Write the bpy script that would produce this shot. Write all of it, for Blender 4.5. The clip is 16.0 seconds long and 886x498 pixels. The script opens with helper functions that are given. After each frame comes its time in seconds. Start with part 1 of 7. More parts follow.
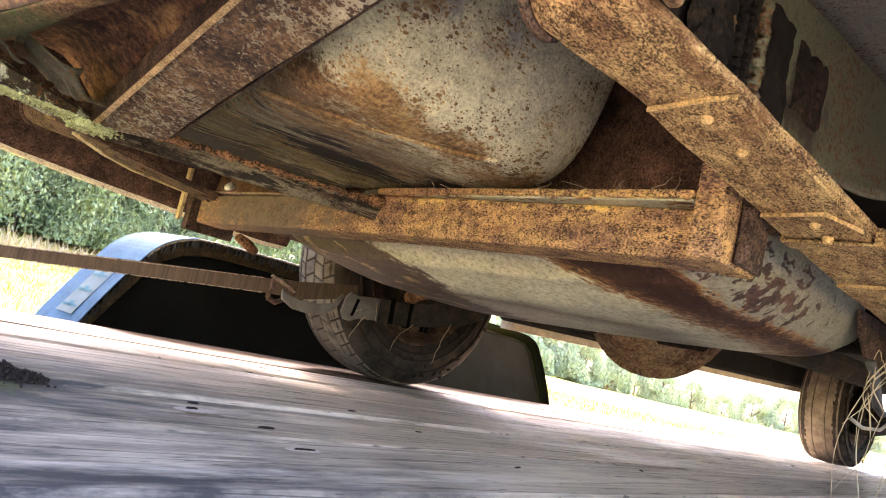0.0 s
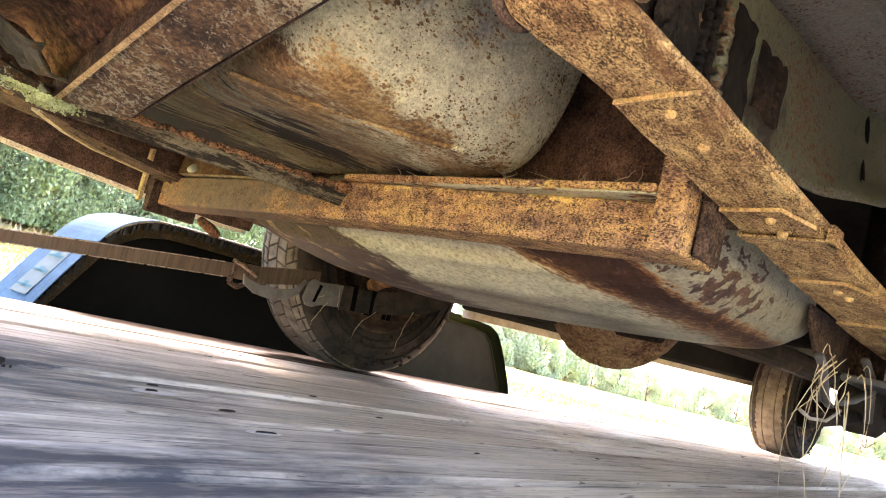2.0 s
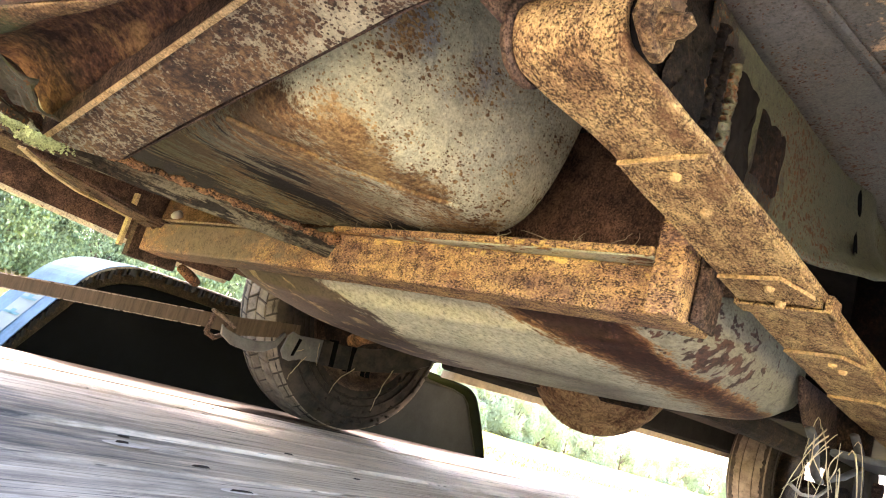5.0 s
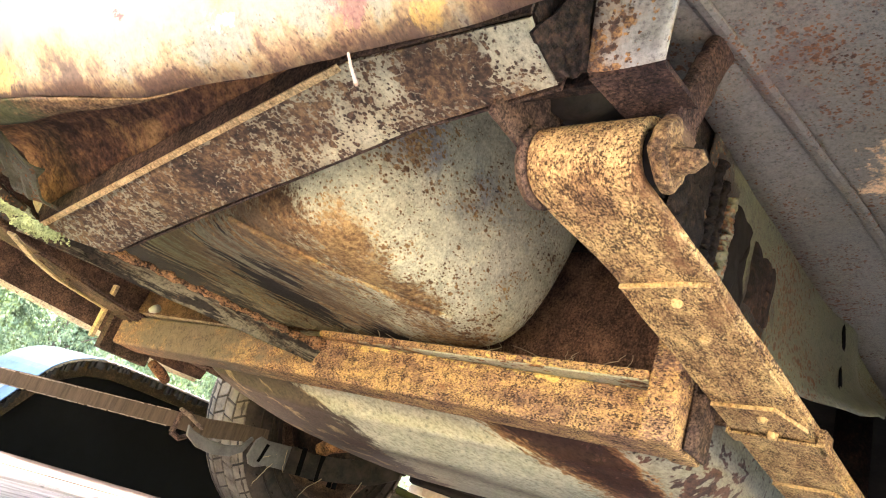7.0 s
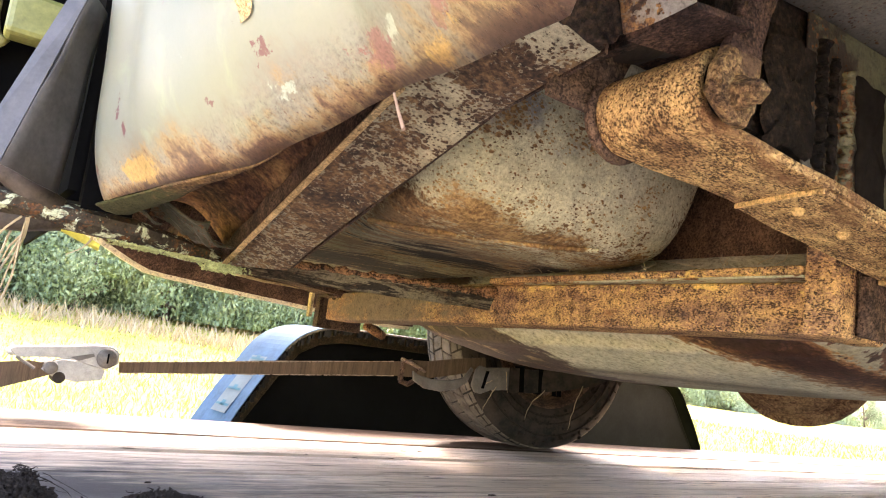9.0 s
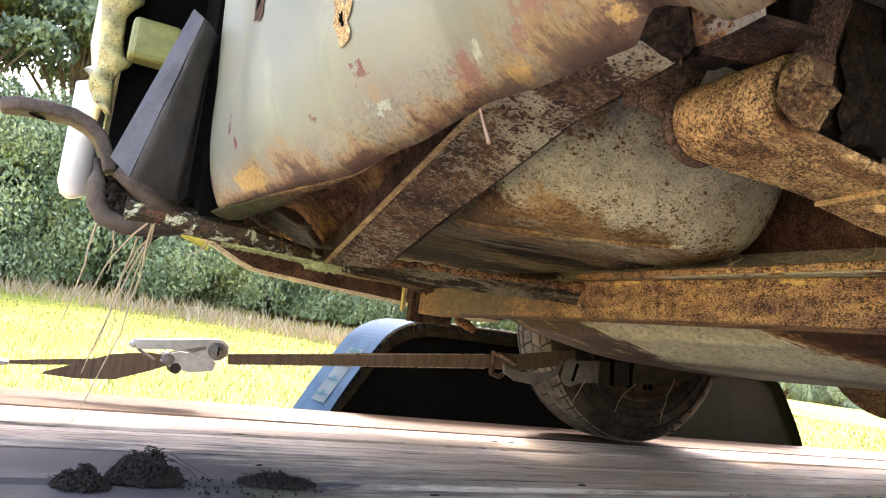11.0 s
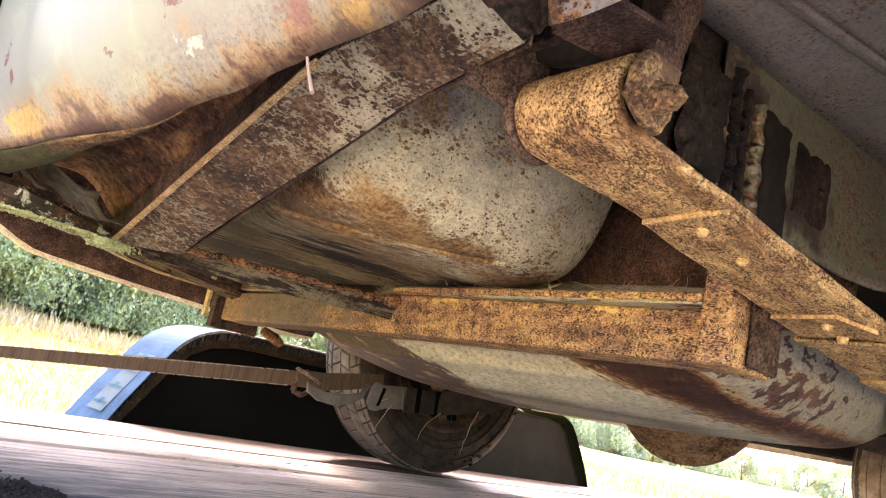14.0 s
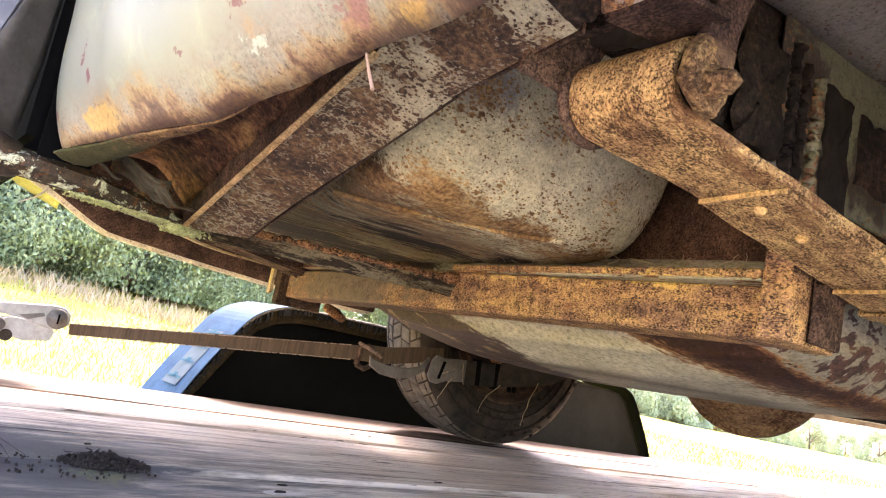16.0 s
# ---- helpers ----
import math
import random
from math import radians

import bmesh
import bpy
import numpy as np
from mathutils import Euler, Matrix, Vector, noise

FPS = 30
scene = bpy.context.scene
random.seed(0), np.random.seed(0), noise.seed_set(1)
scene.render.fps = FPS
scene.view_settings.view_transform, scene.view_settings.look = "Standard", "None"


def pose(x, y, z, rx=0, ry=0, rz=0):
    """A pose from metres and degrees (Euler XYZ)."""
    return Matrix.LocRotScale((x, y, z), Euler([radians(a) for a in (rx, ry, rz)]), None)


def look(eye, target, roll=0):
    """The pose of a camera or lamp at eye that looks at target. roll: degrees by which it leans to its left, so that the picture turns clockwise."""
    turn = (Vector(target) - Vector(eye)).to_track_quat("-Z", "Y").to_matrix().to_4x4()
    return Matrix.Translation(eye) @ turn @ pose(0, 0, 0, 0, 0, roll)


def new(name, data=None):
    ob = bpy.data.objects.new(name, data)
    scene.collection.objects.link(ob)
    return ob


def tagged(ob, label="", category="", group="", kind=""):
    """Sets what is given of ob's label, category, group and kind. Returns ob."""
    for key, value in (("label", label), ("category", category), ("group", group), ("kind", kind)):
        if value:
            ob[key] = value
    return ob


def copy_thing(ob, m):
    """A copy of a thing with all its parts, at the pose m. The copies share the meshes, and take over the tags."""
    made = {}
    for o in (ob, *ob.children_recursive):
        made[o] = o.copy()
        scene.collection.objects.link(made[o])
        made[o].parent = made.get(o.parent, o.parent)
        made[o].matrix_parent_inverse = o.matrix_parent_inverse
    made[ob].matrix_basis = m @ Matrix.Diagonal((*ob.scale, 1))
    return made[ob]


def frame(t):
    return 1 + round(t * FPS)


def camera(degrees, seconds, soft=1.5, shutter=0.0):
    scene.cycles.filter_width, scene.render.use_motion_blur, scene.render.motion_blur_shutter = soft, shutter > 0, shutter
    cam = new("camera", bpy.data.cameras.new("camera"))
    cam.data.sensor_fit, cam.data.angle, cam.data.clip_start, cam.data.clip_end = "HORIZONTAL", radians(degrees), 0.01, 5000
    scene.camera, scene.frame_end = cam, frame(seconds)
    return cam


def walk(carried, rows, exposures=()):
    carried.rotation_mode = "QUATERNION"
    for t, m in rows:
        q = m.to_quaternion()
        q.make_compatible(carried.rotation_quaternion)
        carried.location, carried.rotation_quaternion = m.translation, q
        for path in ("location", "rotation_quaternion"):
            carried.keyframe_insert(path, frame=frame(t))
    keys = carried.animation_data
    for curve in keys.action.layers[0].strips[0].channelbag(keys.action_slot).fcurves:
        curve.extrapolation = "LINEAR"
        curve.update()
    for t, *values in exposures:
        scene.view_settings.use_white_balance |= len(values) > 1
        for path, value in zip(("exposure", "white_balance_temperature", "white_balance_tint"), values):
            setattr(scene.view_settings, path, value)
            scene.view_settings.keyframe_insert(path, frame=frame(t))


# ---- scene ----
cam = camera(60.5, 16.0, soft=1.1)
PATH = [
    (0, (0.0252, 0.0633, 0.1150), (1.3812, 1.5115, 0.3678), 13.16),
    (0.5, (0.0236, 0.0629, 0.1111), (1.4283, 1.4673, 0.3448), 14.17),
    (1, (0.0219, 0.0624, 0.1102), (1.4426, 1.4516, 0.3377), 14.54),
    (1.5, (0.0203, 0.0608, 0.1101), (1.4440, 1.4456, 0.3459), 14.49),
    (2, (0.0209, 0.0612, 0.1113), (1.4494, 1.4386, 0.3610), 14.12),
    (2.5, (0.0240, 0.0599, 0.1192), (1.4579, 1.4293, 0.3810), 13.72),
    (3, (0.0214, 0.0600, 0.1163), (1.4604, 1.4230, 0.3833), 13.33),
    (3.5, (0.0221, 0.0606, 0.1161), (1.4659, 1.4177, 0.3875), 13.01),
    (4, (0.0226, 0.0612, 0.1159), (1.4612, 1.4190, 0.4109), 13.24),
    (4.2, (0.0233, 0.0622, 0.1166), (1.4584, 1.4199, 0.4284), 13.52),
    (6.3, (0.0233, 0.1088, 0.0884), (1.4036, 1.4230, 0.6947), 21.14),
    (6.5, (0.0230, 0.1080, 0.0908), (1.3975, 1.4162, 0.7227), 21.15),
    (7, (0.0078, 0.0958, 0.1034), (1.3581, 1.3974, 0.7980), 19.71),
    (7.5, (0.0033, 0.0921, 0.1129), (1.3364, 1.4286, 0.7736), 16.82),
    (8, (0.0144, 0.0762, 0.1530), (1.3153, 1.4928, 0.7016), 13.01),
    (8.5, (0.0284, 0.0529, 0.1733), (1.2333, 1.5950, 0.5859), 9.72),
    (9, (0.0090, 0.0331, 0.1667), (1.0901, 1.6866, 0.4785), 7.30),
    (9.5, (-0.0086, 0.0023, 0.1769), (0.9327, 1.7501, 0.4208), 6.26),
    (9.7, (-0.0117, -0.0025, 0.1758), (0.8927, 1.7656, 0.4119), 6.11),
    (11.8, (-0.0083, 0.0016, 0.1657), (0.9170, 1.7494, 0.4643), 8.79),
    (12, (-0.0073, 0.0030, 0.1658), (0.9606, 1.7260, 0.4734), 9.27),
    (12.5, (0.0228, 0.0402, 0.1521), (1.1123, 1.6831, 0.4896), 10.38),
    (13, (0.0366, 0.0523, 0.1470), (1.2196, 1.6224, 0.5145), 11.26),
    (13.5, (0.0322, 0.0472, 0.1490), (1.2637, 1.5729, 0.5436), 11.73),
    (14, (0.0318, 0.0465, 0.1493), (1.2729, 1.5587, 0.5653), 11.91),
    (14.5, (0.0278, 0.0439, 0.1474), (1.2552, 1.5645, 0.5733), 11.91),
    (15, (0.0259, 0.0430, 0.1467), (1.2364, 1.5780, 0.5692), 11.85),
    (15.5, (0.0243, 0.0422, 0.1468), (1.2103, 1.6046, 0.5374), 11.79),
    (16, (0.0196, 0.0357, 0.1545), (1.1690, 1.6422, 0.4673), 11.47),
]
EXPOSURES = [(0, 3.68, 6870, 25), (2, 3.89, 6870, 23), (4, 4.02, 6970, 21), (6.3, 4.41, 6570, 20), (7, 4.51, 6670, 20), (8.0, 4.31, 7070, 24), (8.8, 3.84, 7170, 25), (9.7, 3.28, 7070, 22), (12, 3.06, 6970, 25), (12.7, 3.2, 6970, 27), (13.5, 3.63, 6870, 30), (14.5, 3.83, 6870, 31), (16, 3.71, 6870, 30)]
walk(cam, [(t, look(eye, target, roll)) for t, eye, target, roll in PATH], EXPOSURES)

# ---------------------------------------------------------------- light
SUN_AZ = radians(64)     # direction towards the sun, from +x anticlockwise
SUN_EL = radians(47)
world = bpy.data.worlds.new("sky")
scene.world = world
world.use_nodes = True
wn = world.node_tree.nodes
sky = wn.new("ShaderNodeTexSky")
sky.sky_type = "NISHITA"
sky.sun_disc = False
sky.sun_elevation = SUN_EL
sky.sun_rotation = radians(90) - SUN_AZ
sky.air_density, sky.dust_density = 1.0, 3.0
wn["Background"].inputs["Strength"].default_value = 0.15
world.node_tree.links.new(sky.outputs[0], wn["Background"].inputs["Color"])
sun_data = bpy.data.lights.new("sun", "SUN")
sun_data.energy, sun_data.angle, sun_data.color = 1.5, radians(14.0), (1.0, 0.94, 0.84)
sun = new("sun", sun_data)
sun.matrix_world = look((math.cos(SUN_AZ) * math.cos(SUN_EL) * 30, math.sin(SUN_AZ) * math.cos(SUN_EL) * 30, math.sin(SUN_EL) * 30), (0, 0, 0))


# ---------------------------------------------------------------- materials
def nodes_of(name, rough=0.8, metal=0.0):
    m = bpy.data.materials.new(name)
    m.use_nodes = True
    nt = m.node_tree
    b = nt.nodes["Principled BSDF"]
    b.inputs["Roughness"].default_value = rough
    b.inputs["Metallic"].default_value = metal
    b.inputs["Specular IOR Level"].default_value = 0.5 if rough < 0.5 else 0.2
    return m, nt, b


def coords(nt, scale=(1, 1, 1), kind="Object"):
    tc = nt.nodes.new("ShaderNodeTexCoord")
    mp = nt.nodes.new("ShaderNodeMapping")
    mp.inputs["Scale"].default_value = scale
    nt.links.new(tc.outputs[kind], mp.inputs["Vector"])
    return mp.outputs["Vector"]


def turned(nt, vec, turn, squeeze):
    """Coordinates turned first (degrees) and then squeezed, for grain that runs askew."""
    a, b = nt.nodes.new("ShaderNodeMapping"), nt.nodes.new("ShaderNodeMapping")
    a.inputs["Rotation"].default_value = tuple(radians(t) for t in turn)
    b.inputs["Scale"].default_value = squeeze
    nt.links.new(vec, a.inputs["Vector"])
    nt.links.new(a.outputs[0], b.inputs["Vector"])
    return b.outputs[0]


def noise_tex(nt, vec, scale, detail=6.0, rough=0.6, distort=0.0):
    n = nt.nodes.new("ShaderNodeTexNoise")
    n.inputs["Scale"].default_value = scale
    n.inputs["Detail"].default_value = detail
    n.inputs["Roughness"].default_value = rough
    n.inputs["Distortion"].default_value = distort
    nt.links.new(vec, n.inputs["Vector"])
    return n.outputs["Fac"]


def ramp(nt, fac, stops):
    r = nt.nodes.new("ShaderNodeValToRGB")
    els = r.color_ramp.elements
    while len(els) < len(stops):
        els.new(0.5)
    for e, (p, c) in zip(els, stops):
        e.position = p
        e.color = (*c, 1) if len(c) == 3 else c
    nt.links.new(fac, r.inputs["Fac"])
    return r.outputs["Color"]


def grey(nt, fac, a, b):
    return ramp(nt, fac, [(a, (0, 0, 0)), (b, (1, 1, 1))])


def mix(nt, fac, a, b, mode="MIX"):
    n = nt.nodes.new("ShaderNodeMix")
    n.data_type, n.blend_type = "RGBA", mode
    for sock, v in ((n.inputs["Factor"], fac), (n.inputs["A"], a), (n.inputs["B"], b)):
        if isinstance(v, (int, float)):
            sock.default_value = v
        elif isinstance(v, tuple):
            sock.default_value = (*v, 1)
        else:
            nt.links.new(v, sock)
    return n.outputs["Result"]


def maths(nt, op, a, b=0.0):
    n = nt.nodes.new("ShaderNodeMath")
    n.operation = op
    for sock, v in ((n.inputs[0], a), (n.inputs[1], b)):
        if isinstance(v, (int, float)):
            sock.default_value = v
        else:
            nt.links.new(v, sock)
    return n.outputs[0]


def bump(nt, b, height, strength=0.5, dist=0.002):
    n = nt.nodes.new("ShaderNodeBump")
    n.inputs["Strength"].default_value = strength
    n.inputs["Distance"].default_value = dist
    nt.links.new(height, n.inputs["Height"])
    nt.links.new(n.outputs["Normal"], b.inputs["Normal"])


def rust_colour(nt, vec, scale=1.0, dark=(0.045, 0.022, 0.012), mid=(0.17, 0.075, 0.03), light=(0.42, 0.22, 0.08), shift=0.0):
    big = noise_tex(nt, vec, 9 * scale, 5, 0.65)
    fine = noise_tex(nt, vec, 120 * scale, 4, 0.7)
    f = maths(nt, "ADD", maths(nt, "MULTIPLY", big, 0.5), maths(nt, "MULTIPLY", fine, 0.5))
    return ramp(nt, f, [(0.39 - shift, dark), (0.49 - shift, mid), (0.585 - shift, light)]), f


def grit(nt, vec, col, dark=0.45, scale=330):
    """Fine grain of dark pits and pale specks over a colour."""
    n = maths(nt, "ADD", maths(nt, "MULTIPLY", noise_tex(nt, vec, scale, 4, 0.75), 0.7), maths(nt, "MULTIPLY", noise_tex(nt, vec, scale * 0.22, 4, 0.7), 0.3))
    return mix(nt, 1.0, col, ramp(nt, n, [(0.37, (dark,) * 3), (0.465, (1.0,) * 3), (0.61, (1.42,) * 3)]), "MULTIPLY"), n


def rusty_metal(name, scale=1.0, shift=0.0, light=(0.42, 0.22, 0.08), mid=(0.17, 0.075, 0.03), dark=(0.045, 0.022, 0.012), pits=0.5, stretch=(1, 1, 1), stains=()):
    """Bare steel gone to rust, with dark pits and yellow bloom."""
    m, nt, b = nodes_of(name, 0.9)
    vec = coords(nt, stretch)
    col, f = rust_colour(nt, vec, scale, dark, mid, light, shift)
    spots = grey(nt, maths(nt, "ADD", maths(nt, "MULTIPLY", noise_tex(nt, vec, 170 * scale, 4, 0.6), 0.7), maths(nt, "MULTIPLY", noise_tex(nt, vec, 26 * scale, 4, 0.6), 0.3)), 0.435, 0.49)
    col = mix(nt, pits, col, mix(nt, spots, tuple(0.32 * c for c in dark), col))
    for colour, spots_at, sc, soft in stains:
        col, _ = stain(nt, vec, coords(nt), col, colour, spots_at, sc, soft)
    col, g = grit(nt, coords(nt), col, 0.5)
    nt.links.new(col, b.inputs["Base Color"])
    bump(nt, b, maths(nt, "ADD", maths(nt, "ADD", spots, f), g), 0.7, 0.0015)
    return m


def freckles(nt, vec, scale, radius):
    """Round rust spots of uneven size; radius is a value or a socket."""
    warp = nt.nodes.new("ShaderNodeTexNoise")
    warp.inputs["Scale"].default_value, warp.inputs["Detail"].default_value = scale * 1.5, 3
    nt.links.new(vec, warp.inputs["Vector"])
    add = nt.nodes.new("ShaderNodeVectorMath")
    add.operation = "MULTIPLY_ADD"
    add.inputs[1].default_value = (0.9 / scale,) * 3
    nt.links.new(warp.outputs["Color"], add.inputs[0])
    nt.links.new(vec, add.inputs[2])
    v = nt.nodes.new("ShaderNodeTexVoronoi")
    v.inputs["Scale"].default_value = scale
    nt.links.new(add.outputs[0], v.inputs["Vector"])
    sep = nt.nodes.new("ShaderNodeSeparateColor")
    nt.links.new(v.outputs["Color"], sep.inputs[0])
    size = maths(nt, "ADD", maths(nt, "MULTIPLY", sep.outputs[0], 1.1), 0.35)
    return grey(nt, maths(nt, "SUBTRACT", maths(nt, "MULTIPLY", radius, size), v.outputs["Distance"]), 0.0, 0.10)


def blot(nt, vec, cx, cy, cz, rx, ry, rz, amount):
    """A soft spot in space, amount at its middle and none at its rim."""
    sub = nt.nodes.new("ShaderNodeVectorMath")
    sub.operation = "SUBTRACT"
    sub.inputs[1].default_value = (cx, cy, cz)
    nt.links.new(vec, sub.inputs[0])
    mul = nt.nodes.new("ShaderNodeVectorMath")
    mul.operation = "MULTIPLY"
    mul.inputs[1].default_value = (1 / rx, 1 / ry, 1 / rz)
    nt.links.new(sub.outputs[0], mul.inputs[0])
    ln = nt.nodes.new("ShaderNodeVectorMath")
    ln.operation = "LENGTH"
    nt.links.new(mul.outputs[0], ln.inputs[0])
    mr = nt.nodes.new("ShaderNodeMapRange")
    mr.inputs["To Min"].default_value, mr.inputs["To Max"].default_value = amount, 0.0
    nt.links.new(ln.outputs["Value"], mr.inputs["Value"])
    return mr.outputs[0]


def stain(nt, vec, plain, col, colour, blots, scale=30, soft=0.10, gain=1.0):
    """Patches of another colour with ragged rims where the blots lie."""
    total = None
    for b in blots:
        f = blot(nt, plain, *b)
        total = f if total is None else maths(nt, "MAXIMUM", total, f)
    rag = maths(nt, "MULTIPLY", maths(nt, "SUBTRACT", noise_tex(nt, vec, scale, 8, 0.7), 0.5), 2.2 * gain)
    mask = grey(nt, maths(nt, "ADD", total, rag), 0.42, 0.42 + soft)
    return mix(nt, mask, col, colour), mask


def rusty_paint(name, paint, spot_scale=90, spots=0.2, patch=0.45, patch_scale=7, stretch=(1, 1, 1), light=(0.40, 0.20, 0.07), gloss=0.45, grime=0.35, second=None, spread=1.3, blots=(), stains=(), rust=((0.045, 0.022, 0.012), (0.17, 0.075, 0.03)), haze=0.75, streaks=(), grain=0.42):
    """Old paint: rust freckles, larger bare patches, grime.
    second: (colour, threshold) for patches of a second shade."""
    m, nt, b = nodes_of(name, gloss)
    vec = coords(nt, stretch)
    plain = coords(nt)
    tint = noise_tex(nt, plain, 5, 4, 0.6)
    paintc = mix(nt, grey(nt, tint, 0.3, 0.75), paint, tuple(c * k for c, k in zip(paint, (0.82, 0.80, 0.66))))
    dirt = grey(nt, noise_tex(nt, vec, 26, 7, 0.75), 0.42, 0.72)
    paintc = mix(nt, maths(nt, "MULTIPLY", dirt, grime), paintc, (0.13, 0.11, 0.07))
    if second:
        paintc = mix(nt, grey(nt, noise_tex(nt, vec, patch_scale * 0.8, 8, 0.7, 0.5), second[1], second[1] + 0.03), paintc, second[0])
    for colour, spots_at, sc, soft in stains:
        paintc, _ = stain(nt, vec, plain, paintc, colour, spots_at, sc, soft)
    rustc, f = rust_colour(nt, plain, 1.6, rust[0], rust[1], light)
    where = noise_tex(nt, plain, patch_scale * 0.9, 4, 0.6)
    pt = noise_tex(nt, vec, patch_scale, 9, 0.72)
    extra = None
    for bl in blots:
        g = blot(nt, plain, *bl)
        extra = g if extra is None else maths(nt, "ADD", extra, g)
    if extra is not None:
        pt = maths(nt, "ADD", pt, extra)
        where = maths(nt, "ADD", where, maths(nt, "MULTIPLY", extra, 0.9))
    radius = maths(nt, "ADD", maths(nt, "MULTIPLY", maths(nt, "SUBTRACT", where, 0.5), spread), spots)
    freckle = maths(nt, "MAXIMUM", freckles(nt, vec, spot_scale, radius), freckles(nt, vec, spot_scale * 2.4, maths(nt, "ADD", radius, 0.06)))
    halo = grey(nt, maths(nt, "ADD", where, maths(nt, "MULTIPLY", maths(nt, "SUBTRACT", noise_tex(nt, vec, 70, 6, 0.75), 0.5), 0.5)), 0.78 - spots, 1.05 - spots)
    paintc = mix(nt, maths(nt, "MULTIPLY", halo, haze), paintc, tuple(0.55 * c for c in light))
    bare = grey(nt, maths(nt, "ADD", pt, maths(nt, "MULTIPLY", maths(nt, "SUBTRACT", noise_tex(nt, vec, 160, 4, 0.7), 0.5), 0.35)), 1.04 - patch, 1.14 - patch)
    mask = maths(nt, "MAXIMUM", freckle, bare)
    final = mix(nt, mask, paintc, rustc)
    for turn, squeeze, colour, spots_at, sc, soft, gain in streaks:
        final, _ = stain(nt, turned(nt, plain, (0, 0, turn), squeeze), plain, final, colour, spots_at, sc, soft, gain)
    final, g = grit(nt, plain, final, grain)
    nt.links.new(final, b.inputs["Base Color"])
    nt.links.new(ramp(nt, mask, [(0, (gloss,) * 3), (1, (0.92,) * 3)]), b.inputs["Roughness"])
    bump(nt, b, maths(nt, "ADD", maths(nt, "MULTIPLY", mask, -0.7), maths(nt, "ADD", maths(nt, "MULTIPLY", f, 0.5), maths(nt, "MULTIPLY", g, 0.9))), 0.65, 0.001)
    return m


def plain_mat(name, colour, rough=0.7, metal=0.0, var=0.25, scale=20, bumps=0.2, stretch=(1, 1, 1), dust=None):
    m, nt, b = nodes_of(name, rough, metal)
    vec = coords(nt, stretch)
    n1, n2 = noise_tex(nt, vec, scale, 5, 0.65), noise_tex(nt, vec, scale * 9, 3, 0.6)
    f = maths(nt, "ADD", maths(nt, "MULTIPLY", n1, 0.65), maths(nt, "MULTIPLY", n2, 0.35))
    lo, hi = tuple(c * (1 - var) for c in colour), tuple(min(1, c * (1 + var)) for c in colour)
    col = ramp(nt, f, [(0.33, lo), (0.66, hi)])
    if dust:
        col = mix(nt, maths(nt, "MULTIPLY", grey(nt, noise_tex(nt, vec, scale * 0.6, 6, 0.7), 0.4, 0.7), dust[1]), col, dust[0])
    nt.links.new(col, b.inputs["Base Color"])
    bump(nt, b, f, bumps, 0.002)
    return m


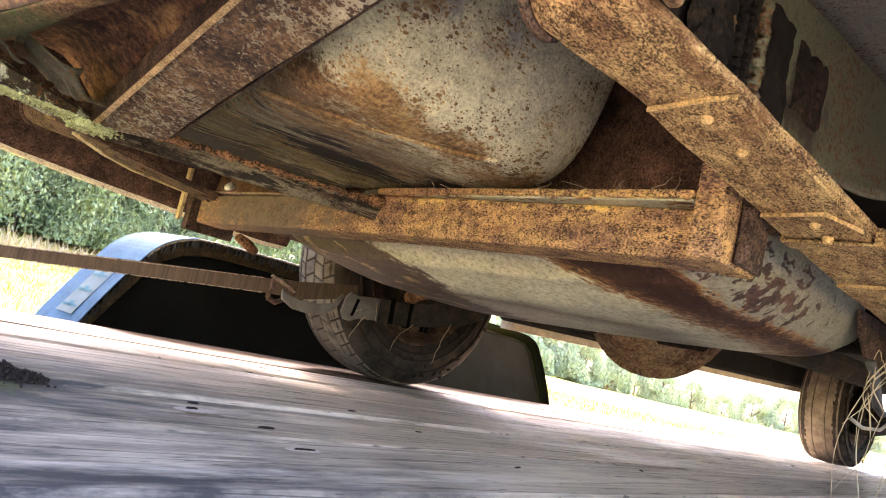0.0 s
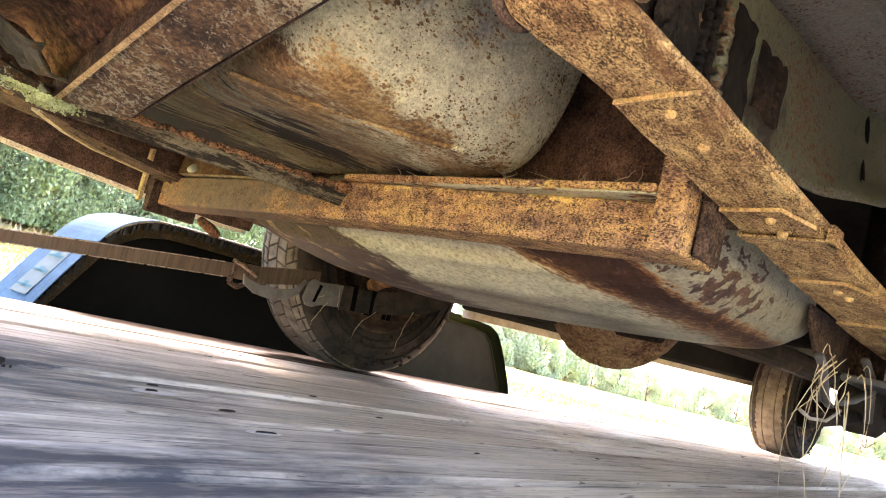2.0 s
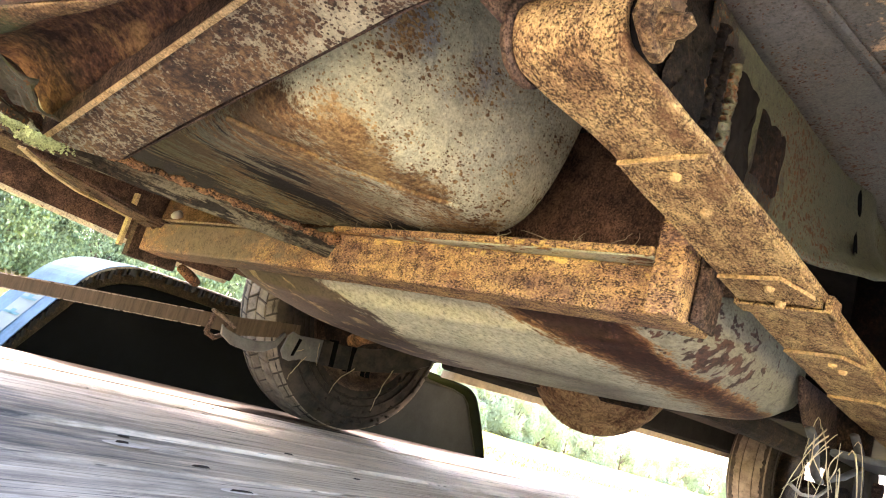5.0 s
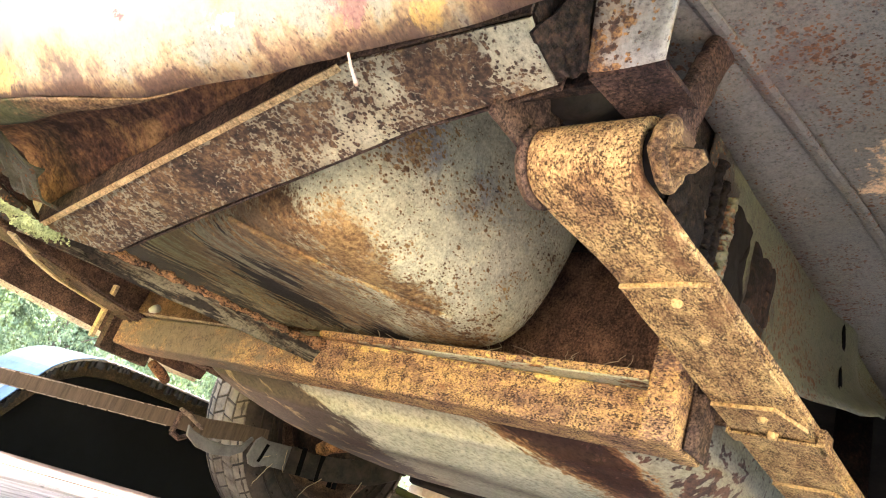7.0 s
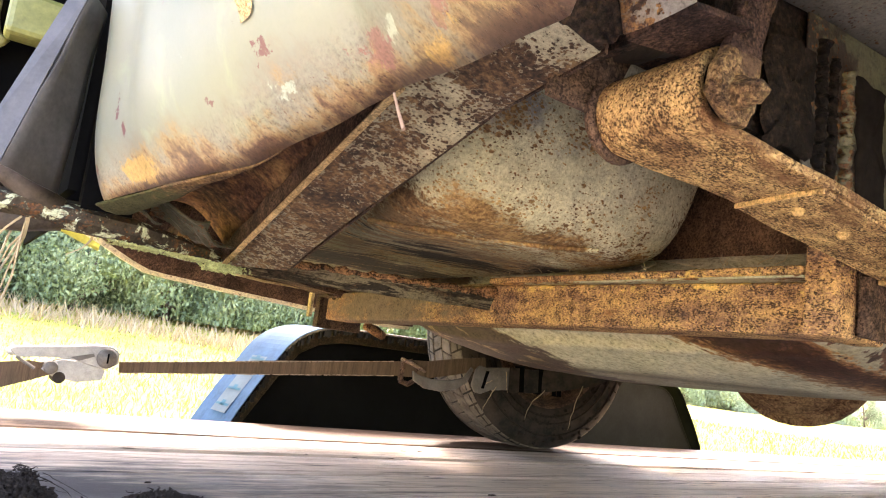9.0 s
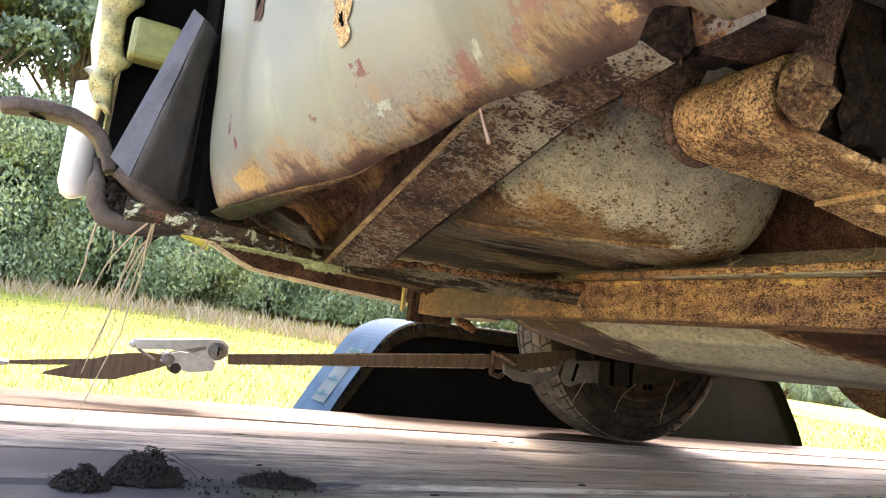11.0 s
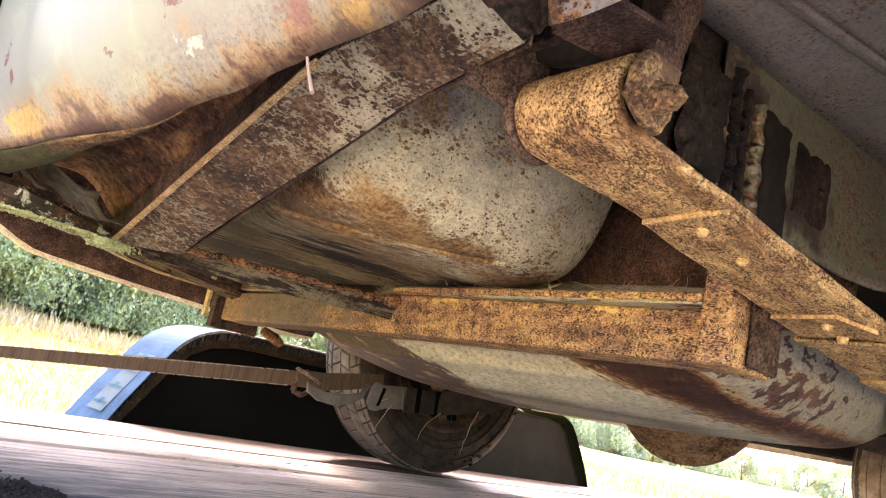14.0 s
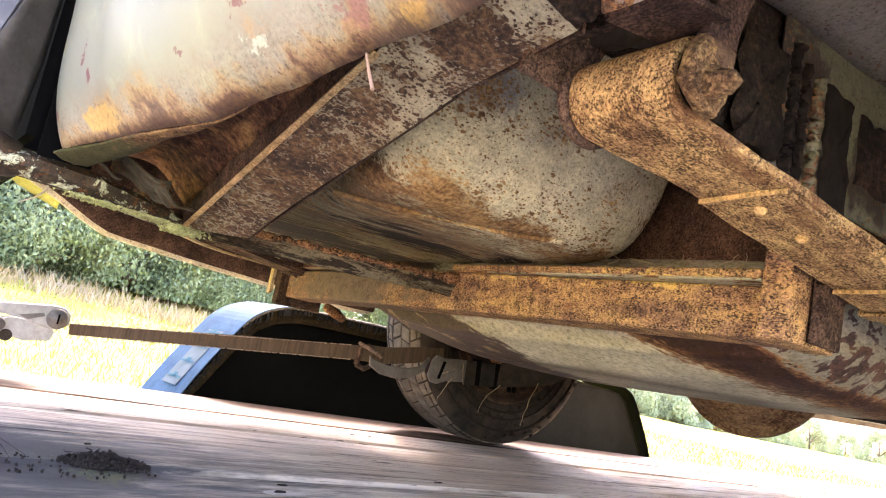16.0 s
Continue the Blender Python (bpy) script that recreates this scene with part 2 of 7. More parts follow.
def wood_mat(name="weathered_deck_wood", tint=(1, 1, 1)):
    """Weathered grey deck boards: grain along the board, dark stains, pale worn streaks."""
    m, nt, b = nodes_of(name, 0.62)
    info = nt.nodes.new("ShaderNodeObjectInfo")
    tc = nt.nodes.new("ShaderNodeTexCoord")
    add = nt.nodes.new("ShaderNodeVectorMath")
    add.operation = "MULTIPLY_ADD"
    comb = nt.nodes.new("ShaderNodeCombineXYZ")
    for k in range(3):
        nt.links.new(info.outputs["Random"], comb.inputs[k])
    add.inputs[1].default_value = (23.0, 3.0, 0.0)
    nt.links.new(comb.outputs[0], add.inputs[0])
    nt.links.new(tc.outputs["Object"], add.inputs[2])

    def stretch(s):
        mp = nt.nodes.new("ShaderNodeMapping")
        mp.inputs["Scale"].default_value = s
        nt.links.new(add.outputs[0], mp.inputs["Vector"])
        return mp.outputs[0]

    grain = noise_tex(nt, stretch((1.1, 70, 4)), 3.2, 9, 0.75, 0.5)
    streak = noise_tex(nt, stretch((0.8, 18, 2)), 1.6, 7, 0.65, 0.7)
    broad = noise_tex(nt, stretch((0.7, 3.2, 1)), 1.7, 5, 0.6, 0.3)
    f = maths(nt, "ADD", maths(nt, "MULTIPLY", grain, 0.42), maths(nt, "ADD", maths(nt, "MULTIPLY", streak, 0.33), maths(nt, "MULTIPLY", broad, 0.25)))
    col = ramp(nt, f, [(0.35, (0.10, 0.08, 0.062)), (0.44, (0.40, 0.335, 0.265)), (0.52, (0.60, 0.52, 0.42)), (0.62, (0.78, 0.70, 0.59))])
    stain_f = noise_tex(nt, stretch((1.0, 2.2, 1)), 3.0, 5, 0.6)
    col = mix(nt, maths(nt, "MULTIPLY", grey(nt, stain_f, 0.52, 0.62), 0.30), col, (0.12, 0.096, 0.076))
    crack = maths(nt, "ABSOLUTE", maths(nt, "SUBTRACT", noise_tex(nt, stretch((0.5, 20, 2)), 1.7, 3, 0.5, 0.4), 0.5))
    col = mix(nt, maths(nt, "MULTIPLY", ramp(nt, crack, [(0.004, (1, 1, 1)), (0.012, (0, 0, 0))]), 0.75), col, (0.035, 0.028, 0.022))
    worn = noise_tex(nt, stretch((0.45, 8, 1)), 1.9, 7, 0.7, 0.4)
    col = mix(nt, maths(nt, "MULTIPLY", grey(nt, worn, 0.56, 0.60), 0.7), col, (0.76, 0.69, 0.60))
    fleck = noise_tex(nt, stretch((7, 60, 9)), 4.0, 2, 0.5)
    col = mix(nt, maths(nt, "MULTIPLY", grey(nt, fleck, 0.66, 0.70), 0.8), col, (0.04, 0.034, 0.03))
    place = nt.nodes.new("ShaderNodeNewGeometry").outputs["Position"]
    # damp boards, plus the shade at the car's tail darkened into the wood
    col, damp_shade = stain(nt, stretch((1.2, 5, 1)), place, col, (0.064, 0.063, 0.066), ((0.05, 0.86, 0.0, 0.80, 0.52, 0.5, 1.32), (0.25, 0.46, 0.0, 0.75, 0.34, 0.5, 0.95), (0.50, 0.90, 0.0, 0.40, 0.09, 0.5, 0.62), (0.95, 0.86, 0.0, 0.35, 0.07, 0.5, 0.5), (-0.1, 1.0, 0.0, 0.5, 0.25, 0.5, 0.7), (0.2, 1.15, 0.0, 0.9, 0.22, 0.5, 0.55)), 7, 0.5, 0.7)
    col, _ = stain(nt, stretch((3, 5, 1)), place, col, (0.11, 0.12, 0.055), ((0.235, 0.80, 0.0, 0.09, 0.09, 0.5, 0.62),), 40, 0.15, 1.0)
    tone = ramp(nt, info.outputs["Random"], [(0.0, (0.90, 0.86, 0.82)), (1.0, (1.14, 1.07, 0.98))])
    col = mix(nt, 1.0, mix(nt, 1.0, col, tone, "MULTIPLY"), tint, "MULTIPLY")
    nt.links.new(col, b.inputs["Base Color"])
    nt.links.new(ramp(nt, stain_f, [(0.45, (0.72,) * 3), (0.65, (0.42,) * 3)]), b.inputs["Roughness"])
    bump(nt, b, grain, 0.45, 0.003)
    return m


M = {}
M["spring"] = rusty_metal("spring_rust", 4.2, 0.025, (0.58, 0.385, 0.16), (0.35, 0.20, 0.085), (0.14, 0.075, 0.038), pits=0.88, stretch=(0.6, 1, 1), stains=(((0.20, 0.10, 0.045), ((0.40, 0.28, 0.32, 0.5, 0.08, 0.2, 0.42),), 24, 0.3),))
M["rail"] = rusty_metal("crossmember_rust", 4.0, 0.02, (0.60, 0.36, 0.145), (0.345, 0.185, 0.098), (0.125, 0.072, 0.055), pits=0.9, stretch=(1, 0.6, 1.2), stains=(
    ((0.175, 0.13, 0.088), ((0.62, 1.10, 0.255, 0.3, 0.42, 0.2, 1.3),), 50, 0.6),
    ((0.74, 0.50, 0.16), ((0.60, 0.47, 0.276, 0.09, 0.24, 0.018, 0.66), (0.60, 0.37, 0.275, 0.06, 0.03, 0.05, 0.62), (0.60, 0.66, 0.274, 0.08, 0.25, 0.010, 0.55)), 110, 0.18),
    ((0.25, 0.11, 0.055), ((0.60, 0.60, 0.245, 0.08, 0.20, 0.03, 0.45), (0.60, 0.36, 0.25, 0.06, 0.05, 0.04, 0.4)), 70, 0.4),
    ((0.085, 0.05, 0.042), ((0.60, 0.46, 0.246, 0.06, 0.22, 0.022, 0.56), (0.60, 0.70, 0.25, 0.06, 0.20, 0.03, 0.5)), 120, 0.3)))
M["brown"] = rusty_metal("brown_rust", 3.0, -0.02, (0.17, 0.105, 0.068), (0.092, 0.056, 0.038), (0.035, 0.022, 0.016), pits=0.7)
M["dark"] = rusty_metal("dark_rust", 1.6, -0.06, (0.085, 0.045, 0.024), (0.035, 0.02, 0.013), (0.01, 0.007, 0.005))
M["bright"] = rusty_metal("bright_rust", 2.4, 0.08, (0.64, 0.42, 0.18), (0.40, 0.23, 0.09), (0.16, 0.08, 0.03), pits=0.3)
M["rib"] = rusty_paint("rib_paint", (0.48, 0.43, 0.285), 150, 0.50, 0.34, 30, light=(0.20, 0.12, 0.055), grime=0.40, spread=1.3, rust=((0.018, 0.011, 0.007), (0.080, 0.043, 0.023)), haze=0.6, blots=(
    (0.255, 0.392, 0.337, 0.08, 0.034, 0.08, 0.34), (0.29, 0.68, 0.29, 0.14, 0.24, 0.12, 0.15), (0.262, 0.60, 0.31, 0.045, 0.16, 0.05, 0.14), (0.283, 0.455, 0.335, 0.035, 0.055, 0.05, -0.17), (0.265, 0.318, 0.35, 0.06, 0.05, 0.05, -0.20), (0.283, 0.355, 0.34, 0.02, 0.03, 0.03, 0.12)))
M["well"] = rusty_paint("well_paint", (0.61, 0.57, 0.39), 175, 0.215, 0.40, 14, (0.6, 1, 1), grain=0.68, light=(0.40, 0.25, 0.10), gloss=0.85, grime=0.5, spread=1.2, rust=((0.085, 0.046, 0.022), (0.21, 0.118, 0.05)),
    streaks=((16, (0.40, 1.6, 1), (0.155, 0.102, 0.055), ((0.46, 0.72, 0.296, 0.30, 0.13, 0.08, 0.80), (0.36, 0.66, 0.30, 0.10, 0.10, 0.06, 0.7), (0.37, 0.83, 0.296, 0.16, 0.13, 0.08, 0.85)), 42, 0.16, 1.0),
             (16, (0.34, 2.0, 1), (0.215, 0.19, 0.118), ((0.42, 0.74, 0.296, 0.28, 0.12, 0.08, 0.62), (0.40, 0.86, 0.296, 0.3, 0.12, 0.08, 0.62)), 70, 0.14, 1.1),
             (16, (0.30, 2.0, 1), (0.028, 0.021, 0.016), ((0.50, 0.77, 0.296, 0.20, 0.055, 0.08, 0.95), (0.60, 0.70, 0.296, 0.10, 0.07, 0.06, 0.70), (0.44, 0.72, 0.296, 0.16, 0.04, 0.06, 0.58), (0.45, 0.95, 0.30, 0.40, 0.12, 0.08, 0.85)), 46, 0.10, 1.1),
             (-62, (0.25, 2.6, 1), (0.16, 0.088, 0.035), ((0.62, 0.56, 0.35, 0.05, 0.05, 0.05, 0.55), (0.65, 0.62, 0.33, 0.04, 0.06, 0.04, 0.5)), 70, 0.12, 1.0)),
    blots=((0.36, 0.61, 0.31, 0.12, 0.08, 0.055, 0.32), (0.46, 0.57, 0.306, 0.12, 0.05, 0.03, 0.20), (0.57, 0.59, 0.30, 0.14, 0.05, 0.03, 0.18), (0.45, 0.74, 0.296, 0.40, 0.18, 0.08, 0.24), (0.42, 0.535, 0.35, 0.06, 0.05, 0.03, -0.06)),
    stains=(((0.27, 0.255, 0.225), ((0.38, 0.525, 0.400, 0.12, 0.07, 0.07, 0.75), (0.50, 0.52, 0.405, 0.14, 0.06, 0.05, 0.75)), 22, 0.35),
            ((0.28, 0.24, 0.14), ((0.45, 0.95, 0.296, 0.60, 0.42, 0.09, 2.4),), 30, 0.4),
            ((0.06, 0.046, 0.03), ((0.48, 0.775, 0.296, 0.24, 0.07, 0.06, 0.9), (0.42, 0.95, 0.30, 0.45, 0.15, 0.08, 1.3), (0.56, 0.70, 0.296, 0.12, 0.05, 0.05, 0.6), (0.66, 0.60, 0.31, 0.05, 0.12, 0.03, 0.7)), 40, 0.3)))
M["well"].node_tree.nodes["Principled BSDF"].inputs["Specular IOR Level"].default_value = 0.2


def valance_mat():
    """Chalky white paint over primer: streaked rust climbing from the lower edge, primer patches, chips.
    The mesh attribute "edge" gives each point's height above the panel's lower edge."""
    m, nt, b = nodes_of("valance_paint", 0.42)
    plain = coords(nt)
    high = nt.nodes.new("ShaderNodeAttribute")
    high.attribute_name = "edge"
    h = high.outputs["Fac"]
    # kept well below white: the panel's brightness is cut in its paint colour
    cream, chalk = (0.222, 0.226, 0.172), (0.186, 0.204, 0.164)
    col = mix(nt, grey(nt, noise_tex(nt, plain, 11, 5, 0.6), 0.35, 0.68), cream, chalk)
    col = mix(nt, maths(nt, "MULTIPLY", grey(nt, noise_tex(nt, plain, 17, 4, 0.6, 0.5), 0.58, 0.72), 0.5), col, (0.30, 0.34, 0.20))
    slant = turned(nt, plain, (42, 0, 0), (1.0, 2.2, 0.85))
    streak, fine = noise_tex(nt, slant, 16, 7, 0.7, 0.3), noise_tex(nt, slant, 60, 6, 0.75)
    for colour, spots_at, sc, soft in (
            ((0.235, 0.105, 0.095), ((0.16, 0.272, 0.325, 0.07, 0.034, 0.019, 0.90), (0.156, 0.244, 0.320, 0.07, 0.028, 0.020, 0.85), (0.172, 0.304, 0.320, 0.07, 0.020, 0.009, 0.72), (0.187, 0.385, 0.331, 0.07, 0.036, 0.013, 0.84), (0.16, 0.225, 0.325, 0.07, 0.03, 0.02, 0.62)), 60, 0.08),
            ((0.13, 0.045, 0.050), ((0.148, 0.473, 0.343, 0.06, 0.020, 0.014, 0.60), (0.143, 0.548, 0.326, 0.06, 0.018, 0.010, 0.58), (0.11, 0.706, 0.347, 0.03, 0.007, 0.016, 0.85), (0.112, 0.695, 0.330, 0.03, 0.005, 0.012, 0.7), (0.109, 0.751, 0.300, 0.04, 0.012, 0.02, 0.66)), 110, 0.10)):
        col, _ = stain(nt, plain, plain, col, colour, spots_at, sc, soft)
    # brown haze, ochre bloom and bare rust in streaks, each lower than the one before
    rise = maths(nt, "ADD", maths(nt, "MULTIPLY", maths(nt, "SUBTRACT", streak, 0.5), 0.085), maths(nt, "MULTIPLY", maths(nt, "SUBTRACT", fine, 0.5), 0.05))
    reach = maths(nt, "ADD", maths(nt, "MULTIPLY", maths(nt, "SUBTRACT", noise_tex(nt, plain, 11, 4, 0.6), 0.5), 0.075), rise)
    for height, soft, colour, amount in ((0.044, 0.036, (0.205, 0.143, 0.092), 0.60), (0.021, 0.014, (0.30, 0.20, 0.078), 0.75), (0.012, 0.010, (0.165, 0.094, 0.053), 0.85), (0.004, 0.006, (0.085, 0.046, 0.030), 0.85)):
        over = maths(nt, "SUBTRACT", maths(nt, "ADD", height, reach), h)
        col = mix(nt, maths(nt, "MULTIPLY", grey(nt, over, -soft * 0.5, soft), amount), col, colour)
    specks = freckles(nt, slant, 210, maths(nt, "SUBTRACT", 0.32, maths(nt, "MULTIPLY", h, 9.0)))
    col = mix(nt, maths(nt, "MULTIPLY", specks, 0.85), col, (0.085, 0.042, 0.026))
    for colour, spots_at, sc, soft in (
            ((0.215, 0.105, 0.085), ((0.187, 0.378, 0.329, 0.07, 0.036, 0.016, 0.66),), 80, 0.10),
            ((0.37, 0.235, 0.075), ((0.13, 0.68, 0.296, 0.05, 0.050, 0.017, 1.15), (0.185, 0.322, 0.314, 0.06, 0.040, 0.012, 0.66), (0.167, 0.228, 0.305, 0.06, 0.030, 0.010, 0.6)), 85, 0.16),
            ((0.33, 0.37, 0.29), ((0.167, 0.461, 0.323, 0.06, 0.020, 0.012, 0.72), (0.177, 0.353, 0.331, 0.06, 0.026, 0.008, 0.70)), 70, 0.12)):
        col, _ = stain(nt, plain, plain, col, colour, spots_at, sc, soft)
    gritty, _ = grit(nt, plain, col, 0.5, 300)
    col = mix(nt, ramp(nt, h, [(0.008, (1, 1, 1)), (0.034, (0.06, 0.06, 0.06))]), col, gritty)
    nt.links.new(col, b.inputs["Base Color"])
    bump(nt, b, maths(nt, "ADD", maths(nt, "MULTIPLY", fine, 0.5), maths(nt, "MULTIPLY", specks, -0.6)), 0.35, 0.001)
    return m


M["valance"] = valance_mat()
M["roll"] = rusty_metal("roll_rust", 2.4, 0.0, (0.27, 0.165, 0.075), (0.15, 0.087, 0.043), (0.055, 0.030, 0.018), pits=0.35, stains=(((0.060, 0.062, 0.026), ((0.17, 0.77, 0.28, 0.16, 0.17, 0.08, 1.5),), 40, 0.3),))


def tank_mat():
    """Grey-cream tank paint: a slanting rust band with an orange fringe, maroon flecks towards the near end, dark streaks at the far end."""
    m, nt, b = nodes_of("tank_paint", 0.55)
    plain = coords(nt)
    sep = nt.nodes.new("ShaderNodeSeparateXYZ")
    nt.links.new(plain, sep.inputs[0])
    y, z = sep.outputs[1], sep.outputs[2]

    def level(stops):
        return ramp(nt, y, [(p, (v, v, v)) for p, v in stops])

    def ragged(vec, scale, amount, rough=0.7):
        return maths(nt, "MULTIPLY", maths(nt, "SUBTRACT", noise_tex(nt, vec, scale, 7, rough), 0.5), amount)

    def over(h, a, soft):
        return grey(nt, h, a, a + soft)

    along, leaning, far = turned(nt, plain, (-16, 0, 0), (1, 0.28, 1.5)), turned(nt, plain, (38, 0, 0), (1, 0.55, 1.5)), turned(nt, plain, (-22, 0, 0), (1, 0.16, 1.6))
    col = mix(nt, grey(nt, noise_tex(nt, along, 22, 6, 0.65), 0.36, 0.66), (0.50, 0.46, 0.335), (0.36, 0.33, 0.235))
    col = mix(nt, maths(nt, "MULTIPLY", grey(nt, noise_tex(nt, along, 90, 5, 0.75), 0.56, 0.70), 0.55), col, (0.30, 0.245, 0.16))
    # dull lower half below the seam, with fine brown specks
    low = over(maths(nt, "ADD", maths(nt, "SUBTRACT", 0.192, z), ragged(along, 40, 0.012)), 0.0, 0.006)
    col = mix(nt, maths(nt, "MULTIPLY", low, 0.85), col, (0.23, 0.205, 0.15))
    seam = grey(nt, maths(nt, "ABSOLUTE", maths(nt, "SUBTRACT", maths(nt, "ADD", z, ragged(along, 30, 0.002)), 0.1915)), 0.0006, 0.0022)
    col = mix(nt, maths(nt, "MULTIPLY", maths(nt, "SUBTRACT", 1.0, seam), 0.8), col, (0.09, 0.07, 0.05))
    col = mix(nt, maths(nt, "MULTIPLY", grey(nt, noise_tex(nt, along, 210, 4, 0.6), 0.60, 0.66), 0.6), col, (0.20, 0.15, 0.10))
    # the near end is greyer
    end = over(maths(nt, "ADD", maths(nt, "SUBTRACT", 0.46, y), ragged(plain, 30, 0.08)), 0.0, 0.05)
    col = mix(nt, maths(nt, "MULTIPLY", end, 0.85), col, (0.185, 0.168, 0.120))
    # slanting band
    upper = level([(0.335, 0.200), (0.366, 0.208), (0.415, 0.226), (0.454, 0.248), (0.52, 0.30)])
    lower = level([(0.335, 0.190), (0.448, 0.197), (0.536, 0.216), (0.61, 0.238), (0.72, 0.278)])
    rag = maths(nt, "ADD", ragged(along, 46, 0.036), ragged(along, 190, 0.036))
    inside = maths(nt, "MINIMUM", maths(nt, "SUBTRACT", upper, z), maths(nt, "SUBTRACT", z, lower))
    for grow, soft, colour, amount in ((0.0075, 0.008, (0.36, 0.23, 0.10), 0.75), (0.0015, 0.005, (0.24, 0.115, 0.045), 0.9), (-0.0050, 0.005, (0.075, 0.030, 0.020), 0.95)):
        col = mix(nt, maths(nt, "MULTIPLY", over(maths(nt, "ADD", inside, rag), -grow, soft), amount), col, colour)
    col = mix(nt, maths(nt, "MULTIPLY", over(maths(nt, "ADD", inside, ragged(along, 260, 0.06)), 0.007, 0.004), 0.75), col, (0.026, 0.012, 0.010))
    # maroon flecks above the band and a thick cluster near the end
    here = maths(nt, "ADD", maths(nt, "ADD", blot(nt, plain, 0.72, 0.405, 0.238, 0.14, 0.110, 0.060, 0.27), blot(nt, plain, 0.75, 0.362, 0.222, 0.14, 0.045, 0.040, 0.34)), blot(nt, plain, 0.80, 0.355, 0.24, 0.16, 0.08, 0.12, 0.15))
    flecks = grey(nt, maths(nt, "ADD", here, maths(nt, "ADD", ragged(leaning, 84, 2.1, 0.5), ragged(leaning, 260, 0.5))), 0.34, 0.40)
    flecks = maths(nt, "MULTIPLY", flecks, grey(nt, here, 0.02, 0.08))
    col = mix(nt, maths(nt, "MULTIPLY", flecks, 0.93), col, mix(nt, grey(nt, noise_tex(nt, plain, 70, 4, 0.7), 0.42, 0.6), (0.032, 0.015, 0.014), (0.10, 0.043, 0.030)))
    # far end: dark streaks with an ochre one between them
    rest = maths(nt, "SUBTRACT", y, ramp(nt, z, [(0.19, (0.79,) * 3), (0.214, (0.84,) * 3), (0.243, (0.92,) * 3), (0.29, (0.98,) * 3)]))
    dark = over(maths(nt, "ADD", rest, ragged(far, 60, 0.20)), 0.0, 0.02)
    col = mix(nt, maths(nt, "MULTIPLY", dark, 0.94), col, mix(nt, grey(nt, noise_tex(nt, far, 34, 5, 0.7), 0.54, 0.62), (0.042, 0.021, 0.016), (0.26, 0.175, 0.09)))
    col, g = grit(nt, turned(nt, plain, (-16, 0, 0), (1, 0.5, 1.3)), col, 0.5, 260)
    nt.links.new(col, b.inputs["Base Color"])
    bump(nt, b, maths(nt, "ADD", maths(nt, "MULTIPLY", flecks, -0.5), g), 0.5, 0.001)
    return m


M["tank"] = tank_mat()
# dark near the shackle: dirt with the arm's shadow painted in; then an oval stain
M["inner"] = rusty_paint("inner_paint", (0.112, 0.117, 0.066), 120, 0.14, 0.36, 9, light=(0.12, 0.085, 0.045), grime=0.7, stains=(
    ((0.026, 0.019, 0.014), ((0.43, 0.30, 0.37, 0.16, 0.1, 0.13, 1.2), (0.585, 0.30, 0.355, 0.07, 0.05, 0.06, 1.1)), 40, 0.2), ((0.16, 0.15, 0.10), ((0.74, 0.28, 0.345, 0.14, 0.05, 0.03, 0.6),), 40, 0.3)))
# the orange patch is rust with sunlight painted into its colour
M["under"] = rusty_paint("underseal", (0.150, 0.135, 0.118), 150, 0.20, 0.40, 12, light=(0.10, 0.065, 0.05), grime=0.6, gloss=0.42, haze=0.3, stains=(
    ((0.60, 0.38, 0.20), ((0.55, 0.195, 0.446, 0.08, 0.05, 0.05, 1.1),), 40, 0.15), ((0.11, 0.08, 0.065), ((0.40, 0.25, 0.43, 0.12, 0.08, 0.05, 0.8),), 30, 0.4)))
M["cream"] = plain_mat("cream_paint", (0.66, 0.62, 0.42), 0.4, 0, 0.15, 9)
M["bracket"] = plain_mat("grey_bracket", (0.085, 0.08, 0.077), 0.5, 0.1, 0.35, 24, 0.15)
M["iron"] = rusty_metal("tow_iron", 1.4, -0.01, (0.30, 0.22, 0.15), (0.14, 0.10, 0.075), pits=0.4)
M["moss"] = rusty_paint("lichen_iron", (0.05, 0.038, 0.03), 140, 0.2, 0.50, 60, light=(0.12, 0.06, 0.035), gloss=0.8, second=((0.50, 0.54, 0.38), 0.53))
M["mossy"] = plain_mat("moss", (0.40, 0.43, 0.20), 1.0, 0, 0.75, 80, 0.5)
M["rubber"] = plain_mat("tyre_rubber", (0.018, 0.016, 0.014), 0.9, 0, 0.45, 30, 0.4, dust=((0.075, 0.055, 0.04), 0.75))
M["tread"] = plain_mat("tyre_tread", (0.105, 0.088, 0.068), 0.95, 0, 0.5, 26, 0.6, dust=((0.24, 0.20, 0.15), 0.8))
M["webbing"] = plain_mat("strap_webbing", (0.105, 0.074, 0.048), 0.95, 0, 0.45, 30, 0.9, (5.5, 1, 0.35))
M["steel"] = plain_mat("zinc_steel", (0.36, 0.36, 0.34), 0.5, 0.5, 0.25, 60, 0.15)
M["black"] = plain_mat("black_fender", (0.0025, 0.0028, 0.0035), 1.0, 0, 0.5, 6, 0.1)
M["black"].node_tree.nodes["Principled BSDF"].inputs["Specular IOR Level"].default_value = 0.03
M["blue"] = plain_mat("pale_blue_edge", (0.036, 0.078, 0.145), 0.8, 0, 0.35, 14, 0.2, dust=((0.075, 0.125, 0.19), 0.5))
M["fray"] = plain_mat("frayed_thread", (0.30, 0.24, 0.18), 0.95, 0, 0.5, 90, 0.4)
M["straw"] = plain_mat("dry_straw", (0.42, 0.33, 0.20), 0.8, 0, 0.35, 60, 0.1)
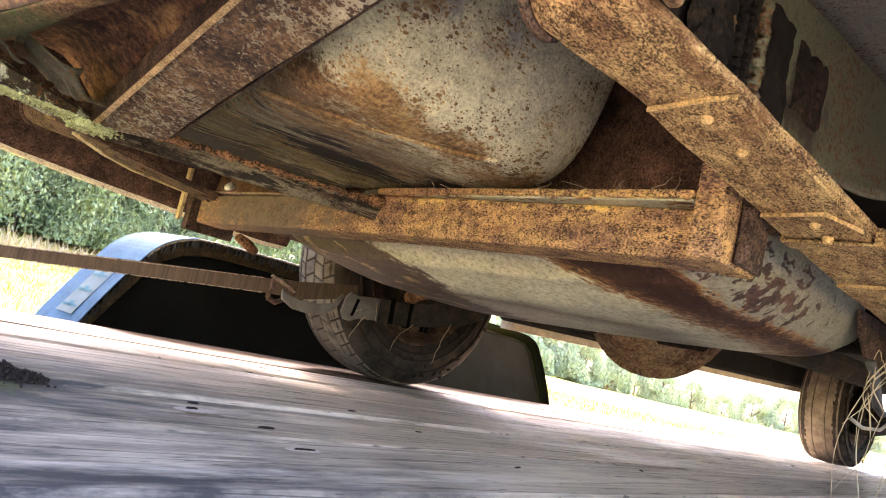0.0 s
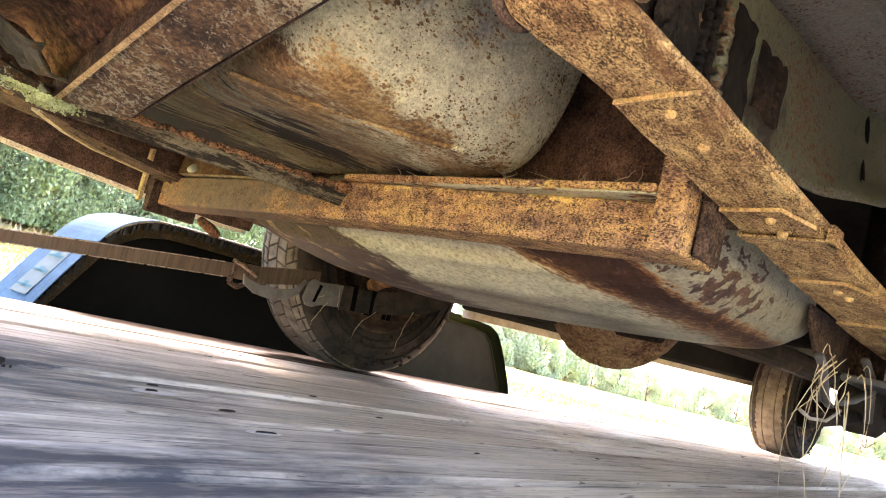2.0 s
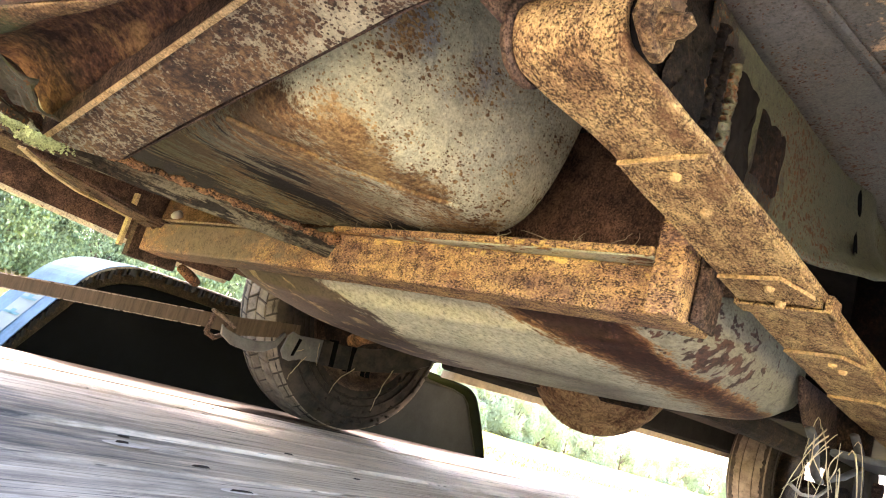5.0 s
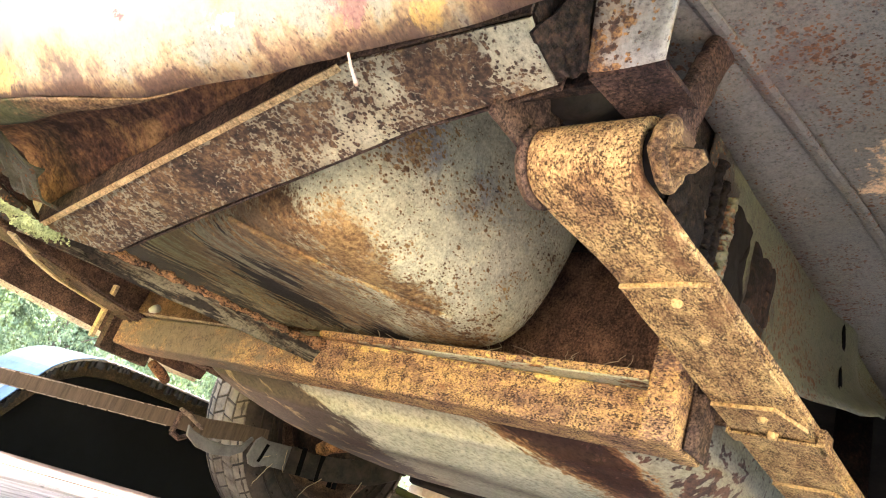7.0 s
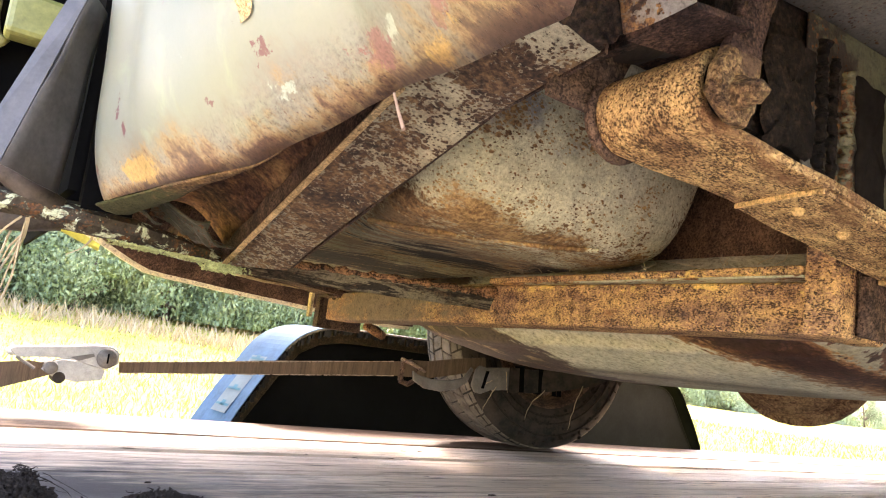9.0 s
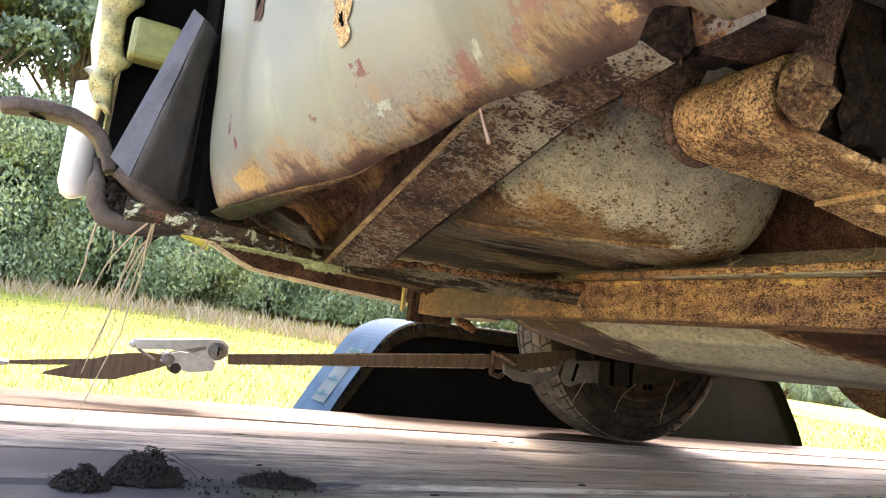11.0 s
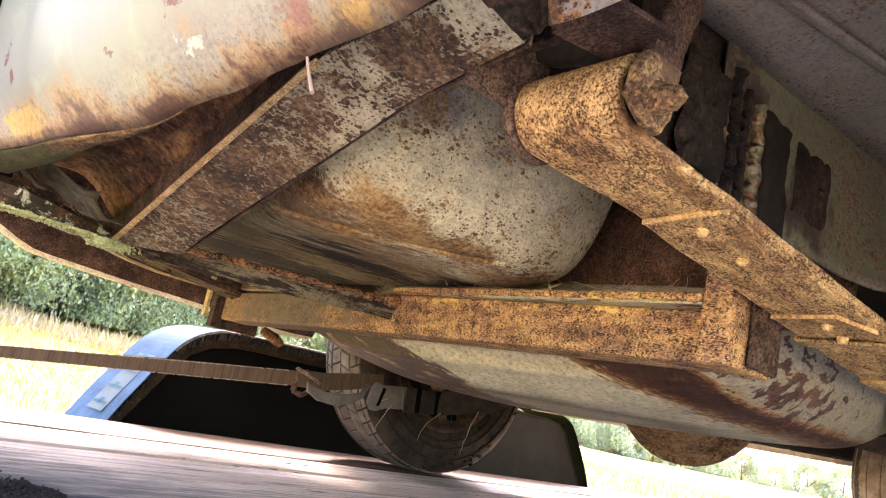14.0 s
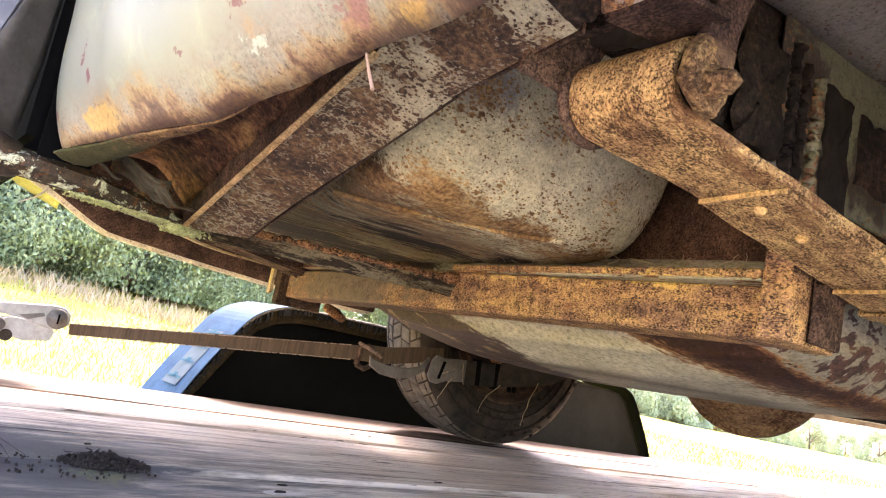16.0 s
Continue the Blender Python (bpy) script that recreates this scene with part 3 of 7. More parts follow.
M["soil"] = plain_mat("dark_soil", (0.024, 0.018, 0.014), 0.95, 0, 0.5, 120, 0.8)
M["white"] = plain_mat("white_paint", (0.62, 0.62, 0.58), 0.35, 0, 0.08, 8, 0.1)
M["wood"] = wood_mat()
M["knotpale"] = plain_mat("pale_knot_wood", (0.50, 0.43, 0.37), 0.6, 0, 0.3, 60, 0.3, (0.3, 2, 1))
M["edgewood"] = wood_mat("tan_edge_board", (0.155, 0.112, 0.078))
M["copper"] = rusty_metal("copper_rust", 2.3, 0.0, (0.38, 0.19, 0.085), (0.18, 0.092, 0.045), (0.03, 0.018, 0.012), pits=0.85)
M["steeldull"] = plain_mat("dull_steel", (0.15, 0.14, 0.125), 0.6, 0.3, 0.35, 40, 0.2)
M["twig"] = plain_mat("pale_twig", (0.34, 0.22, 0.15), 0.7, 0, 0.2, 60, 0.1)
M["lampgreen"] = plain_mat("lamp_box", (0.22, 0.235, 0.075), 0.4, 0, 0.35, 25, 0.1)
M["railgrey"] = rusty_metal("arm_brown", 3.0, 0.01, (0.44, 0.34, 0.23), (0.28, 0.20, 0.14), (0.11, 0.075, 0.055), pits=0.6)
M["railpaint"] = rusty_paint("web_paint", (0.44, 0.42, 0.30), 110, 0.2, 0.50, 24, (1, 0.35, 1), blots=((0.62, 0.75, 0.277, 0.1, 0.16, 0.05, 0.2), (0.62, 0.43, 0.28, 0.1, 0.06, 0.006, 0.2)))
# orange rust mid-pan; the dark blot paints the shade of the crevice by the rib
M["pan"] = rusty_metal("pan_rust", 0.9, 0.0, (0.27, 0.135, 0.058), (0.125, 0.060, 0.034), (0.040, 0.020, 0.015), pits=0.3, stains=(
    ((0.36, 0.20, 0.08), ((0.24, 0.675, 0.31, 0.04, 0.08, 0.05, 0.85), (0.21, 0.77, 0.30, 0.03, 0.04, 0.03, 0.45)), 30, 0.35), ((0.02, 0.014, 0.012), ((0.26, 0.75, 0.295, 0.03, 0.07, 0.03, 0.6),), 30, 0.3)))
M["diff"] = rusty_metal("diff_rust", 1.1, 0.03, (0.36, 0.23, 0.13), (0.17, 0.09, 0.055), (0.06, 0.03, 0.022), pits=0.35)
M["shell"] = rusty_paint("body_paint", (0.74, 0.70, 0.52), 60, 0.04, 0.36, 3, gloss=0.35, grime=0.2)
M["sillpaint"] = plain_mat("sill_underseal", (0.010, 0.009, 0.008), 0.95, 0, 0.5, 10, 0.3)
M["near_black"] = plain_mat("near_black_matt", (0.016, 0.013, 0.011), 0.95, 0, 0.5, 14, 0.4)
# near-black without sheen: the darkness of hollows and holes put into a colour
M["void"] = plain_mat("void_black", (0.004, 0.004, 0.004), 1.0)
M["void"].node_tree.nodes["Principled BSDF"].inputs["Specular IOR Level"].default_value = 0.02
M["crust"] = rusty_metal("crusted_rust", 2.4, 0.0, (0.33, 0.215, 0.095), (0.165, 0.095, 0.045), (0.05, 0.027, 0.016), pits=0.6, stains=(((0.10, 0.058, 0.035), ((0.335, 0.26, 0.352, 0.03, 0.05, 0.028, 1.2),), 90, 0.4),))
M["plate"] = rusty_paint("plate_paint", (0.30, 0.27, 0.235), 110, 0.32, 0.44, 30, rust=((0.03, 0.015, 0.010), (0.085, 0.042, 0.025)), blots=((0.283, 0.30, 0.36, 0.02, 0.03, 0.05, 0.2),))
M["darkflap"] = plain_mat("grey_flap", (0.009, 0.0093, 0.0105), 0.7, 0, 0.4, 15, 0.2)
M["edge"] = rusty_metal("tan_edge", 3.4, 0.06, (0.62, 0.44, 0.22), (0.42, 0.27, 0.125), (0.19, 0.105, 0.05), pits=0.45)
M["ironbar"] = plain_mat("worn_iron_bar", (0.070, 0.055, 0.044), 0.6, 0.1, 0.5, 40, 0.6, dust=((0.17, 0.135, 0.105), 0.6))
# near-black rust; on the frame side and recess it also carries shade
M["blackish"] = rusty_metal("blackish_rust", 2.0, -0.02, (0.045, 0.028, 0.018), (0.02, 0.013, 0.009), (0.007, 0.005, 0.004), pits=0.4)
M["drop"] = rusty_metal("drop_panel_rust", 2.6, 0.0, (0.25, 0.145, 0.082), (0.145, 0.082, 0.049), (0.06, 0.034, 0.022), pits=0.6)
M["maroon"] = rusty_metal("maroon_rust", 3.0, 0.0, (0.10, 0.056, 0.038), (0.048, 0.026, 0.020), (0.018, 0.010, 0.009), pits=0.7)
M["guardcrust"] = rusty_paint("guard_crust", (0.12, 0.115, 0.06), 130, 0.30, 0.46, 40, light=(0.13, 0.08, 0.04), grime=0.7)
M["ochre"] = rusty_metal("ochre_strap", 3.0, 0.05, (0.60, 0.48, 0.26), (0.44, 0.335, 0.18), (0.24, 0.16, 0.08), pits=0.35)
M["weather"] = rusty_paint("weathered_iron", (0.17, 0.142, 0.095), 150, 0.12, 0.54, 26, (0.10, 1.4, 3.0), light=(0.12, 0.07, 0.035), gloss=0.9, grime=0.6, rust=((0.010, 0.007, 0.005), (0.040, 0.027, 0.018)), second=((0.028, 0.022, 0.016), 0.52))
M["silltan"] = plain_mat("sill_underside", (0.46, 0.38, 0.27), 0.7, 0, 0.35, 12, 0.2)
M["bark"] = plain_mat("bark", (0.16, 0.12, 0.09), 0.95, 0, 0.4, 6, 0.6)
for key in ("sillpaint", "near_black", "darkflap", "blue"):
    M[key].node_tree.nodes["Principled BSDF"].inputs["Specular IOR Level"].default_value = 0.08


def leaf_mat(name, a, b_, c, clumps=0.0):
    """Leaves that differ one by one; broad masses carry painted shade and sunlight as dark and pale green."""
    m, nt, b = nodes_of(name, 0.65)
    g = nt.nodes.new("ShaderNodeNewGeometry")
    f = g.outputs["Random Per Island"]
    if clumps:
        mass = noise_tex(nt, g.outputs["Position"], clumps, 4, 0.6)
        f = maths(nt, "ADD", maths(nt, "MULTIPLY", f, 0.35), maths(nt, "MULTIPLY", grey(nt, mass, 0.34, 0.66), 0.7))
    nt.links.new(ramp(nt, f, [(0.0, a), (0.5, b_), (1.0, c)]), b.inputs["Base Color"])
    return m


# distance haze is painted in as lighter greens, most of all in leaf3
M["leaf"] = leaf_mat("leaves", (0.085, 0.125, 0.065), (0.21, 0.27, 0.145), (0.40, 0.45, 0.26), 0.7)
M["leaf3"] = leaf_mat("hazed_leaves", (0.40, 0.46, 0.30), (0.46, 0.52, 0.35), (0.53, 0.58, 0.41), 0.15)
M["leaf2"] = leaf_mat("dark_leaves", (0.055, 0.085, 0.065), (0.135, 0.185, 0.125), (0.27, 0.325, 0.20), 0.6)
M["dry"] = leaf_mat("dry_reeds", (0.40, 0.28, 0.15), (0.50, 0.38, 0.23), (0.58, 0.47, 0.31))
M["grass"] = leaf_mat("grass_blades", (0.20, 0.235, 0.055), (0.33, 0.345, 0.11), (0.50, 0.46, 0.20))


# ---------------------------------------------------------------- mesh helpers
def part(name, bm, material, parent=None, label="", smooth=False, thick=0.0, bevel=0.0):
    """Links a bmesh as one mesh object under a thing or a part."""
    me = bpy.data.meshes.new(name)
    bm.normal_update()
    bm.to_mesh(me)
    bm.free()
    me.materials.append(material)
    if smooth:
        me.shade_smooth()
    ob = new(name, me)
    ob.parent = parent
    if label:
        ob["label"] = label
    if thick:
        s = ob.modifiers.new("thickness", "SOLIDIFY")
        s.thickness, s.offset = thick, 0.0
    if bevel:
        v = ob.modifiers.new("edges", "BEVEL")
        v.width, v.segments, v.limit_method = bevel, 2, "ANGLE"
    return ob


def thing(name, label, category, group="", kind="", at=(0, 0, 0)):
    e = new(name)
    e.location = at
    return tagged(e, label, category, group, kind)


def add_box(bm, x0, x1, y0, y1, z0, z1, m=None):
    vs = [bm.verts.new((x, y, z)) for x in (x0, x1) for y in (y0, y1) for z in (z0, z1)]
    for f in ((0, 1, 3, 2), (4, 6, 7, 5), (0, 4, 5, 1), (2, 3, 7, 6), (0, 2, 6, 4), (1, 5, 7, 3)):
        bm.faces.new([vs[i] for i in f])
    if m is not None:
        bmesh.ops.transform(bm, matrix=m, verts=vs)
    return vs


def box(x0, x1, y0, y1, z0, z1):
    bm = bmesh.new()
    add_box(bm, x0, x1, y0, y1, z0, z1)
    return bm


def add_grid(bm, f, nu, nv, closed_u=False):
    """A sheet of quads; f(u, v) with both from 0 to 1."""
    rows = [[bm.verts.new(f(i / nu, j / nv)) for j in range(nv + 1)] for i in range(nu + (0 if closed_u else 1))]
    n = len(rows)
    for i in range(n if closed_u else n - 1):
        for j in range(nv):
            bm.faces.new((rows[i][j], rows[(i + 1) % n][j], rows[(i + 1) % n][j + 1], rows[i][j + 1]))
    return rows


def sheet(f, nu, nv):
    bm = bmesh.new()
    add_grid(bm, f, nu, nv)
    return bm


def add_tube(bm, pts, r, n=8, flat=1.0, up=(0, 0, 1), caps=True):
    """A bar along points; flat squeezes it along up. r may be a list."""
    pts = [Vector(p) for p in pts]
    rings = []
    for i, p in enumerate(pts):
        d = (pts[min(i + 1, len(pts) - 1)] - pts[max(i - 1, 0)]).normalized()
        u = Vector(up) - d * d.dot(Vector(up))
        u = u.normalized() if u.length > 1e-4 else d.orthogonal().normalized()
        s = d.cross(u)
        rr = r[i] if isinstance(r, (list, tuple)) else r
        rings.append([bm.verts.new(p + s * math.cos(a) * rr + u * math.sin(a) * rr * flat) for a in (2 * math.pi * (k + 0.5) / n for k in range(n))])
    for a, b in zip(rings, rings[1:]):
        for k in range(n):
            bm.faces.new((a[k], a[(k + 1) % n], b[(k + 1) % n], b[k]))
    if caps:
        bm.faces.new(rings[0][::-1])
        bm.faces.new(rings[-1])


def tube(pts, r, n=8, flat=1.0, up=(0, 0, 1)):
    bm = bmesh.new()
    add_tube(bm, pts, r, n, flat, up)
    return bm


def add_lathe(bm, profile, seg, m):
    """profile: (radius, height along local z); closed rings, placed by m."""
    rings = [[bm.verts.new(m @ Vector((r * math.cos(a), r * math.sin(a), z))) for a in (2 * math.pi * k / seg for k in range(seg))] for r, z in profile]
    for a, b in zip(rings, rings[1:]):
        for k in range(seg):
            bm.faces.new((a[k], a[(k + 1) % seg], b[(k + 1) % seg], b[k]))
    return rings


def lathe(profile, seg, m, cap=False):
    bm = bmesh.new()
    rings = add_lathe(bm, profile, seg, m)
    if cap:
        bm.faces.new(rings[0][::-1])
        bm.faces.new(rings[-1])
    return bm


def curve_at(stops, s):
    """Smooth value between (position, value) stops."""
    if s <= stops[0][0]:
        return stops[0][1]
    for (a, va), (b, vb) in zip(stops, stops[1:]):
        if s <= b:
            k = (s - a) / (b - a)
            k = k * k * (3 - 2 * k) * 0.5 + k * 0.5
            return va + (vb - va) * k
    return stops[-1][1]


def wobble(x, y, z, size, amount):
    return noise.noise(Vector((x / size, y / size, z / size))) * amount


# ---------------------------------------------------------------- ground, trailer
DECK = pose(0, 0, 0, 0, 0, 5.0)          # the boards lie at five degrees to the car
GROUND_Z = -0.72


def ground_height(x, y):
    d = math.hypot(x, y)
    rise = max(0.0, min(1.0, (d - 9.0) / 26.0))
    left = max(0.0, min(1.0, (0.95 - math.atan2(x, max(y, 0.01))) / 0.95)) if y > 0 else 0.0
    return GROUND_Z + rise * rise * (0.5 + 1.9 * left) + wobble(x, y, 0, 6.0, 0.10) * rise


def make_ground():
    m, nt, b = nodes_of("meadow", 0.95)
    vec = coords(nt)
    f = maths(nt, "ADD", maths(nt, "MULTIPLY", noise_tex(nt, vec, 0.35, 6, 0.65), 0.6), maths(nt, "MULTIPLY", noise_tex(nt, vec, 9, 5, 0.7), 0.4))
    nt.links.new(ramp(nt, f, [(0.36, (0.20, 0.24, 0.03)), (0.5, (0.38, 0.38, 0.06)), (0.64, (0.55, 0.47, 0.14))]), b.inputs["Base Color"])
    bump(nt, b, f, 0.8, 0.05)
    bm = bmesh.new()

    def f2(u, v):
        r = 1.0 * (900.0 ** v) - 0.98
        a = 2 * math.pi * u
        x, y = r * math.cos(a), r * math.sin(a)
        return (x, y, ground_height(x, y))

    add_grid(bm, f2, 72, 46, closed_u=True)
    bmesh.ops.reverse_faces(bm, faces=bm.faces)
    ob = part("ground", bm, m, smooth=True)
    tagged(ob, "bright green meadow sloping up to a wood", "ground", kind="structure")


make_ground()

trailer = thing("trailer", "flat trailer with weathered grey timber deck boards", "trailer")
trailer.matrix_world = DECK


def plank_mesh(width, length, thick=0.045):
    """A deck board with eased upper edges, along local x."""
    bm = bmesh.new()
    w, e = width / 2, 0.006
    prof = [(-w, -thick), (w, -thick), (w, -e), (w - e, 0), (-w + e, 0), (-w, -e)]
    a = [bm.verts.new((0, y, z)) for y, z in prof]
    b = [bm.verts.new((length, y, z)) for y, z in prof]
    for k in range(6):
        bm.faces.new((a[k], b[k], b[(k + 1) % 6], a[(k + 1) % 6]))
    bm.faces.new(a[::-1])
    bm.faces.new(b)
    bm.normal_update()
    me = bpy.data.meshes.new("plank")
    bm.to_mesh(me)
    bm.free()
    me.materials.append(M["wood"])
    return me


BOARD, GAP = 0.18, 0.008
plank_me = plank_mesh(BOARD - GAP, 9.5)
edge_me = plank_mesh(0.245, 9.5)
edge_me.materials[0] = M["edgewood"]
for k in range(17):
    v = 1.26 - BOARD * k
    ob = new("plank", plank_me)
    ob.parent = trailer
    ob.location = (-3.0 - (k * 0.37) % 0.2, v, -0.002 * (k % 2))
ob = new("plank", edge_me)
ob.parent = trailer
ob.location = (-3.0, 1.3525 + 0.1225, 0.001)
for v in (1.50, -1.42):
    part("side_rail", box(-3.0, 6.4, v, v + 0.06, -0.16, -0.05), M["dark"], trailer)
for k in range(10):
    part("cross_bearer", box(-2.9 + k * 0.95, -2.84 + k * 0.95, -1.40, 1.49, -0.14, -0.0505), M["dark"], trailer)


def make_knots():
    """Knots: a dark sunken eye inside a smoother pale swirl of wood."""
    for x, y, a, b, turn, pale in ((0.400, 0.764, 0.010, 0.005, 8, 1), (0.435, 0.619, 0.016, 0.005, 4, 2), (0.449, 0.701, 0.014, 0.005, 12, 0), (0.247, 0.933, 0.006, 0.003, 30, 0), (0.733, 0.787, 0.009, 0.003, 10, 0), (1.110, 0.676, 0.006, 0.004, 60, 0), (0.711, 0.90, 0.010, 0.003, 6, 0), (0.738, 0.619, 0.010, 0.002, 12, 0), (0.419, 0.798, 0.009, 0.004, 5, 0), (0.819, 1.321, 0.012, 0.004, 5, 0), (0.86, 1.325, 0.012, 0.004, 8, 0)):
        if pale:
            bm = bmesh.new()
            add_lathe(bm, [(0.001, 0.0010), (0.6, 0.0011), (0.9, 0.0008), (1.0, 0.0002)], 22, Matrix.Diagonal((a * (1.25 if pale == 2 else 2.6), b * (1.5 if pale == 2 else 2.4), 1, 1)))
            ob = part("knot_ring", bm, M["knotpale"], trailer, "smooth pale wood round a knot")
            ob.matrix_basis = DECK.inverted() @ pose(x + (0.002 if pale == 2 else 0.006), y, 0.0008, 0, 0, turn)
        bm = bmesh.new()
        add_lathe(bm, [(0.001, 0.0012), (0.5, 0.0010), (0.8, 0.0016), (1.0, 0.0004)], 14, Matrix.Diagonal((a * 0.8, b * (0.35 if pale == 2 else 0.8), 1, 1)))
        for v in bm.verts:
            v.co.x += wobble(v.co.y, x, y, 0.004, 0.003)
            v.co.y += wobble(v.co.x, y, x, 0.006, 0.0016)
        ob = part("knot", bm, M["soil"], trailer)
        ob.matrix_basis = DECK.inverted() @ pose(x, y - (b * 0.9 if pale == 2 else 0), 0.0016, 0, 0, turn)


make_knots()


def make_mudguard():
    """Folded trailer mudguard: pale reflective tread, black inner plate with a rolled edge."""
    line = [(0.675, -0.18), (0.765, 0.0), (0.855, 0.145), (0.89, 0.19), (0.94, 0.22), (1.01, 0.236), (1.6, 0.238), (2.36, 0.236), (2.44, 0.222), (2.49, 0.19), (2.64, 0.0), (2.70, -0.18)]
    v0, v1 = 1.665, 1.865

    def eased(pts):
        """The folded line with its corners rounded."""
        for _ in range(2):
            pts = [pts[0]] + [tuple(p + (q - p) * t for p, q in zip(a, b)) for a, b in zip(pts, pts[1:]) for t in (0.25, 0.75)] + [pts[-1]]
        return pts

    bm = bmesh.new()
    whole = eased(line)
    n = len(whole) - 1
    add_grid(bm, lambda u, v: (whole[round(u * n)][0], v0 + (v1 - v0) * v, whole[round(u * n)][1]), n, 3)
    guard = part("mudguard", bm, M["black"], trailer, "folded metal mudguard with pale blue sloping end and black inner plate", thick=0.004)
    bm = bmesh.new()
    front = [p for p in whole if p[0] < 1.03]
    k1 = len(front) - 1
    add_grid(bm, lambda u, v: (front[round(u * k1)][0] - 0.004, v0 - 0.002 + (v1 - v0) * v, front[round(u * k1)][1] + 0.004), k1, 3)
    part("tread_strip", bm, M["blue"], guard, "pale blue reflective strip", thick=0.002)
    bm = bmesh.new()
    ins = [(0.685, -0.18), (0.80, 0.0), (0.885, 0.128), (0.918, 0.165), (0.965, 0.19), (1.04, 0.205), (2.34, 0.208), (2.42, 0.198), (2.46, 0.175), (2.60, 0.0), (2.66, -0.18)]
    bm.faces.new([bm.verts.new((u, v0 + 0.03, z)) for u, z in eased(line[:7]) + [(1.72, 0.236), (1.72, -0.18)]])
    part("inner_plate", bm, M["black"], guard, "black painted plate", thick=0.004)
    bm = bmesh.new()
    outer, inner = eased(line[:7]), eased(ins[:7])
    k2 = len(outer) - 1
    add_grid(bm, lambda u, v: (outer[round(u * k2)][0] * (1 - v) + inner[round(u * k2)][0] * v, v0 + 0.022, outer[round(u * k2)][1] * (1 - v) + inner[round(u * k2)][1] * v), k2, 1)
    part("arch_band", bm, M["blackish"], guard, "black curved band with worn paint", thick=0.003)
    bm = bmesh.new()
    rnd = random.Random(61)
    for (a, b), (c, d) in zip(line[1:7], line[2:8]):
        n = max(2, int(math.hypot(c - a, d - b) / 0.014))
        for k in range(n):
            u = (k + rnd.uniform(0.1, 0.9)) / n
            x, z = a + (c - a) * u, b + (d - b) * u
            if x < 1.7:
                w = rnd.uniform(0.002, 0.005)
                add_box(bm, x - w, x + w, v0 - 0.004, v0 + 0.004, z - rnd.uniform(0.010, 0.022), z - 0.001)
    part("torn_edge", bm, M["darkflap"], guard, "jagged flaking edge")
    bm = bmesh.new()
    d0, up0 = Vector((0.09, 0, 0.145)).normalized(), Vector((-0.145, 0, 0.09)).normalized()
    bm.faces.new([bm.verts.new(Vector((0.765, v0 + w, 0.0)) + d0 * q + up0 * 0.0078) for w, q in ((0.045, 0.004), (0.125, 0.004), (0.125, 0.165), (0.045, 0.165))])
    part("decal", bm, M["decal"], guard, "pale blue decal panel")
    bm = bmesh.new()
    bm.faces.new([bm.verts.new((u, v0 + 0.03, z)) for u, z in [(1.721, -0.18), (1.721, 0.206)] + ins[6:]])
    part("rear_flap", bm, M["darkflap"], guard, "dusty dark grey flap", thick=0.004)
    bm = bmesh.new()
    for (a, b), (c, d) in zip(ins, ins[1:]):
        add_tube(bm, [(a, v0 + 0.026, b), (c, v0 + 0.026, d)], 0.003, 6)
    part("rolled_edge", bm, M["darkflap"], guard, "worn rolled edge")
    bm = bmesh.new()
    add_tube(bm, [(u, v0, z + 0.002) for u, z in whole if 0.86 < u < 1.6], 0.003, 6)
    part("edge_trim", bm, M["trimgrey"], guard, "worn bright edge")
    # lettering that cannot be read: short bars
    bm = bmesh.new()
    d = Vector((0.09, 0, 0.145)).normalized()
    nrm = Vector((-d.z, 0, d.x))
    for k in range(4):
        c = Vector((0.768, v0 + 0.085, 0.005)) + d * (0.018 + 0.044 * k)
        for w, h, o in ((0.07, 0.006, 0.0), (0.02, 0.014, 0.004)):
            pts = [c + Vector((0, sy * w / 2, 0)) + d * (sz * h / 2 + o) + nrm * 0.0095 for sy, sz in ((-1, -1), (1, -1), (1, 1), (-1, 1))]
            bm.faces.new([bm.verts.new(p) for p in pts])
    part("lettering", bm, M["teal"], guard, "teal lettering too worn to read")


M["trimgrey"] = plain_mat("worn_grey_trim", (0.075, 0.068, 0.06), 0.7, 0, 0.5, 90, 0.3)
M["decal"] = plain_mat("pale_decal", (0.085, 0.115, 0.14), 0.5, 0, 0.15, 30, 0.1)
M["teal"] = plain_mat("teal_paint", (0.02, 0.085, 0.13), 0.5, 0, 0.2, 30, 0.1)
make_mudguard()

M["steelblue"] = plain_mat("blue_grey_steel", (0.095, 0.097, 0.105), 0.5, 0.1, 0.25, 24, 0.1)
M["yellowgreen"] = plain_mat("yellow_green_paint", (0.50, 0.52, 0.15), 0.5, 0, 0.25, 40, 0.2)
M["tailpaint"] = rusty_paint("tail_paint", (0.44, 0.42, 0.19), 130, 0.12, 0.45, 30, light=(0.22, 0.14, 0.06), grime=0.6)
M["mossflap"] = rusty_paint("moss_flap", (0.040, 0.040, 0.022), 120, 0.2, 0.5, 30, light=(0.12, 0.06, 0.03))
# ---------------------------------------------------------------- the car
car = thing("car", "old white sedan with rusty underside tied to a trailer", "car")


# rear valance: lower edge sweeps forwards and up towards the near corner
V_X = [(0.00, 0.15), (0.10, 0.165), (0.145, 0.174), (0.223, 0.175), (0.30, 0.188), (0.39, 0.203), (0.52, 0.178), (0.676, 0.142), (0.775, 0.113)]
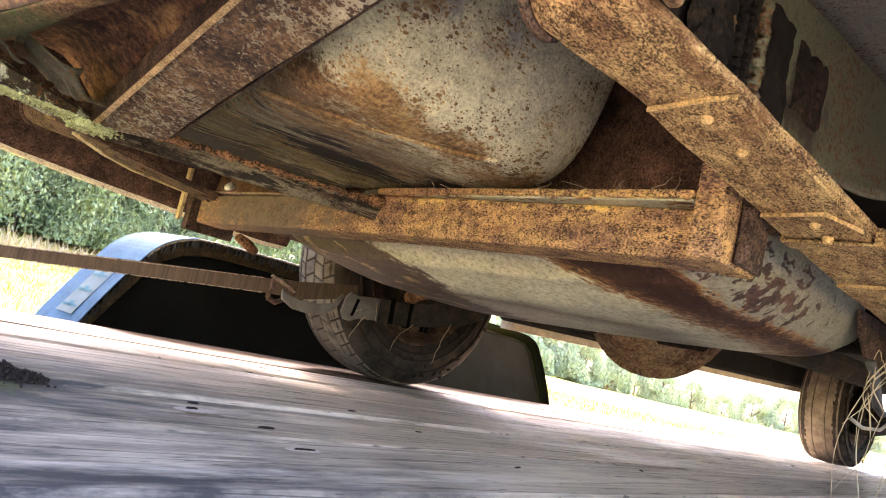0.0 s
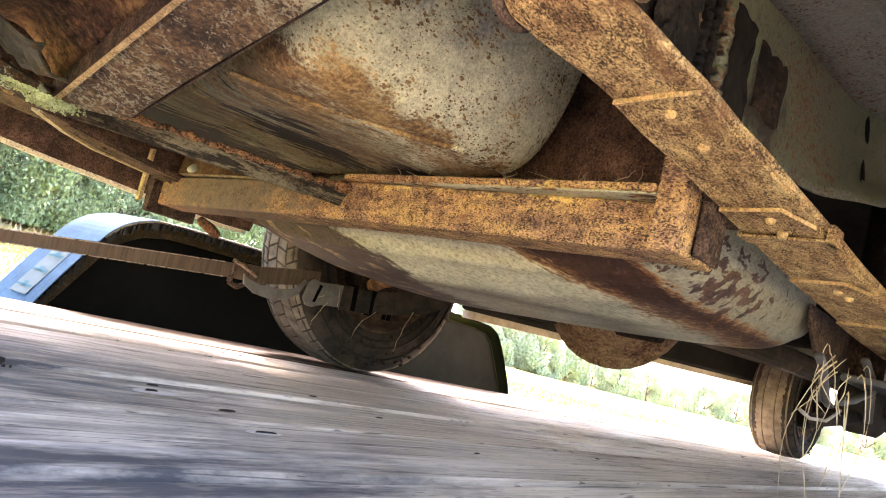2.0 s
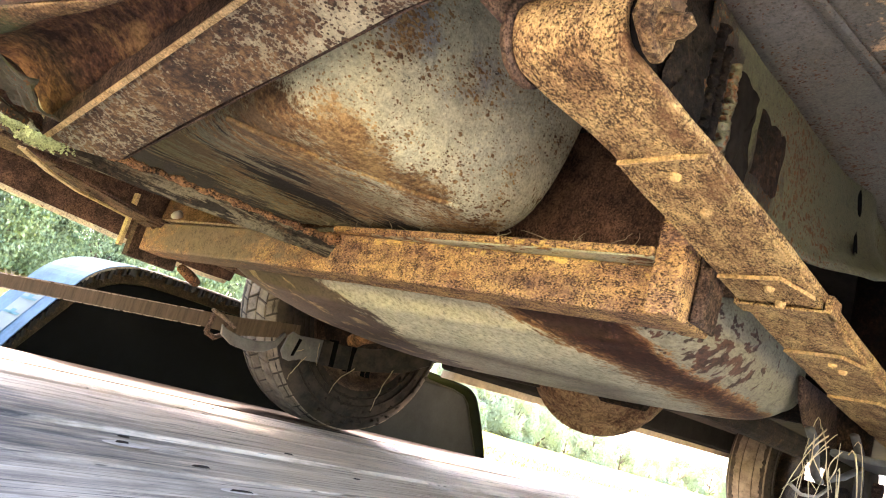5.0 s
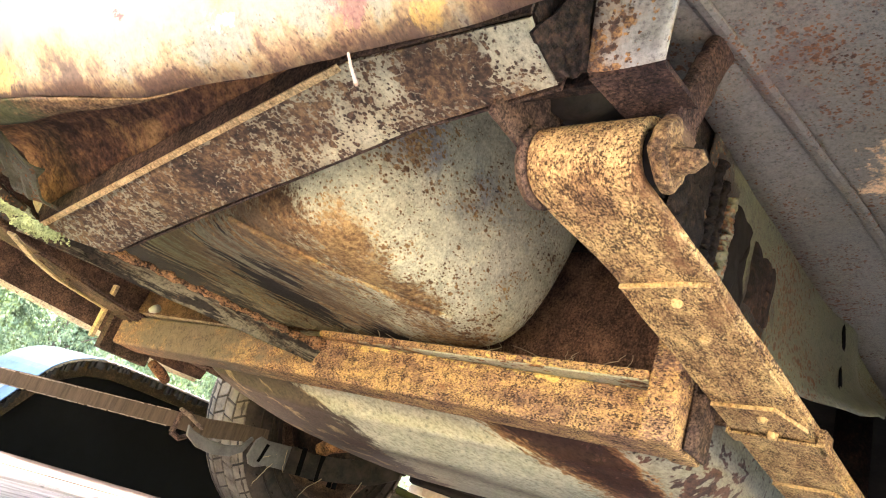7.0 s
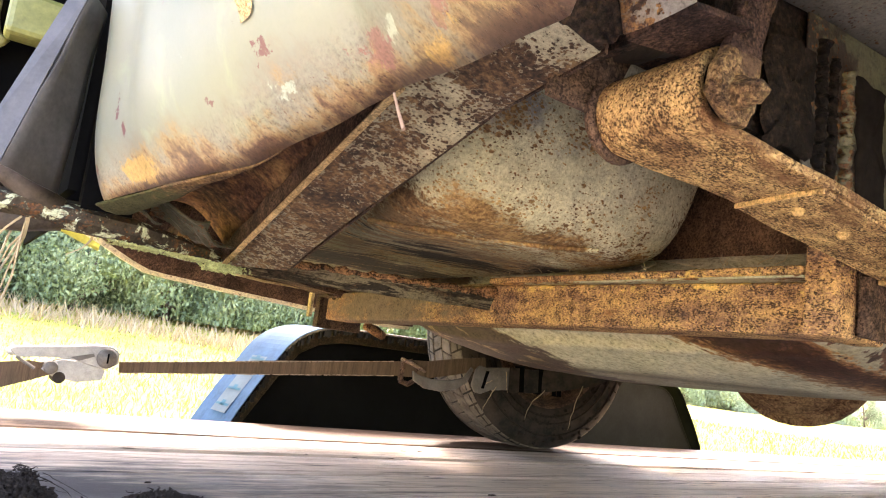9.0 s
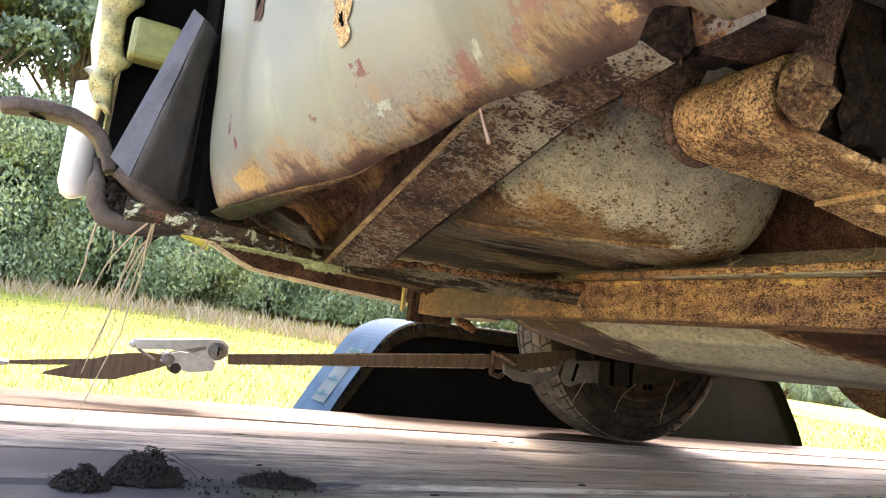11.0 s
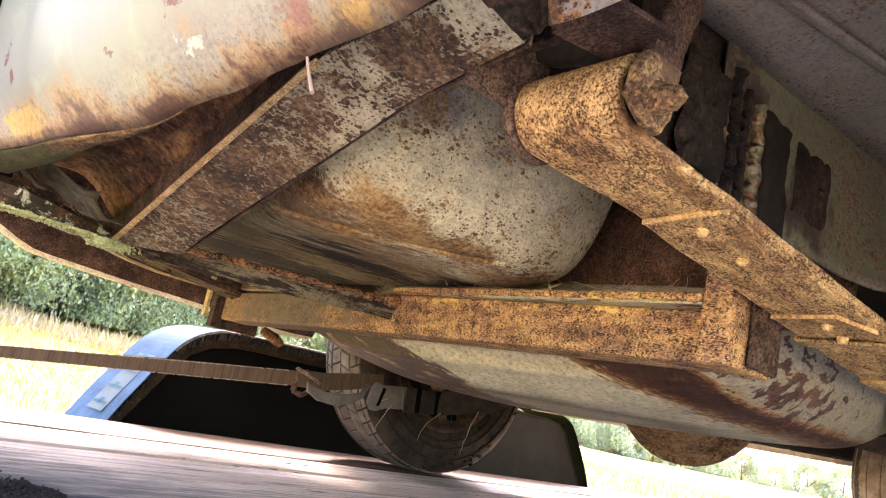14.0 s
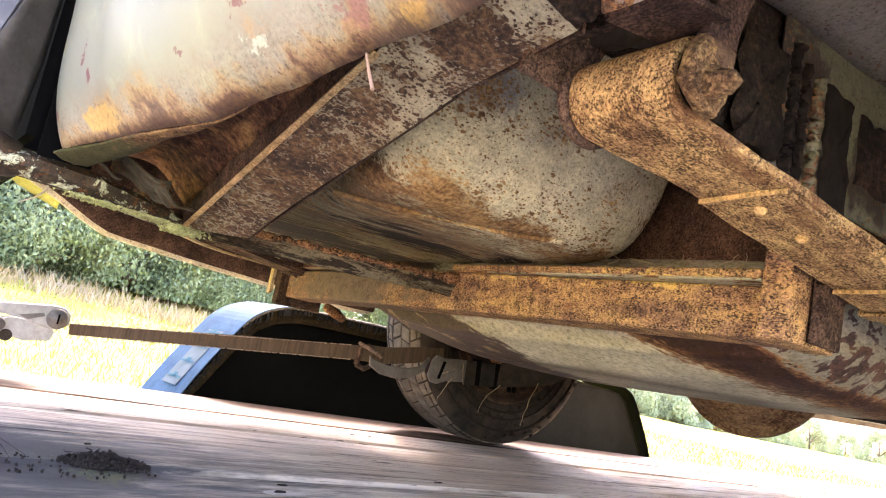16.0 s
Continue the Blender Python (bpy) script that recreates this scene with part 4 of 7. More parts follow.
V_Z = [(0.00, 0.262), (0.09, 0.262), (0.118, 0.285), (0.145, 0.290), (0.163, 0.2875), (0.176, 0.2885), (0.186, 0.295), (0.197, 0.302), (0.210, 0.307), (0.217, 0.308), (0.2225, 0.304), (0.2245, 0.295), (0.30, 0.3055), (0.39, 0.3185), (0.405, 0.3145), (0.462, 0.303), (0.543, 0.290), (0.676, 0.284), (0.775, 0.274)]


def valance_point(u, v):
    y = 0.775 - 0.775 * u
    xb, zb = curve_at(V_X, y), curve_at(V_Z, y)
    h = 0.36 * v
    w = min(1.0, max(0.35, 1.0 - (y - 0.50) * 2.4))
    out = 0.050 * w * (1 - math.exp(-h / 0.035)) + 0.03 * v * w
    turn = max(0.0, (y - 0.735) / 0.04)
    xb += 0.014 * turn * turn
    dent = wobble(y, h, 0, 0.09, 0.004)
    return (xb - out + dent, y, zb + h * (0.9 + 0.1 * v))


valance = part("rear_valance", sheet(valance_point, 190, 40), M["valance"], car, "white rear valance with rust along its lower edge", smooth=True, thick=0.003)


valance_edge = valance.data.attributes.new("edge", "FLOAT", "POINT")
for v in valance.data.vertices:
    valance_edge.data[v.index].value = v.co.z - curve_at(V_Z, v.co.y)


def valance_flange(u, v):
    x, y, z = valance_point(0.0, 0.05 + 0.95 * u)
    return (x + 0.022 * v, y + 0.006 * v, z)


# the lower edge rolls under towards the far corner
def roll_width(y):
    return curve_at([(0.50, 0.0), (0.52, 0.002), (0.60, 0.014), (0.70, 0.027), (0.785, 0.032)], y)


def valance_roll(u, v):
    y = 0.768 - 0.264 * u
    w = roll_width(y)
    return (curve_at(V_X, y) + w * v, y + 0.012 * v * (y > 0.7), curve_at(V_Z, y) - 0.001 - 0.006 * math.sin(2.2 * v) * min(1.0, w / 0.03) + 0.004 * v + wobble(y, v, 0, 0.03, 0.0012))


part("valance_roll", sheet(valance_roll, 40, 10), M["roll"], car, "rusted lower edge rolled under the valance", smooth=True, thick=0.002)
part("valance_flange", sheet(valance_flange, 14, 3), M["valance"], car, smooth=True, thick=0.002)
for u0, v0, ru, rv, seed in ((0.383, 0.235, 0.012, 0.045, 1), (0.174, 0.46, 0.022, 0.035, 2)):
    for grow, off, key, text in ((1.0, 0.0024, "edge" if seed == 1 else "brown", "raised rust round a hole"), (0.30, 0.0032, "void", "hole rusted through the valance")):
        bm = bmesh.new()
        ring = []
        for k in range(20):
            a = 2 * math.pi * k / 20
            q = grow * (1 + 0.9 * noise.noise(Vector((1.6 * math.cos(a), 1.6 * math.sin(a), seed + grow))))
            x, y, z = valance_point(u0 + ru * q * math.cos(a), v0 + rv * q * math.sin(a))
            ring.append(bm.verts.new((x - off, y - off * 0.5, z - 0.001)))
        x, y, z = valance_point(u0, v0)
        c = bm.verts.new((x - off - 0.001, y - off * 0.5, z - 0.001))
        for k in range(20):
            bm.faces.new((ring[k], ring[(k + 1) % 20], c))
        part("rust_hole", bm, M[key], car, text)
# black sheet added for the unlit hollow between bracket and valance
part("bracket_void", box(0.092, 0.10, 0.79, 0.90, 0.285, 0.62), M["void"], car, "near-black sheet painting the dark hollow beside the valance")
part("valance_bolt", lathe([(0.0, -0.004), (0.006, -0.004), (0.006, 0.003)], 6, pose(0.107, 0.742, 0.334, 0, -80, 0)), M["steel"], car)


# cross rib under the boot floor
def straight(stops, y):
    for (a, va), (b, vb) in zip(stops, stops[1:]):
        if y <= b or b == stops[-1][0]:
            return va + (vb - va) * (y - a) / (b - a)


def rib_left(y):
    return Vector((straight([(0.1, 0.262), (0.32, 0.244), (0.45, 0.2356), (0.85, 0.2659)], y), y, straight([(0.1, 0.378), (0.32, 0.361), (0.45, 0.347), (0.85, 0.2538)], y)))


def rib_right(y):
    return Vector((straight([(0.1, 0.30), (0.31, 0.281), (0.43, 0.2925), (0.80, 0.316)], y), y, straight([(0.1, 0.37), (0.31, 0.347), (0.43, 0.339), (0.80, 0.2524)], y)))


def rib_point(u, v):
    y = 0.872 - 0.552 * u - 0.075 * v * (1 - u) ** 5
    a, b = rib_left(y), rib_right(y)
    return a.lerp(b, v) + Vector((0, 0, 0.0015 * math.sin(9 * u + 5 * v)))


def rib_side(u, v):
    y = 0.797 - 0.477 * u
    return rib_right(y) + Vector((0.004 + 0.003 * v, 0, 0.0005 + 0.045 * v))


def rib_inside(u, v):
    y = 0.872 - 0.552 * u
    return rib_left(y) + Vector((-0.001 - 0.003 * v, 0, 0.0025 + 0.05 * v))


part("rib_flange", sheet(rib_side, 30, 3), M["brown"], car, "dark rusted flange of the rib", thick=0.002)
part("rib_flange", sheet(rib_inside, 30, 3), M["brown"], car, "dark rusted flange of the rib", thick=0.002)
part("cross_rib", sheet(rib_point, 30, 10), M["rib"], car, "grey painted rib freckled with rust", thick=0.003)


def rib_cap(u, v):
    a, b = rib_left(0.3195), rib_right(0.3195)
    return a.lerp(b, u) + Vector((0, 0, 0.003 + 0.05 * v))


part("rib_cap", sheet(rib_cap, 4, 2), M["dark"], car, "dark rusted end of the rib", thick=0.002)
bm = bmesh.new()
corner = [Vector(p) for p in ((0.279, 0.301, 0.350), (0.285, 0.262, 0.357), (0.272, 0.256, 0.410), (0.262, 0.299, 0.400))]
add_grid(bm, lambda u, v: corner[0].lerp(corner[1], u).lerp(corner[3].lerp(corner[2], u), v) + Vector((0.003 * math.sin(3.1 * u), 0, 0)), 6, 6)
part("rib_end", bm, M["plate"], car, "pale freckled bracket plate", smooth=True, thick=0.003)
bm = bmesh.new()
add_grid(bm, lambda u, v: corner[0].lerp(corner[1], u) + Vector((0.002 + 0.045 * v, 0, -0.001 + 0.006 * v)), 4, 2)
part("plate_lip", bm, M["maroon"], car, "brown rusted lip of the bracket plate", thick=0.004)
bm = bmesh.new()
side = [Vector(p) for p in ((0.246, 0.3185, 0.3525), (0.279, 0.3185, 0.347), (0.279, 0.3015, 0.350), (0.258, 0.300, 0.400))]
add_grid(bm, lambda u, v: side[0].lerp(side[1], u).lerp(side[3].lerp(side[2], u), v) + Vector((wobble(u, v, 0, 0.2, 0.004), 0, wobble(v, u, 3, 0.2, 0.003))), 6, 6)
part("plate_web", bm, M["dark"], car, "dark rusted web", thick=0.003)
part("rib_hanger", box(0.292, 0.299, 0.303, 0.60, 0.352, 0.46), M["dark"], car, "dark brown rusted hanger plate")


def rib_edge(u, v):
    y = 0.874 - 0.425 * u
    a = rib_left(y)
    return a + Vector((-0.005 * v, 0, -0.005 + 0.001 * v))


part("rib_edge", sheet(rib_edge, 20, 1), M["edge"], car, "thin orange rusted plate edge", thick=0.002)


# underside between valance and rib
def pan_point(u, v):
    y = 0.86 - 0.50 * u
    a = Vector((curve_at(V_X, min(y, 0.775)) + 0.002 + roll_width(min(y, 0.775)), y, curve_at(V_Z, min(y, 0.775)) + 0.004))
    b = rib_left(y) + Vector((-0.003, 0, 0.022))
    p = a.lerp(b, v)
    return p + Vector((0, 0, 0.034 * math.sin(math.pi * v) + wobble(p.x, p.y, 0, 0.05, 0.005)))


part("rear_pan", sheet(pan_point, 30, 12), M["pan"], car, "rusted brown rear pan", smooth=True, thick=0.002)


for k, (fx, fy, fz, turn, tilt) in enumerate(((0.150, 0.80, 0.285, 20, 24), (0.195, 0.795, 0.280, -12, -18), (0.228, 0.805, 0.268, 35, 10))):
    m = pose(fx, fy, fz, tilt, 8, turn)
    bm = bmesh.new()
    add_grid(bm, lambda u, v: m @ Vector((-0.028 + 0.056 * u, -0.018 + 0.036 * v, 0.005 * math.sin(5 * u + k) + wobble(u, v, k, 0.3, 0.004))), 8, 6)
    part("torn_flap", bm, M["mossflap"], car, "torn mossy sheet metal flap", thick=0.002)


# spare wheel well: a shallow tub with a rounded near side
def well_point(u, v):
    """A squared-off tub: concentric rings from its middle out to the rim."""
    a, b = 2 * u - 1, 2 * v - 1
    m = max(abs(a), abs(b), 1e-6)
    s = 1.06 * (1 - (1 - m) ** 1.9)
    k = s / (abs(a) ** 6 + abs(b) ** 6) ** (1 / 6) if m > 1e-5 else 0.0
    x = 0.493 + 0.181 * a * k
    y = 0.704 + (0.182 if b < 0 else 0.56) * b * k
    z = 0.2965 + 0.109 * s ** 10
    ridge = math.exp(-((y - 0.655) / 0.009) ** 2) * -0.003 * (s < 0.9)
    return (x, y, z + ridge + wobble(x, y, 0, 0.07, 0.002))


part("spare_wheel_well", sheet(well_point, 56, 56), M["well"], car, "grey-white spare wheel well freckled with rust", smooth=True, thick=0.002)

part("pressed_seam", tube([(0.335, 0.668, 0.2975), (0.363, 0.652, 0.2955), (0.43, 0.617, 0.2955), (0.495, 0.583, 0.2962), (0.535, 0.562, 0.300)], 0.0026, 6), M["well"], car, "raised seam across the wheel well")

# boot floor and drop panel behind the well
part("boot_floor", box(0.12, 0.74, 0.05, 1.57, 0.47, 0.474), M["dark"], car)


def drop_point(u, v):
    y = 0.31 + 1.16 * u
    return (0.705 + 0.02 * v, y, 0.285 + 0.20 * v + wobble(y, v, 0, 0.08, 0.002))


part("drop_panel", sheet(drop_point, 24, 8), M["drop"], car, "dark brown rusted panel", smooth=True, thick=0.003)

# transverse crossmember with its end post
def bar_between(near, far, y0, y1):
    """A bar along y; each end is (x0, x1, z0, z1)."""
    bm = bmesh.new()
    vs = [bm.verts.new((e[i], y, e[2 + k])) for e, y in ((near, y0), (far, y1)) for i in (0, 1) for k in (0, 1)]
    for f in ((0, 1, 3, 2), (4, 6, 7, 5), (0, 4, 5, 1), (2, 3, 7, 6), (0, 2, 6, 4), (1, 5, 7, 3)):
        bm.faces.new([vs[i] for i in f])
    return bm


rail = part("crossmember", bar_between((0.583, 0.635, 0.2297, 0.2726), (0.588, 0.64, 0.2315, 0.2794), 0.3655, 0.80), M["rail"], car, "rusty rolled steel crossmember", bevel=0.003)
part("web", bar_between((0.5615, 0.64, 0.2728, 0.2744), (0.5875, 0.66, 0.2796, 0.2812), 0.3655, 0.80), M["railpaint"], rail, "pale painted underside of the flange")
part("lip", bar_between((0.558, 0.65, 0.2746, 0.2818), (0.5855, 0.665, 0.2814, 0.2886), 0.3655, 0.80), M["rail"], rail, "thick rusted flange edge", bevel=0.002)
bm = bmesh.new()
add_box(bm, 0.588, 0.640, 0.8005, 1.325, 0.2310, 0.2792)
for v in bm.verts:
    v.co.x += (v.co.y - 0.8) * 0.05
part("far_arm", bm, M["rail"], rail, "dull tan rusted arm", bevel=0.003)
bm = bmesh.new()
add_box(bm, 0.561, 0.636, 0.3395, 0.3652, 0.2275, 0.335)
part("end_post", bm, M["rail"], rail, "rusty box-section post", bevel=0.003)
bm = bmesh.new()
add_box(bm, 0.588, 0.595, 0.327, 0.3392, 0.2305, 0.277)
add_box(bm, 0.588, 0.636, 0.3345, 0.3392, 0.2305, 0.320)
part("post_flange", bm, M["brown"], rail, "dark rusted side flange", bevel=0.002)
part("flange_strip", box(0.612, 0.655, 0.8005, 1.30, 0.2835, 0.2865), M["railgrey"], rail)
part("end_strip", box(0.634, 0.640, 1.443, 1.457, 0.238, 0.338), M["ochre"], rail, "thin ochre strap")
part("end_plate", box(0.60, 0.69, 1.326, 1.344, 0.215, 0.285), M["brown"], rail)
bm = bmesh.new()
add_tube(bm, [(0.637, 1.447, 0.291), (0.47, 1.275, 0.276), (0.38, 1.15, 0.268), (0.30, 1.02, 0.262)], 0.0065, 4, 0.35)
part("brace", bm, M["ochre"], rail, "thin ochre brace bar")
part("rubber_bung", tube([(0.765, 1.44, 0.236), (0.80, 1.46, 0.229), (0.825, 1.475, 0.222)], [0.009, 0.011, 0.009], 12), M["copper"], rail, "orange rusted bung", smooth=True)
# white lumps added at bright spots; the upper stands for sky through a gap
for bx, by, bz, br in ((0.675, 1.355, 0.315, 0.007), (0.72, 1.45, 0.238, 0.009), (0.745, 1.46, 0.240, 0.008)):
    part("white_clip", lathe([(0.0001, -0.012), (br * 0.7, -0.011), (br, -0.004), (br, 0.008), (0.0001, 0.010)], 10, pose(bx, by, bz, 70, 20, 0)), M["white"], rail, "small white lump added at a bright spot by the far arm", smooth=True)

# tow bar along the centre line, with its bent iron
tow = part("tow_bar", tube([(0.04, 0.83, 0.268), (0.16, 0.83, 0.262), (0.25, 0.872, 0.256), (0.28, 0.885, 0.258)], [0.021, 0.021, 0.017, 0.012], 8, 0.62), M["moss"], car, "mossy rusted tow bar")
bm = bmesh.new()
add_grid(bm, lambda u, v: (0.262 + 0.332 * u, 0.884 - 0.098 * u + 0.010 * v + wobble(u * 2, v, 0, 0.15, 0.0015), 0.2635 + 0.0025 * u - (0.0185 - 0.001 * u) * v), 40, 6)
part("tow_plate", bm, M["weather"], tow, "grey weathered angle iron of the tow bar", smooth=True, thick=0.004)
bm = bmesh.new()
add_grid(bm, lambda u, v: (0.262 + 0.332 * u, 0.884 - 0.098 * u + 0.055 * v, 0.2655 + 0.0025 * u + 0.002 * v), 20, 3)
part("tow_plate", bm, M["dark"], tow, "dark upper leg of the angle iron", thick=0.004)
rnd = random.Random(4)
ridge = [(0.33 + 0.266 * k / 40, 0.8625 - 0.0765 * k / 40 + rnd.uniform(-0.002, 0.002), 0.2655 + 0.003 * k / 40 + rnd.uniform(-0.0015, 0.0015)) for k in range(41)]
part("tow_ridge", tube(ridge, [rnd.uniform(0.003, 0.0058) + 0.004 * (k > 36) for k in range(41)], 7), M["copper"], tow, "crusted rusty angle edge")
iron = [(-0.085, 0.83, 0.343), (-0.070, 0.83, 0.347), (-0.047, 0.83, 0.3485), (-0.022, 0.83, 0.348), (-0.006, 0.83, 0.342), (0.007, 0.83, 0.331), (0.016, 0.83, 0.312), (0.020, 0.83, 0.300)]
bm = bmesh.new()
add_grid(bm, lambda u, v: Vector(iron[round(u * 7)]) + Vector((0, (v - 0.5) * (0.036 if u > 0.01 else 0.018), 0)), 7, 6)
part("tow_iron", bm, M["ironbar"], tow, "bent flat tow iron, worn smooth", smooth=True, thick=0.013, bevel=0.003)
part("iron_hole", lathe([(0.001, 0.0), (0.0075, 0.0), (0.008, 0.0006)], 16, pose(-0.052, 0.822, 0.3398, 180, 8, 0)), M["void"], tow)
leg = [(0.010, 0.83, 0.312), (0.010, 0.83, 0.290), (0.013, 0.83, 0.268), (0.022, 0.83, 0.256), (0.040, 0.83, 0.251), (0.065, 0.83, 0.254), (0.095, 0.83, 0.262)]
part("tow_loop", tube(leg, [0.008, 0.009, 0.0095, 0.010, 0.010, 0.011, 0.012], 10), M["ironbar"], tow, "dark rusted loop of the tow bar", smooth=True)
part("tow_loop", tube([(0.026, 0.82, 0.304), (0.044, 0.82, 0.294), (0.064, 0.82, 0.280), (0.09, 0.825, 0.268)], [0.008, 0.011, 0.013, 0.014], 10), M["ironbar"], tow, smooth=True)
bm = bmesh.new()
rnd = random.Random(6)
for k in range(240):
    c = Vector((rnd.uniform(0.018, 0.055), 0.832 + rnd.uniform(-0.004, 0.006), rnd.uniform(0.258, 0.296)))
    if c.z < 0.305 - 0.6 * (c.x - 0.016):
        e = rnd.uniform(0.0015, 0.004)
        add_tube(bm, [c, c + Vector((rnd.uniform(-1, 1), rnd.uniform(-1, 1), rnd.uniform(-1, 1))) * e * 1.8], e, 5)
part("packed_soil", bm, M["soil"], tow, "dark soil packed in the loop")

# bumper bracket: a folded grey channel
bm = bmesh.new()
low, high = [(0.016, 0.752, 0.302), (0.034, 0.742, 0.286), (0.083, 0.785, 0.278)], [(0.064, 0.752, 0.462), (0.074, 0.742, 0.452), (0.092, 0.775, 0.45)]
lo, hi = [bm.verts.new(p) for p in low[:2]], [bm.verts.new(p) for p in high[:2]]
bm.faces.new((lo[0], lo[1], hi[1], hi[0]))
bracket = part("bumper_bracket", bm, M["steelblue"], car, "smooth grey folded bumper bracket", thick=0.003)
bm = bmesh.new()
add_grid(bm, lambda u, v: Vector(low[1]).lerp(Vector(low[2]), u).lerp(Vector(high[1]).lerp(Vector(high[2]), u), v) + Vector((wobble(u, v, 0, 0.4, 0.003), 0, 0)), 6, 8)
part("side_plate", bm, M["bracket"], bracket, "dull dark grey side plate", smooth=True, thick=0.003)

# far half of the tail: cream panel, lamp box, white overrider
bm = bmesh.new()
add_grid(bm, lambda u, v: (0.000 + 0.012 * math.sin(3.1 * v) - 0.02 * v - 0.006 * u + 0.006 * math.sin(29 * v) * (1 - u) ** 3, 0.945 + 0.63 * u, 0.405 + 0.253 * v), 14, 24)
part("tail_panel", bm, M["cream"], car, "dented cream tail panel", smooth=True, thick=0.006)
bm = bmesh.new()
EDGE_L = [(0.385, 0.010), (0.398, -0.008), (0.418, -0.015), (0.44, -0.009), (0.479, -0.012), (0.52, -0.018), (0.60, -0.022)]
EDGE_R = [(0.385, 0.013), (0.429, 0.010), (0.440, 0.016), (0.448, 0.027), (0.456, 0.016), (0.478, 0.011), (0.505, 0.011), (0.526, 0.026), (0.60, 0.03)]


def tail_edge_point(u, v):
    z = 0.385 + 0.215 * v
    x = curve_at(EDGE_L, z) * (1 - u) + curve_at(EDGE_R, z) * u
    return (x, 0.945 - 0.006 * math.sin(3.1 * u) - 0.004 * math.sin(40 * v + 3 * u) + wobble(u, z, 0, 0.02, 0.004), z)


add_grid(bm, tail_edge_point, 6, 40)
part("tail_edge", bm, M["tailpaint"], car, "crumpled yellow-green panel edge", smooth=True, thick=0.003)
part("lamp_box", box(0.018, 0.072, 0.905, 0.94, 0.449, 0.497), M["lampgreen"], car, "pale green tail lamp box", bevel=0.006)
part("overrider", tube([(-0.006, 1.20, 0.314), (-0.008, 1.20, 0.320), (-0.009, 1.20, 0.335), (-0.010, 1.20, 0.48), (-0.009, 1.20, 0.50), (-0.006, 1.20, 0.51)], [0.010, 0.018, 0.023, 0.023, 0.018, 0.008], 14), M["white"], car, "white rounded overrider", smooth=True)


# quarter panels and body shell
def low_edge(x):
    z = curve_at([(0.0, 0.42), (0.10, 0.375), (0.18, 0.335), (0.34, 0.272), (0.55, 0.262), (0.86, 0.246), (0.98, 0.25), (2.0, 0.255), (3.6, 0.315), (3.8, 0.34), (4.8, 0.40)], x)
    for xc in (1.30, 4.02):
        d = abs(x - xc)
        if d < 0.36:
            z = max(z, 0.24 + math.sqrt(0.36 ** 2 - d * d) * 0.95)
    return z


ROOF = [(0.0, 0.62), (0.15, 0.80), (0.5, 0.86), (1.1, 0.88), (1.6, 1.27), (2.0, 1.36), (2.7, 1.33), (3.3, 0.93), (4.1, 0.86), (4.7, 0.78), (4.85, 0.55)]
HALF = [(0.0, 0.66), (0.2, 0.75), (0.6, 0.79), (4.1, 0.79), (4.7, 0.74), (4.85, 0.66)]
YC = 0.81


def shell_point(u, v):
    x = 0.02 + 4.8 * u
    top, half, low = curve_at(ROOF, x), curve_at(HALF, x), low_edge(x)
    belt = min(top - 0.02, 0.82)
    side = -1 if v < 0.5 else 1
    s = abs(v - 0.5) * 2
    if s > 0.5:
        k = (s - 0.5) / 0.5
        z = belt + (low - belt) * k
        y = half - 0.045 * k * k
        if side < 0 and x < 0.46:
            z = max(z, 0.36 + 0.36 * max(0.0, 0.46 - x))
    else:
        k = s / 0.5
        y = half * (k if top < 0.9 else min(1.0, k * 0.9 + 0.1 * k ** 4))
        z = top - (top - belt) * k ** 3
    return (x, YC + side * y, z)


body = part("body_shell", sheet(shell_point, 110, 40), M["shell"], car, "cream-white sedan body", smooth=True, thick=0.004)


def liner_point(u, v):
    x = 0.06 + 0.90 * u
    y = YC + curve_at(HALF, x) - 0.06 - 0.012
    z0 = low_edge(x) + 0.006
    return (x, y + 0.02 * v, z0 + (0.60 - z0) * v)


part("quarter_liner", sheet(liner_point, 30, 8), M["brown"], car, "rusted inside of the far quarter panel", smooth=True, thick=0.002)
bm = bmesh.new()
add_grid(bm, lambda u, v: (0.165 + 0.085 * u, 1.572 - 0.012 * v, low_edge(0.165 + 0.085 * u) - 0.004 + 0.012 * math.sin(3.0 * u) * (v - 0.4) + 0.03 * v), 8, 5)
part("panel_corner", bm, M["yellowgreen"], car, "yellow-green folded corner of the far panel", smooth=True, thick=0.003)
# black sheets added inside the tail: its darkness is painted, not cast
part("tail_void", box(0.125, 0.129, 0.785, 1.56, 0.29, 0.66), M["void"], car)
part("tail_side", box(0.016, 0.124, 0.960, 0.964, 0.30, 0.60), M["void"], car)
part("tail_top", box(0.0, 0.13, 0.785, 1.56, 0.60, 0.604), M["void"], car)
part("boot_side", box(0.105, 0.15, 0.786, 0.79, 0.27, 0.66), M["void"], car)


RAKE = 0.040


def floor_point(u, v):
    x = 0.735 + 3.96 * u
    y0 = 0.31 if x < 1.12 else 0.07
    y = y0 + (1.55 - y0) * v
    z = 0.37 + 0.05 * math.exp(-((y - YC) / 0.14) ** 2) - 0.035 * (abs(y - YC) > 0.62)
    z += RAKE * max(0.0, x - 1.72)
    if abs(x - 1.30) < 0.5:
        z += 0.14 * math.cos((x - 1.30) * math.pi)
    return (x, y, z)


part("floor_pan", sheet(floor_point, 60, 30), M["near_black"], car, "dark undersealed floor pan", smooth=True, thick=0.004)


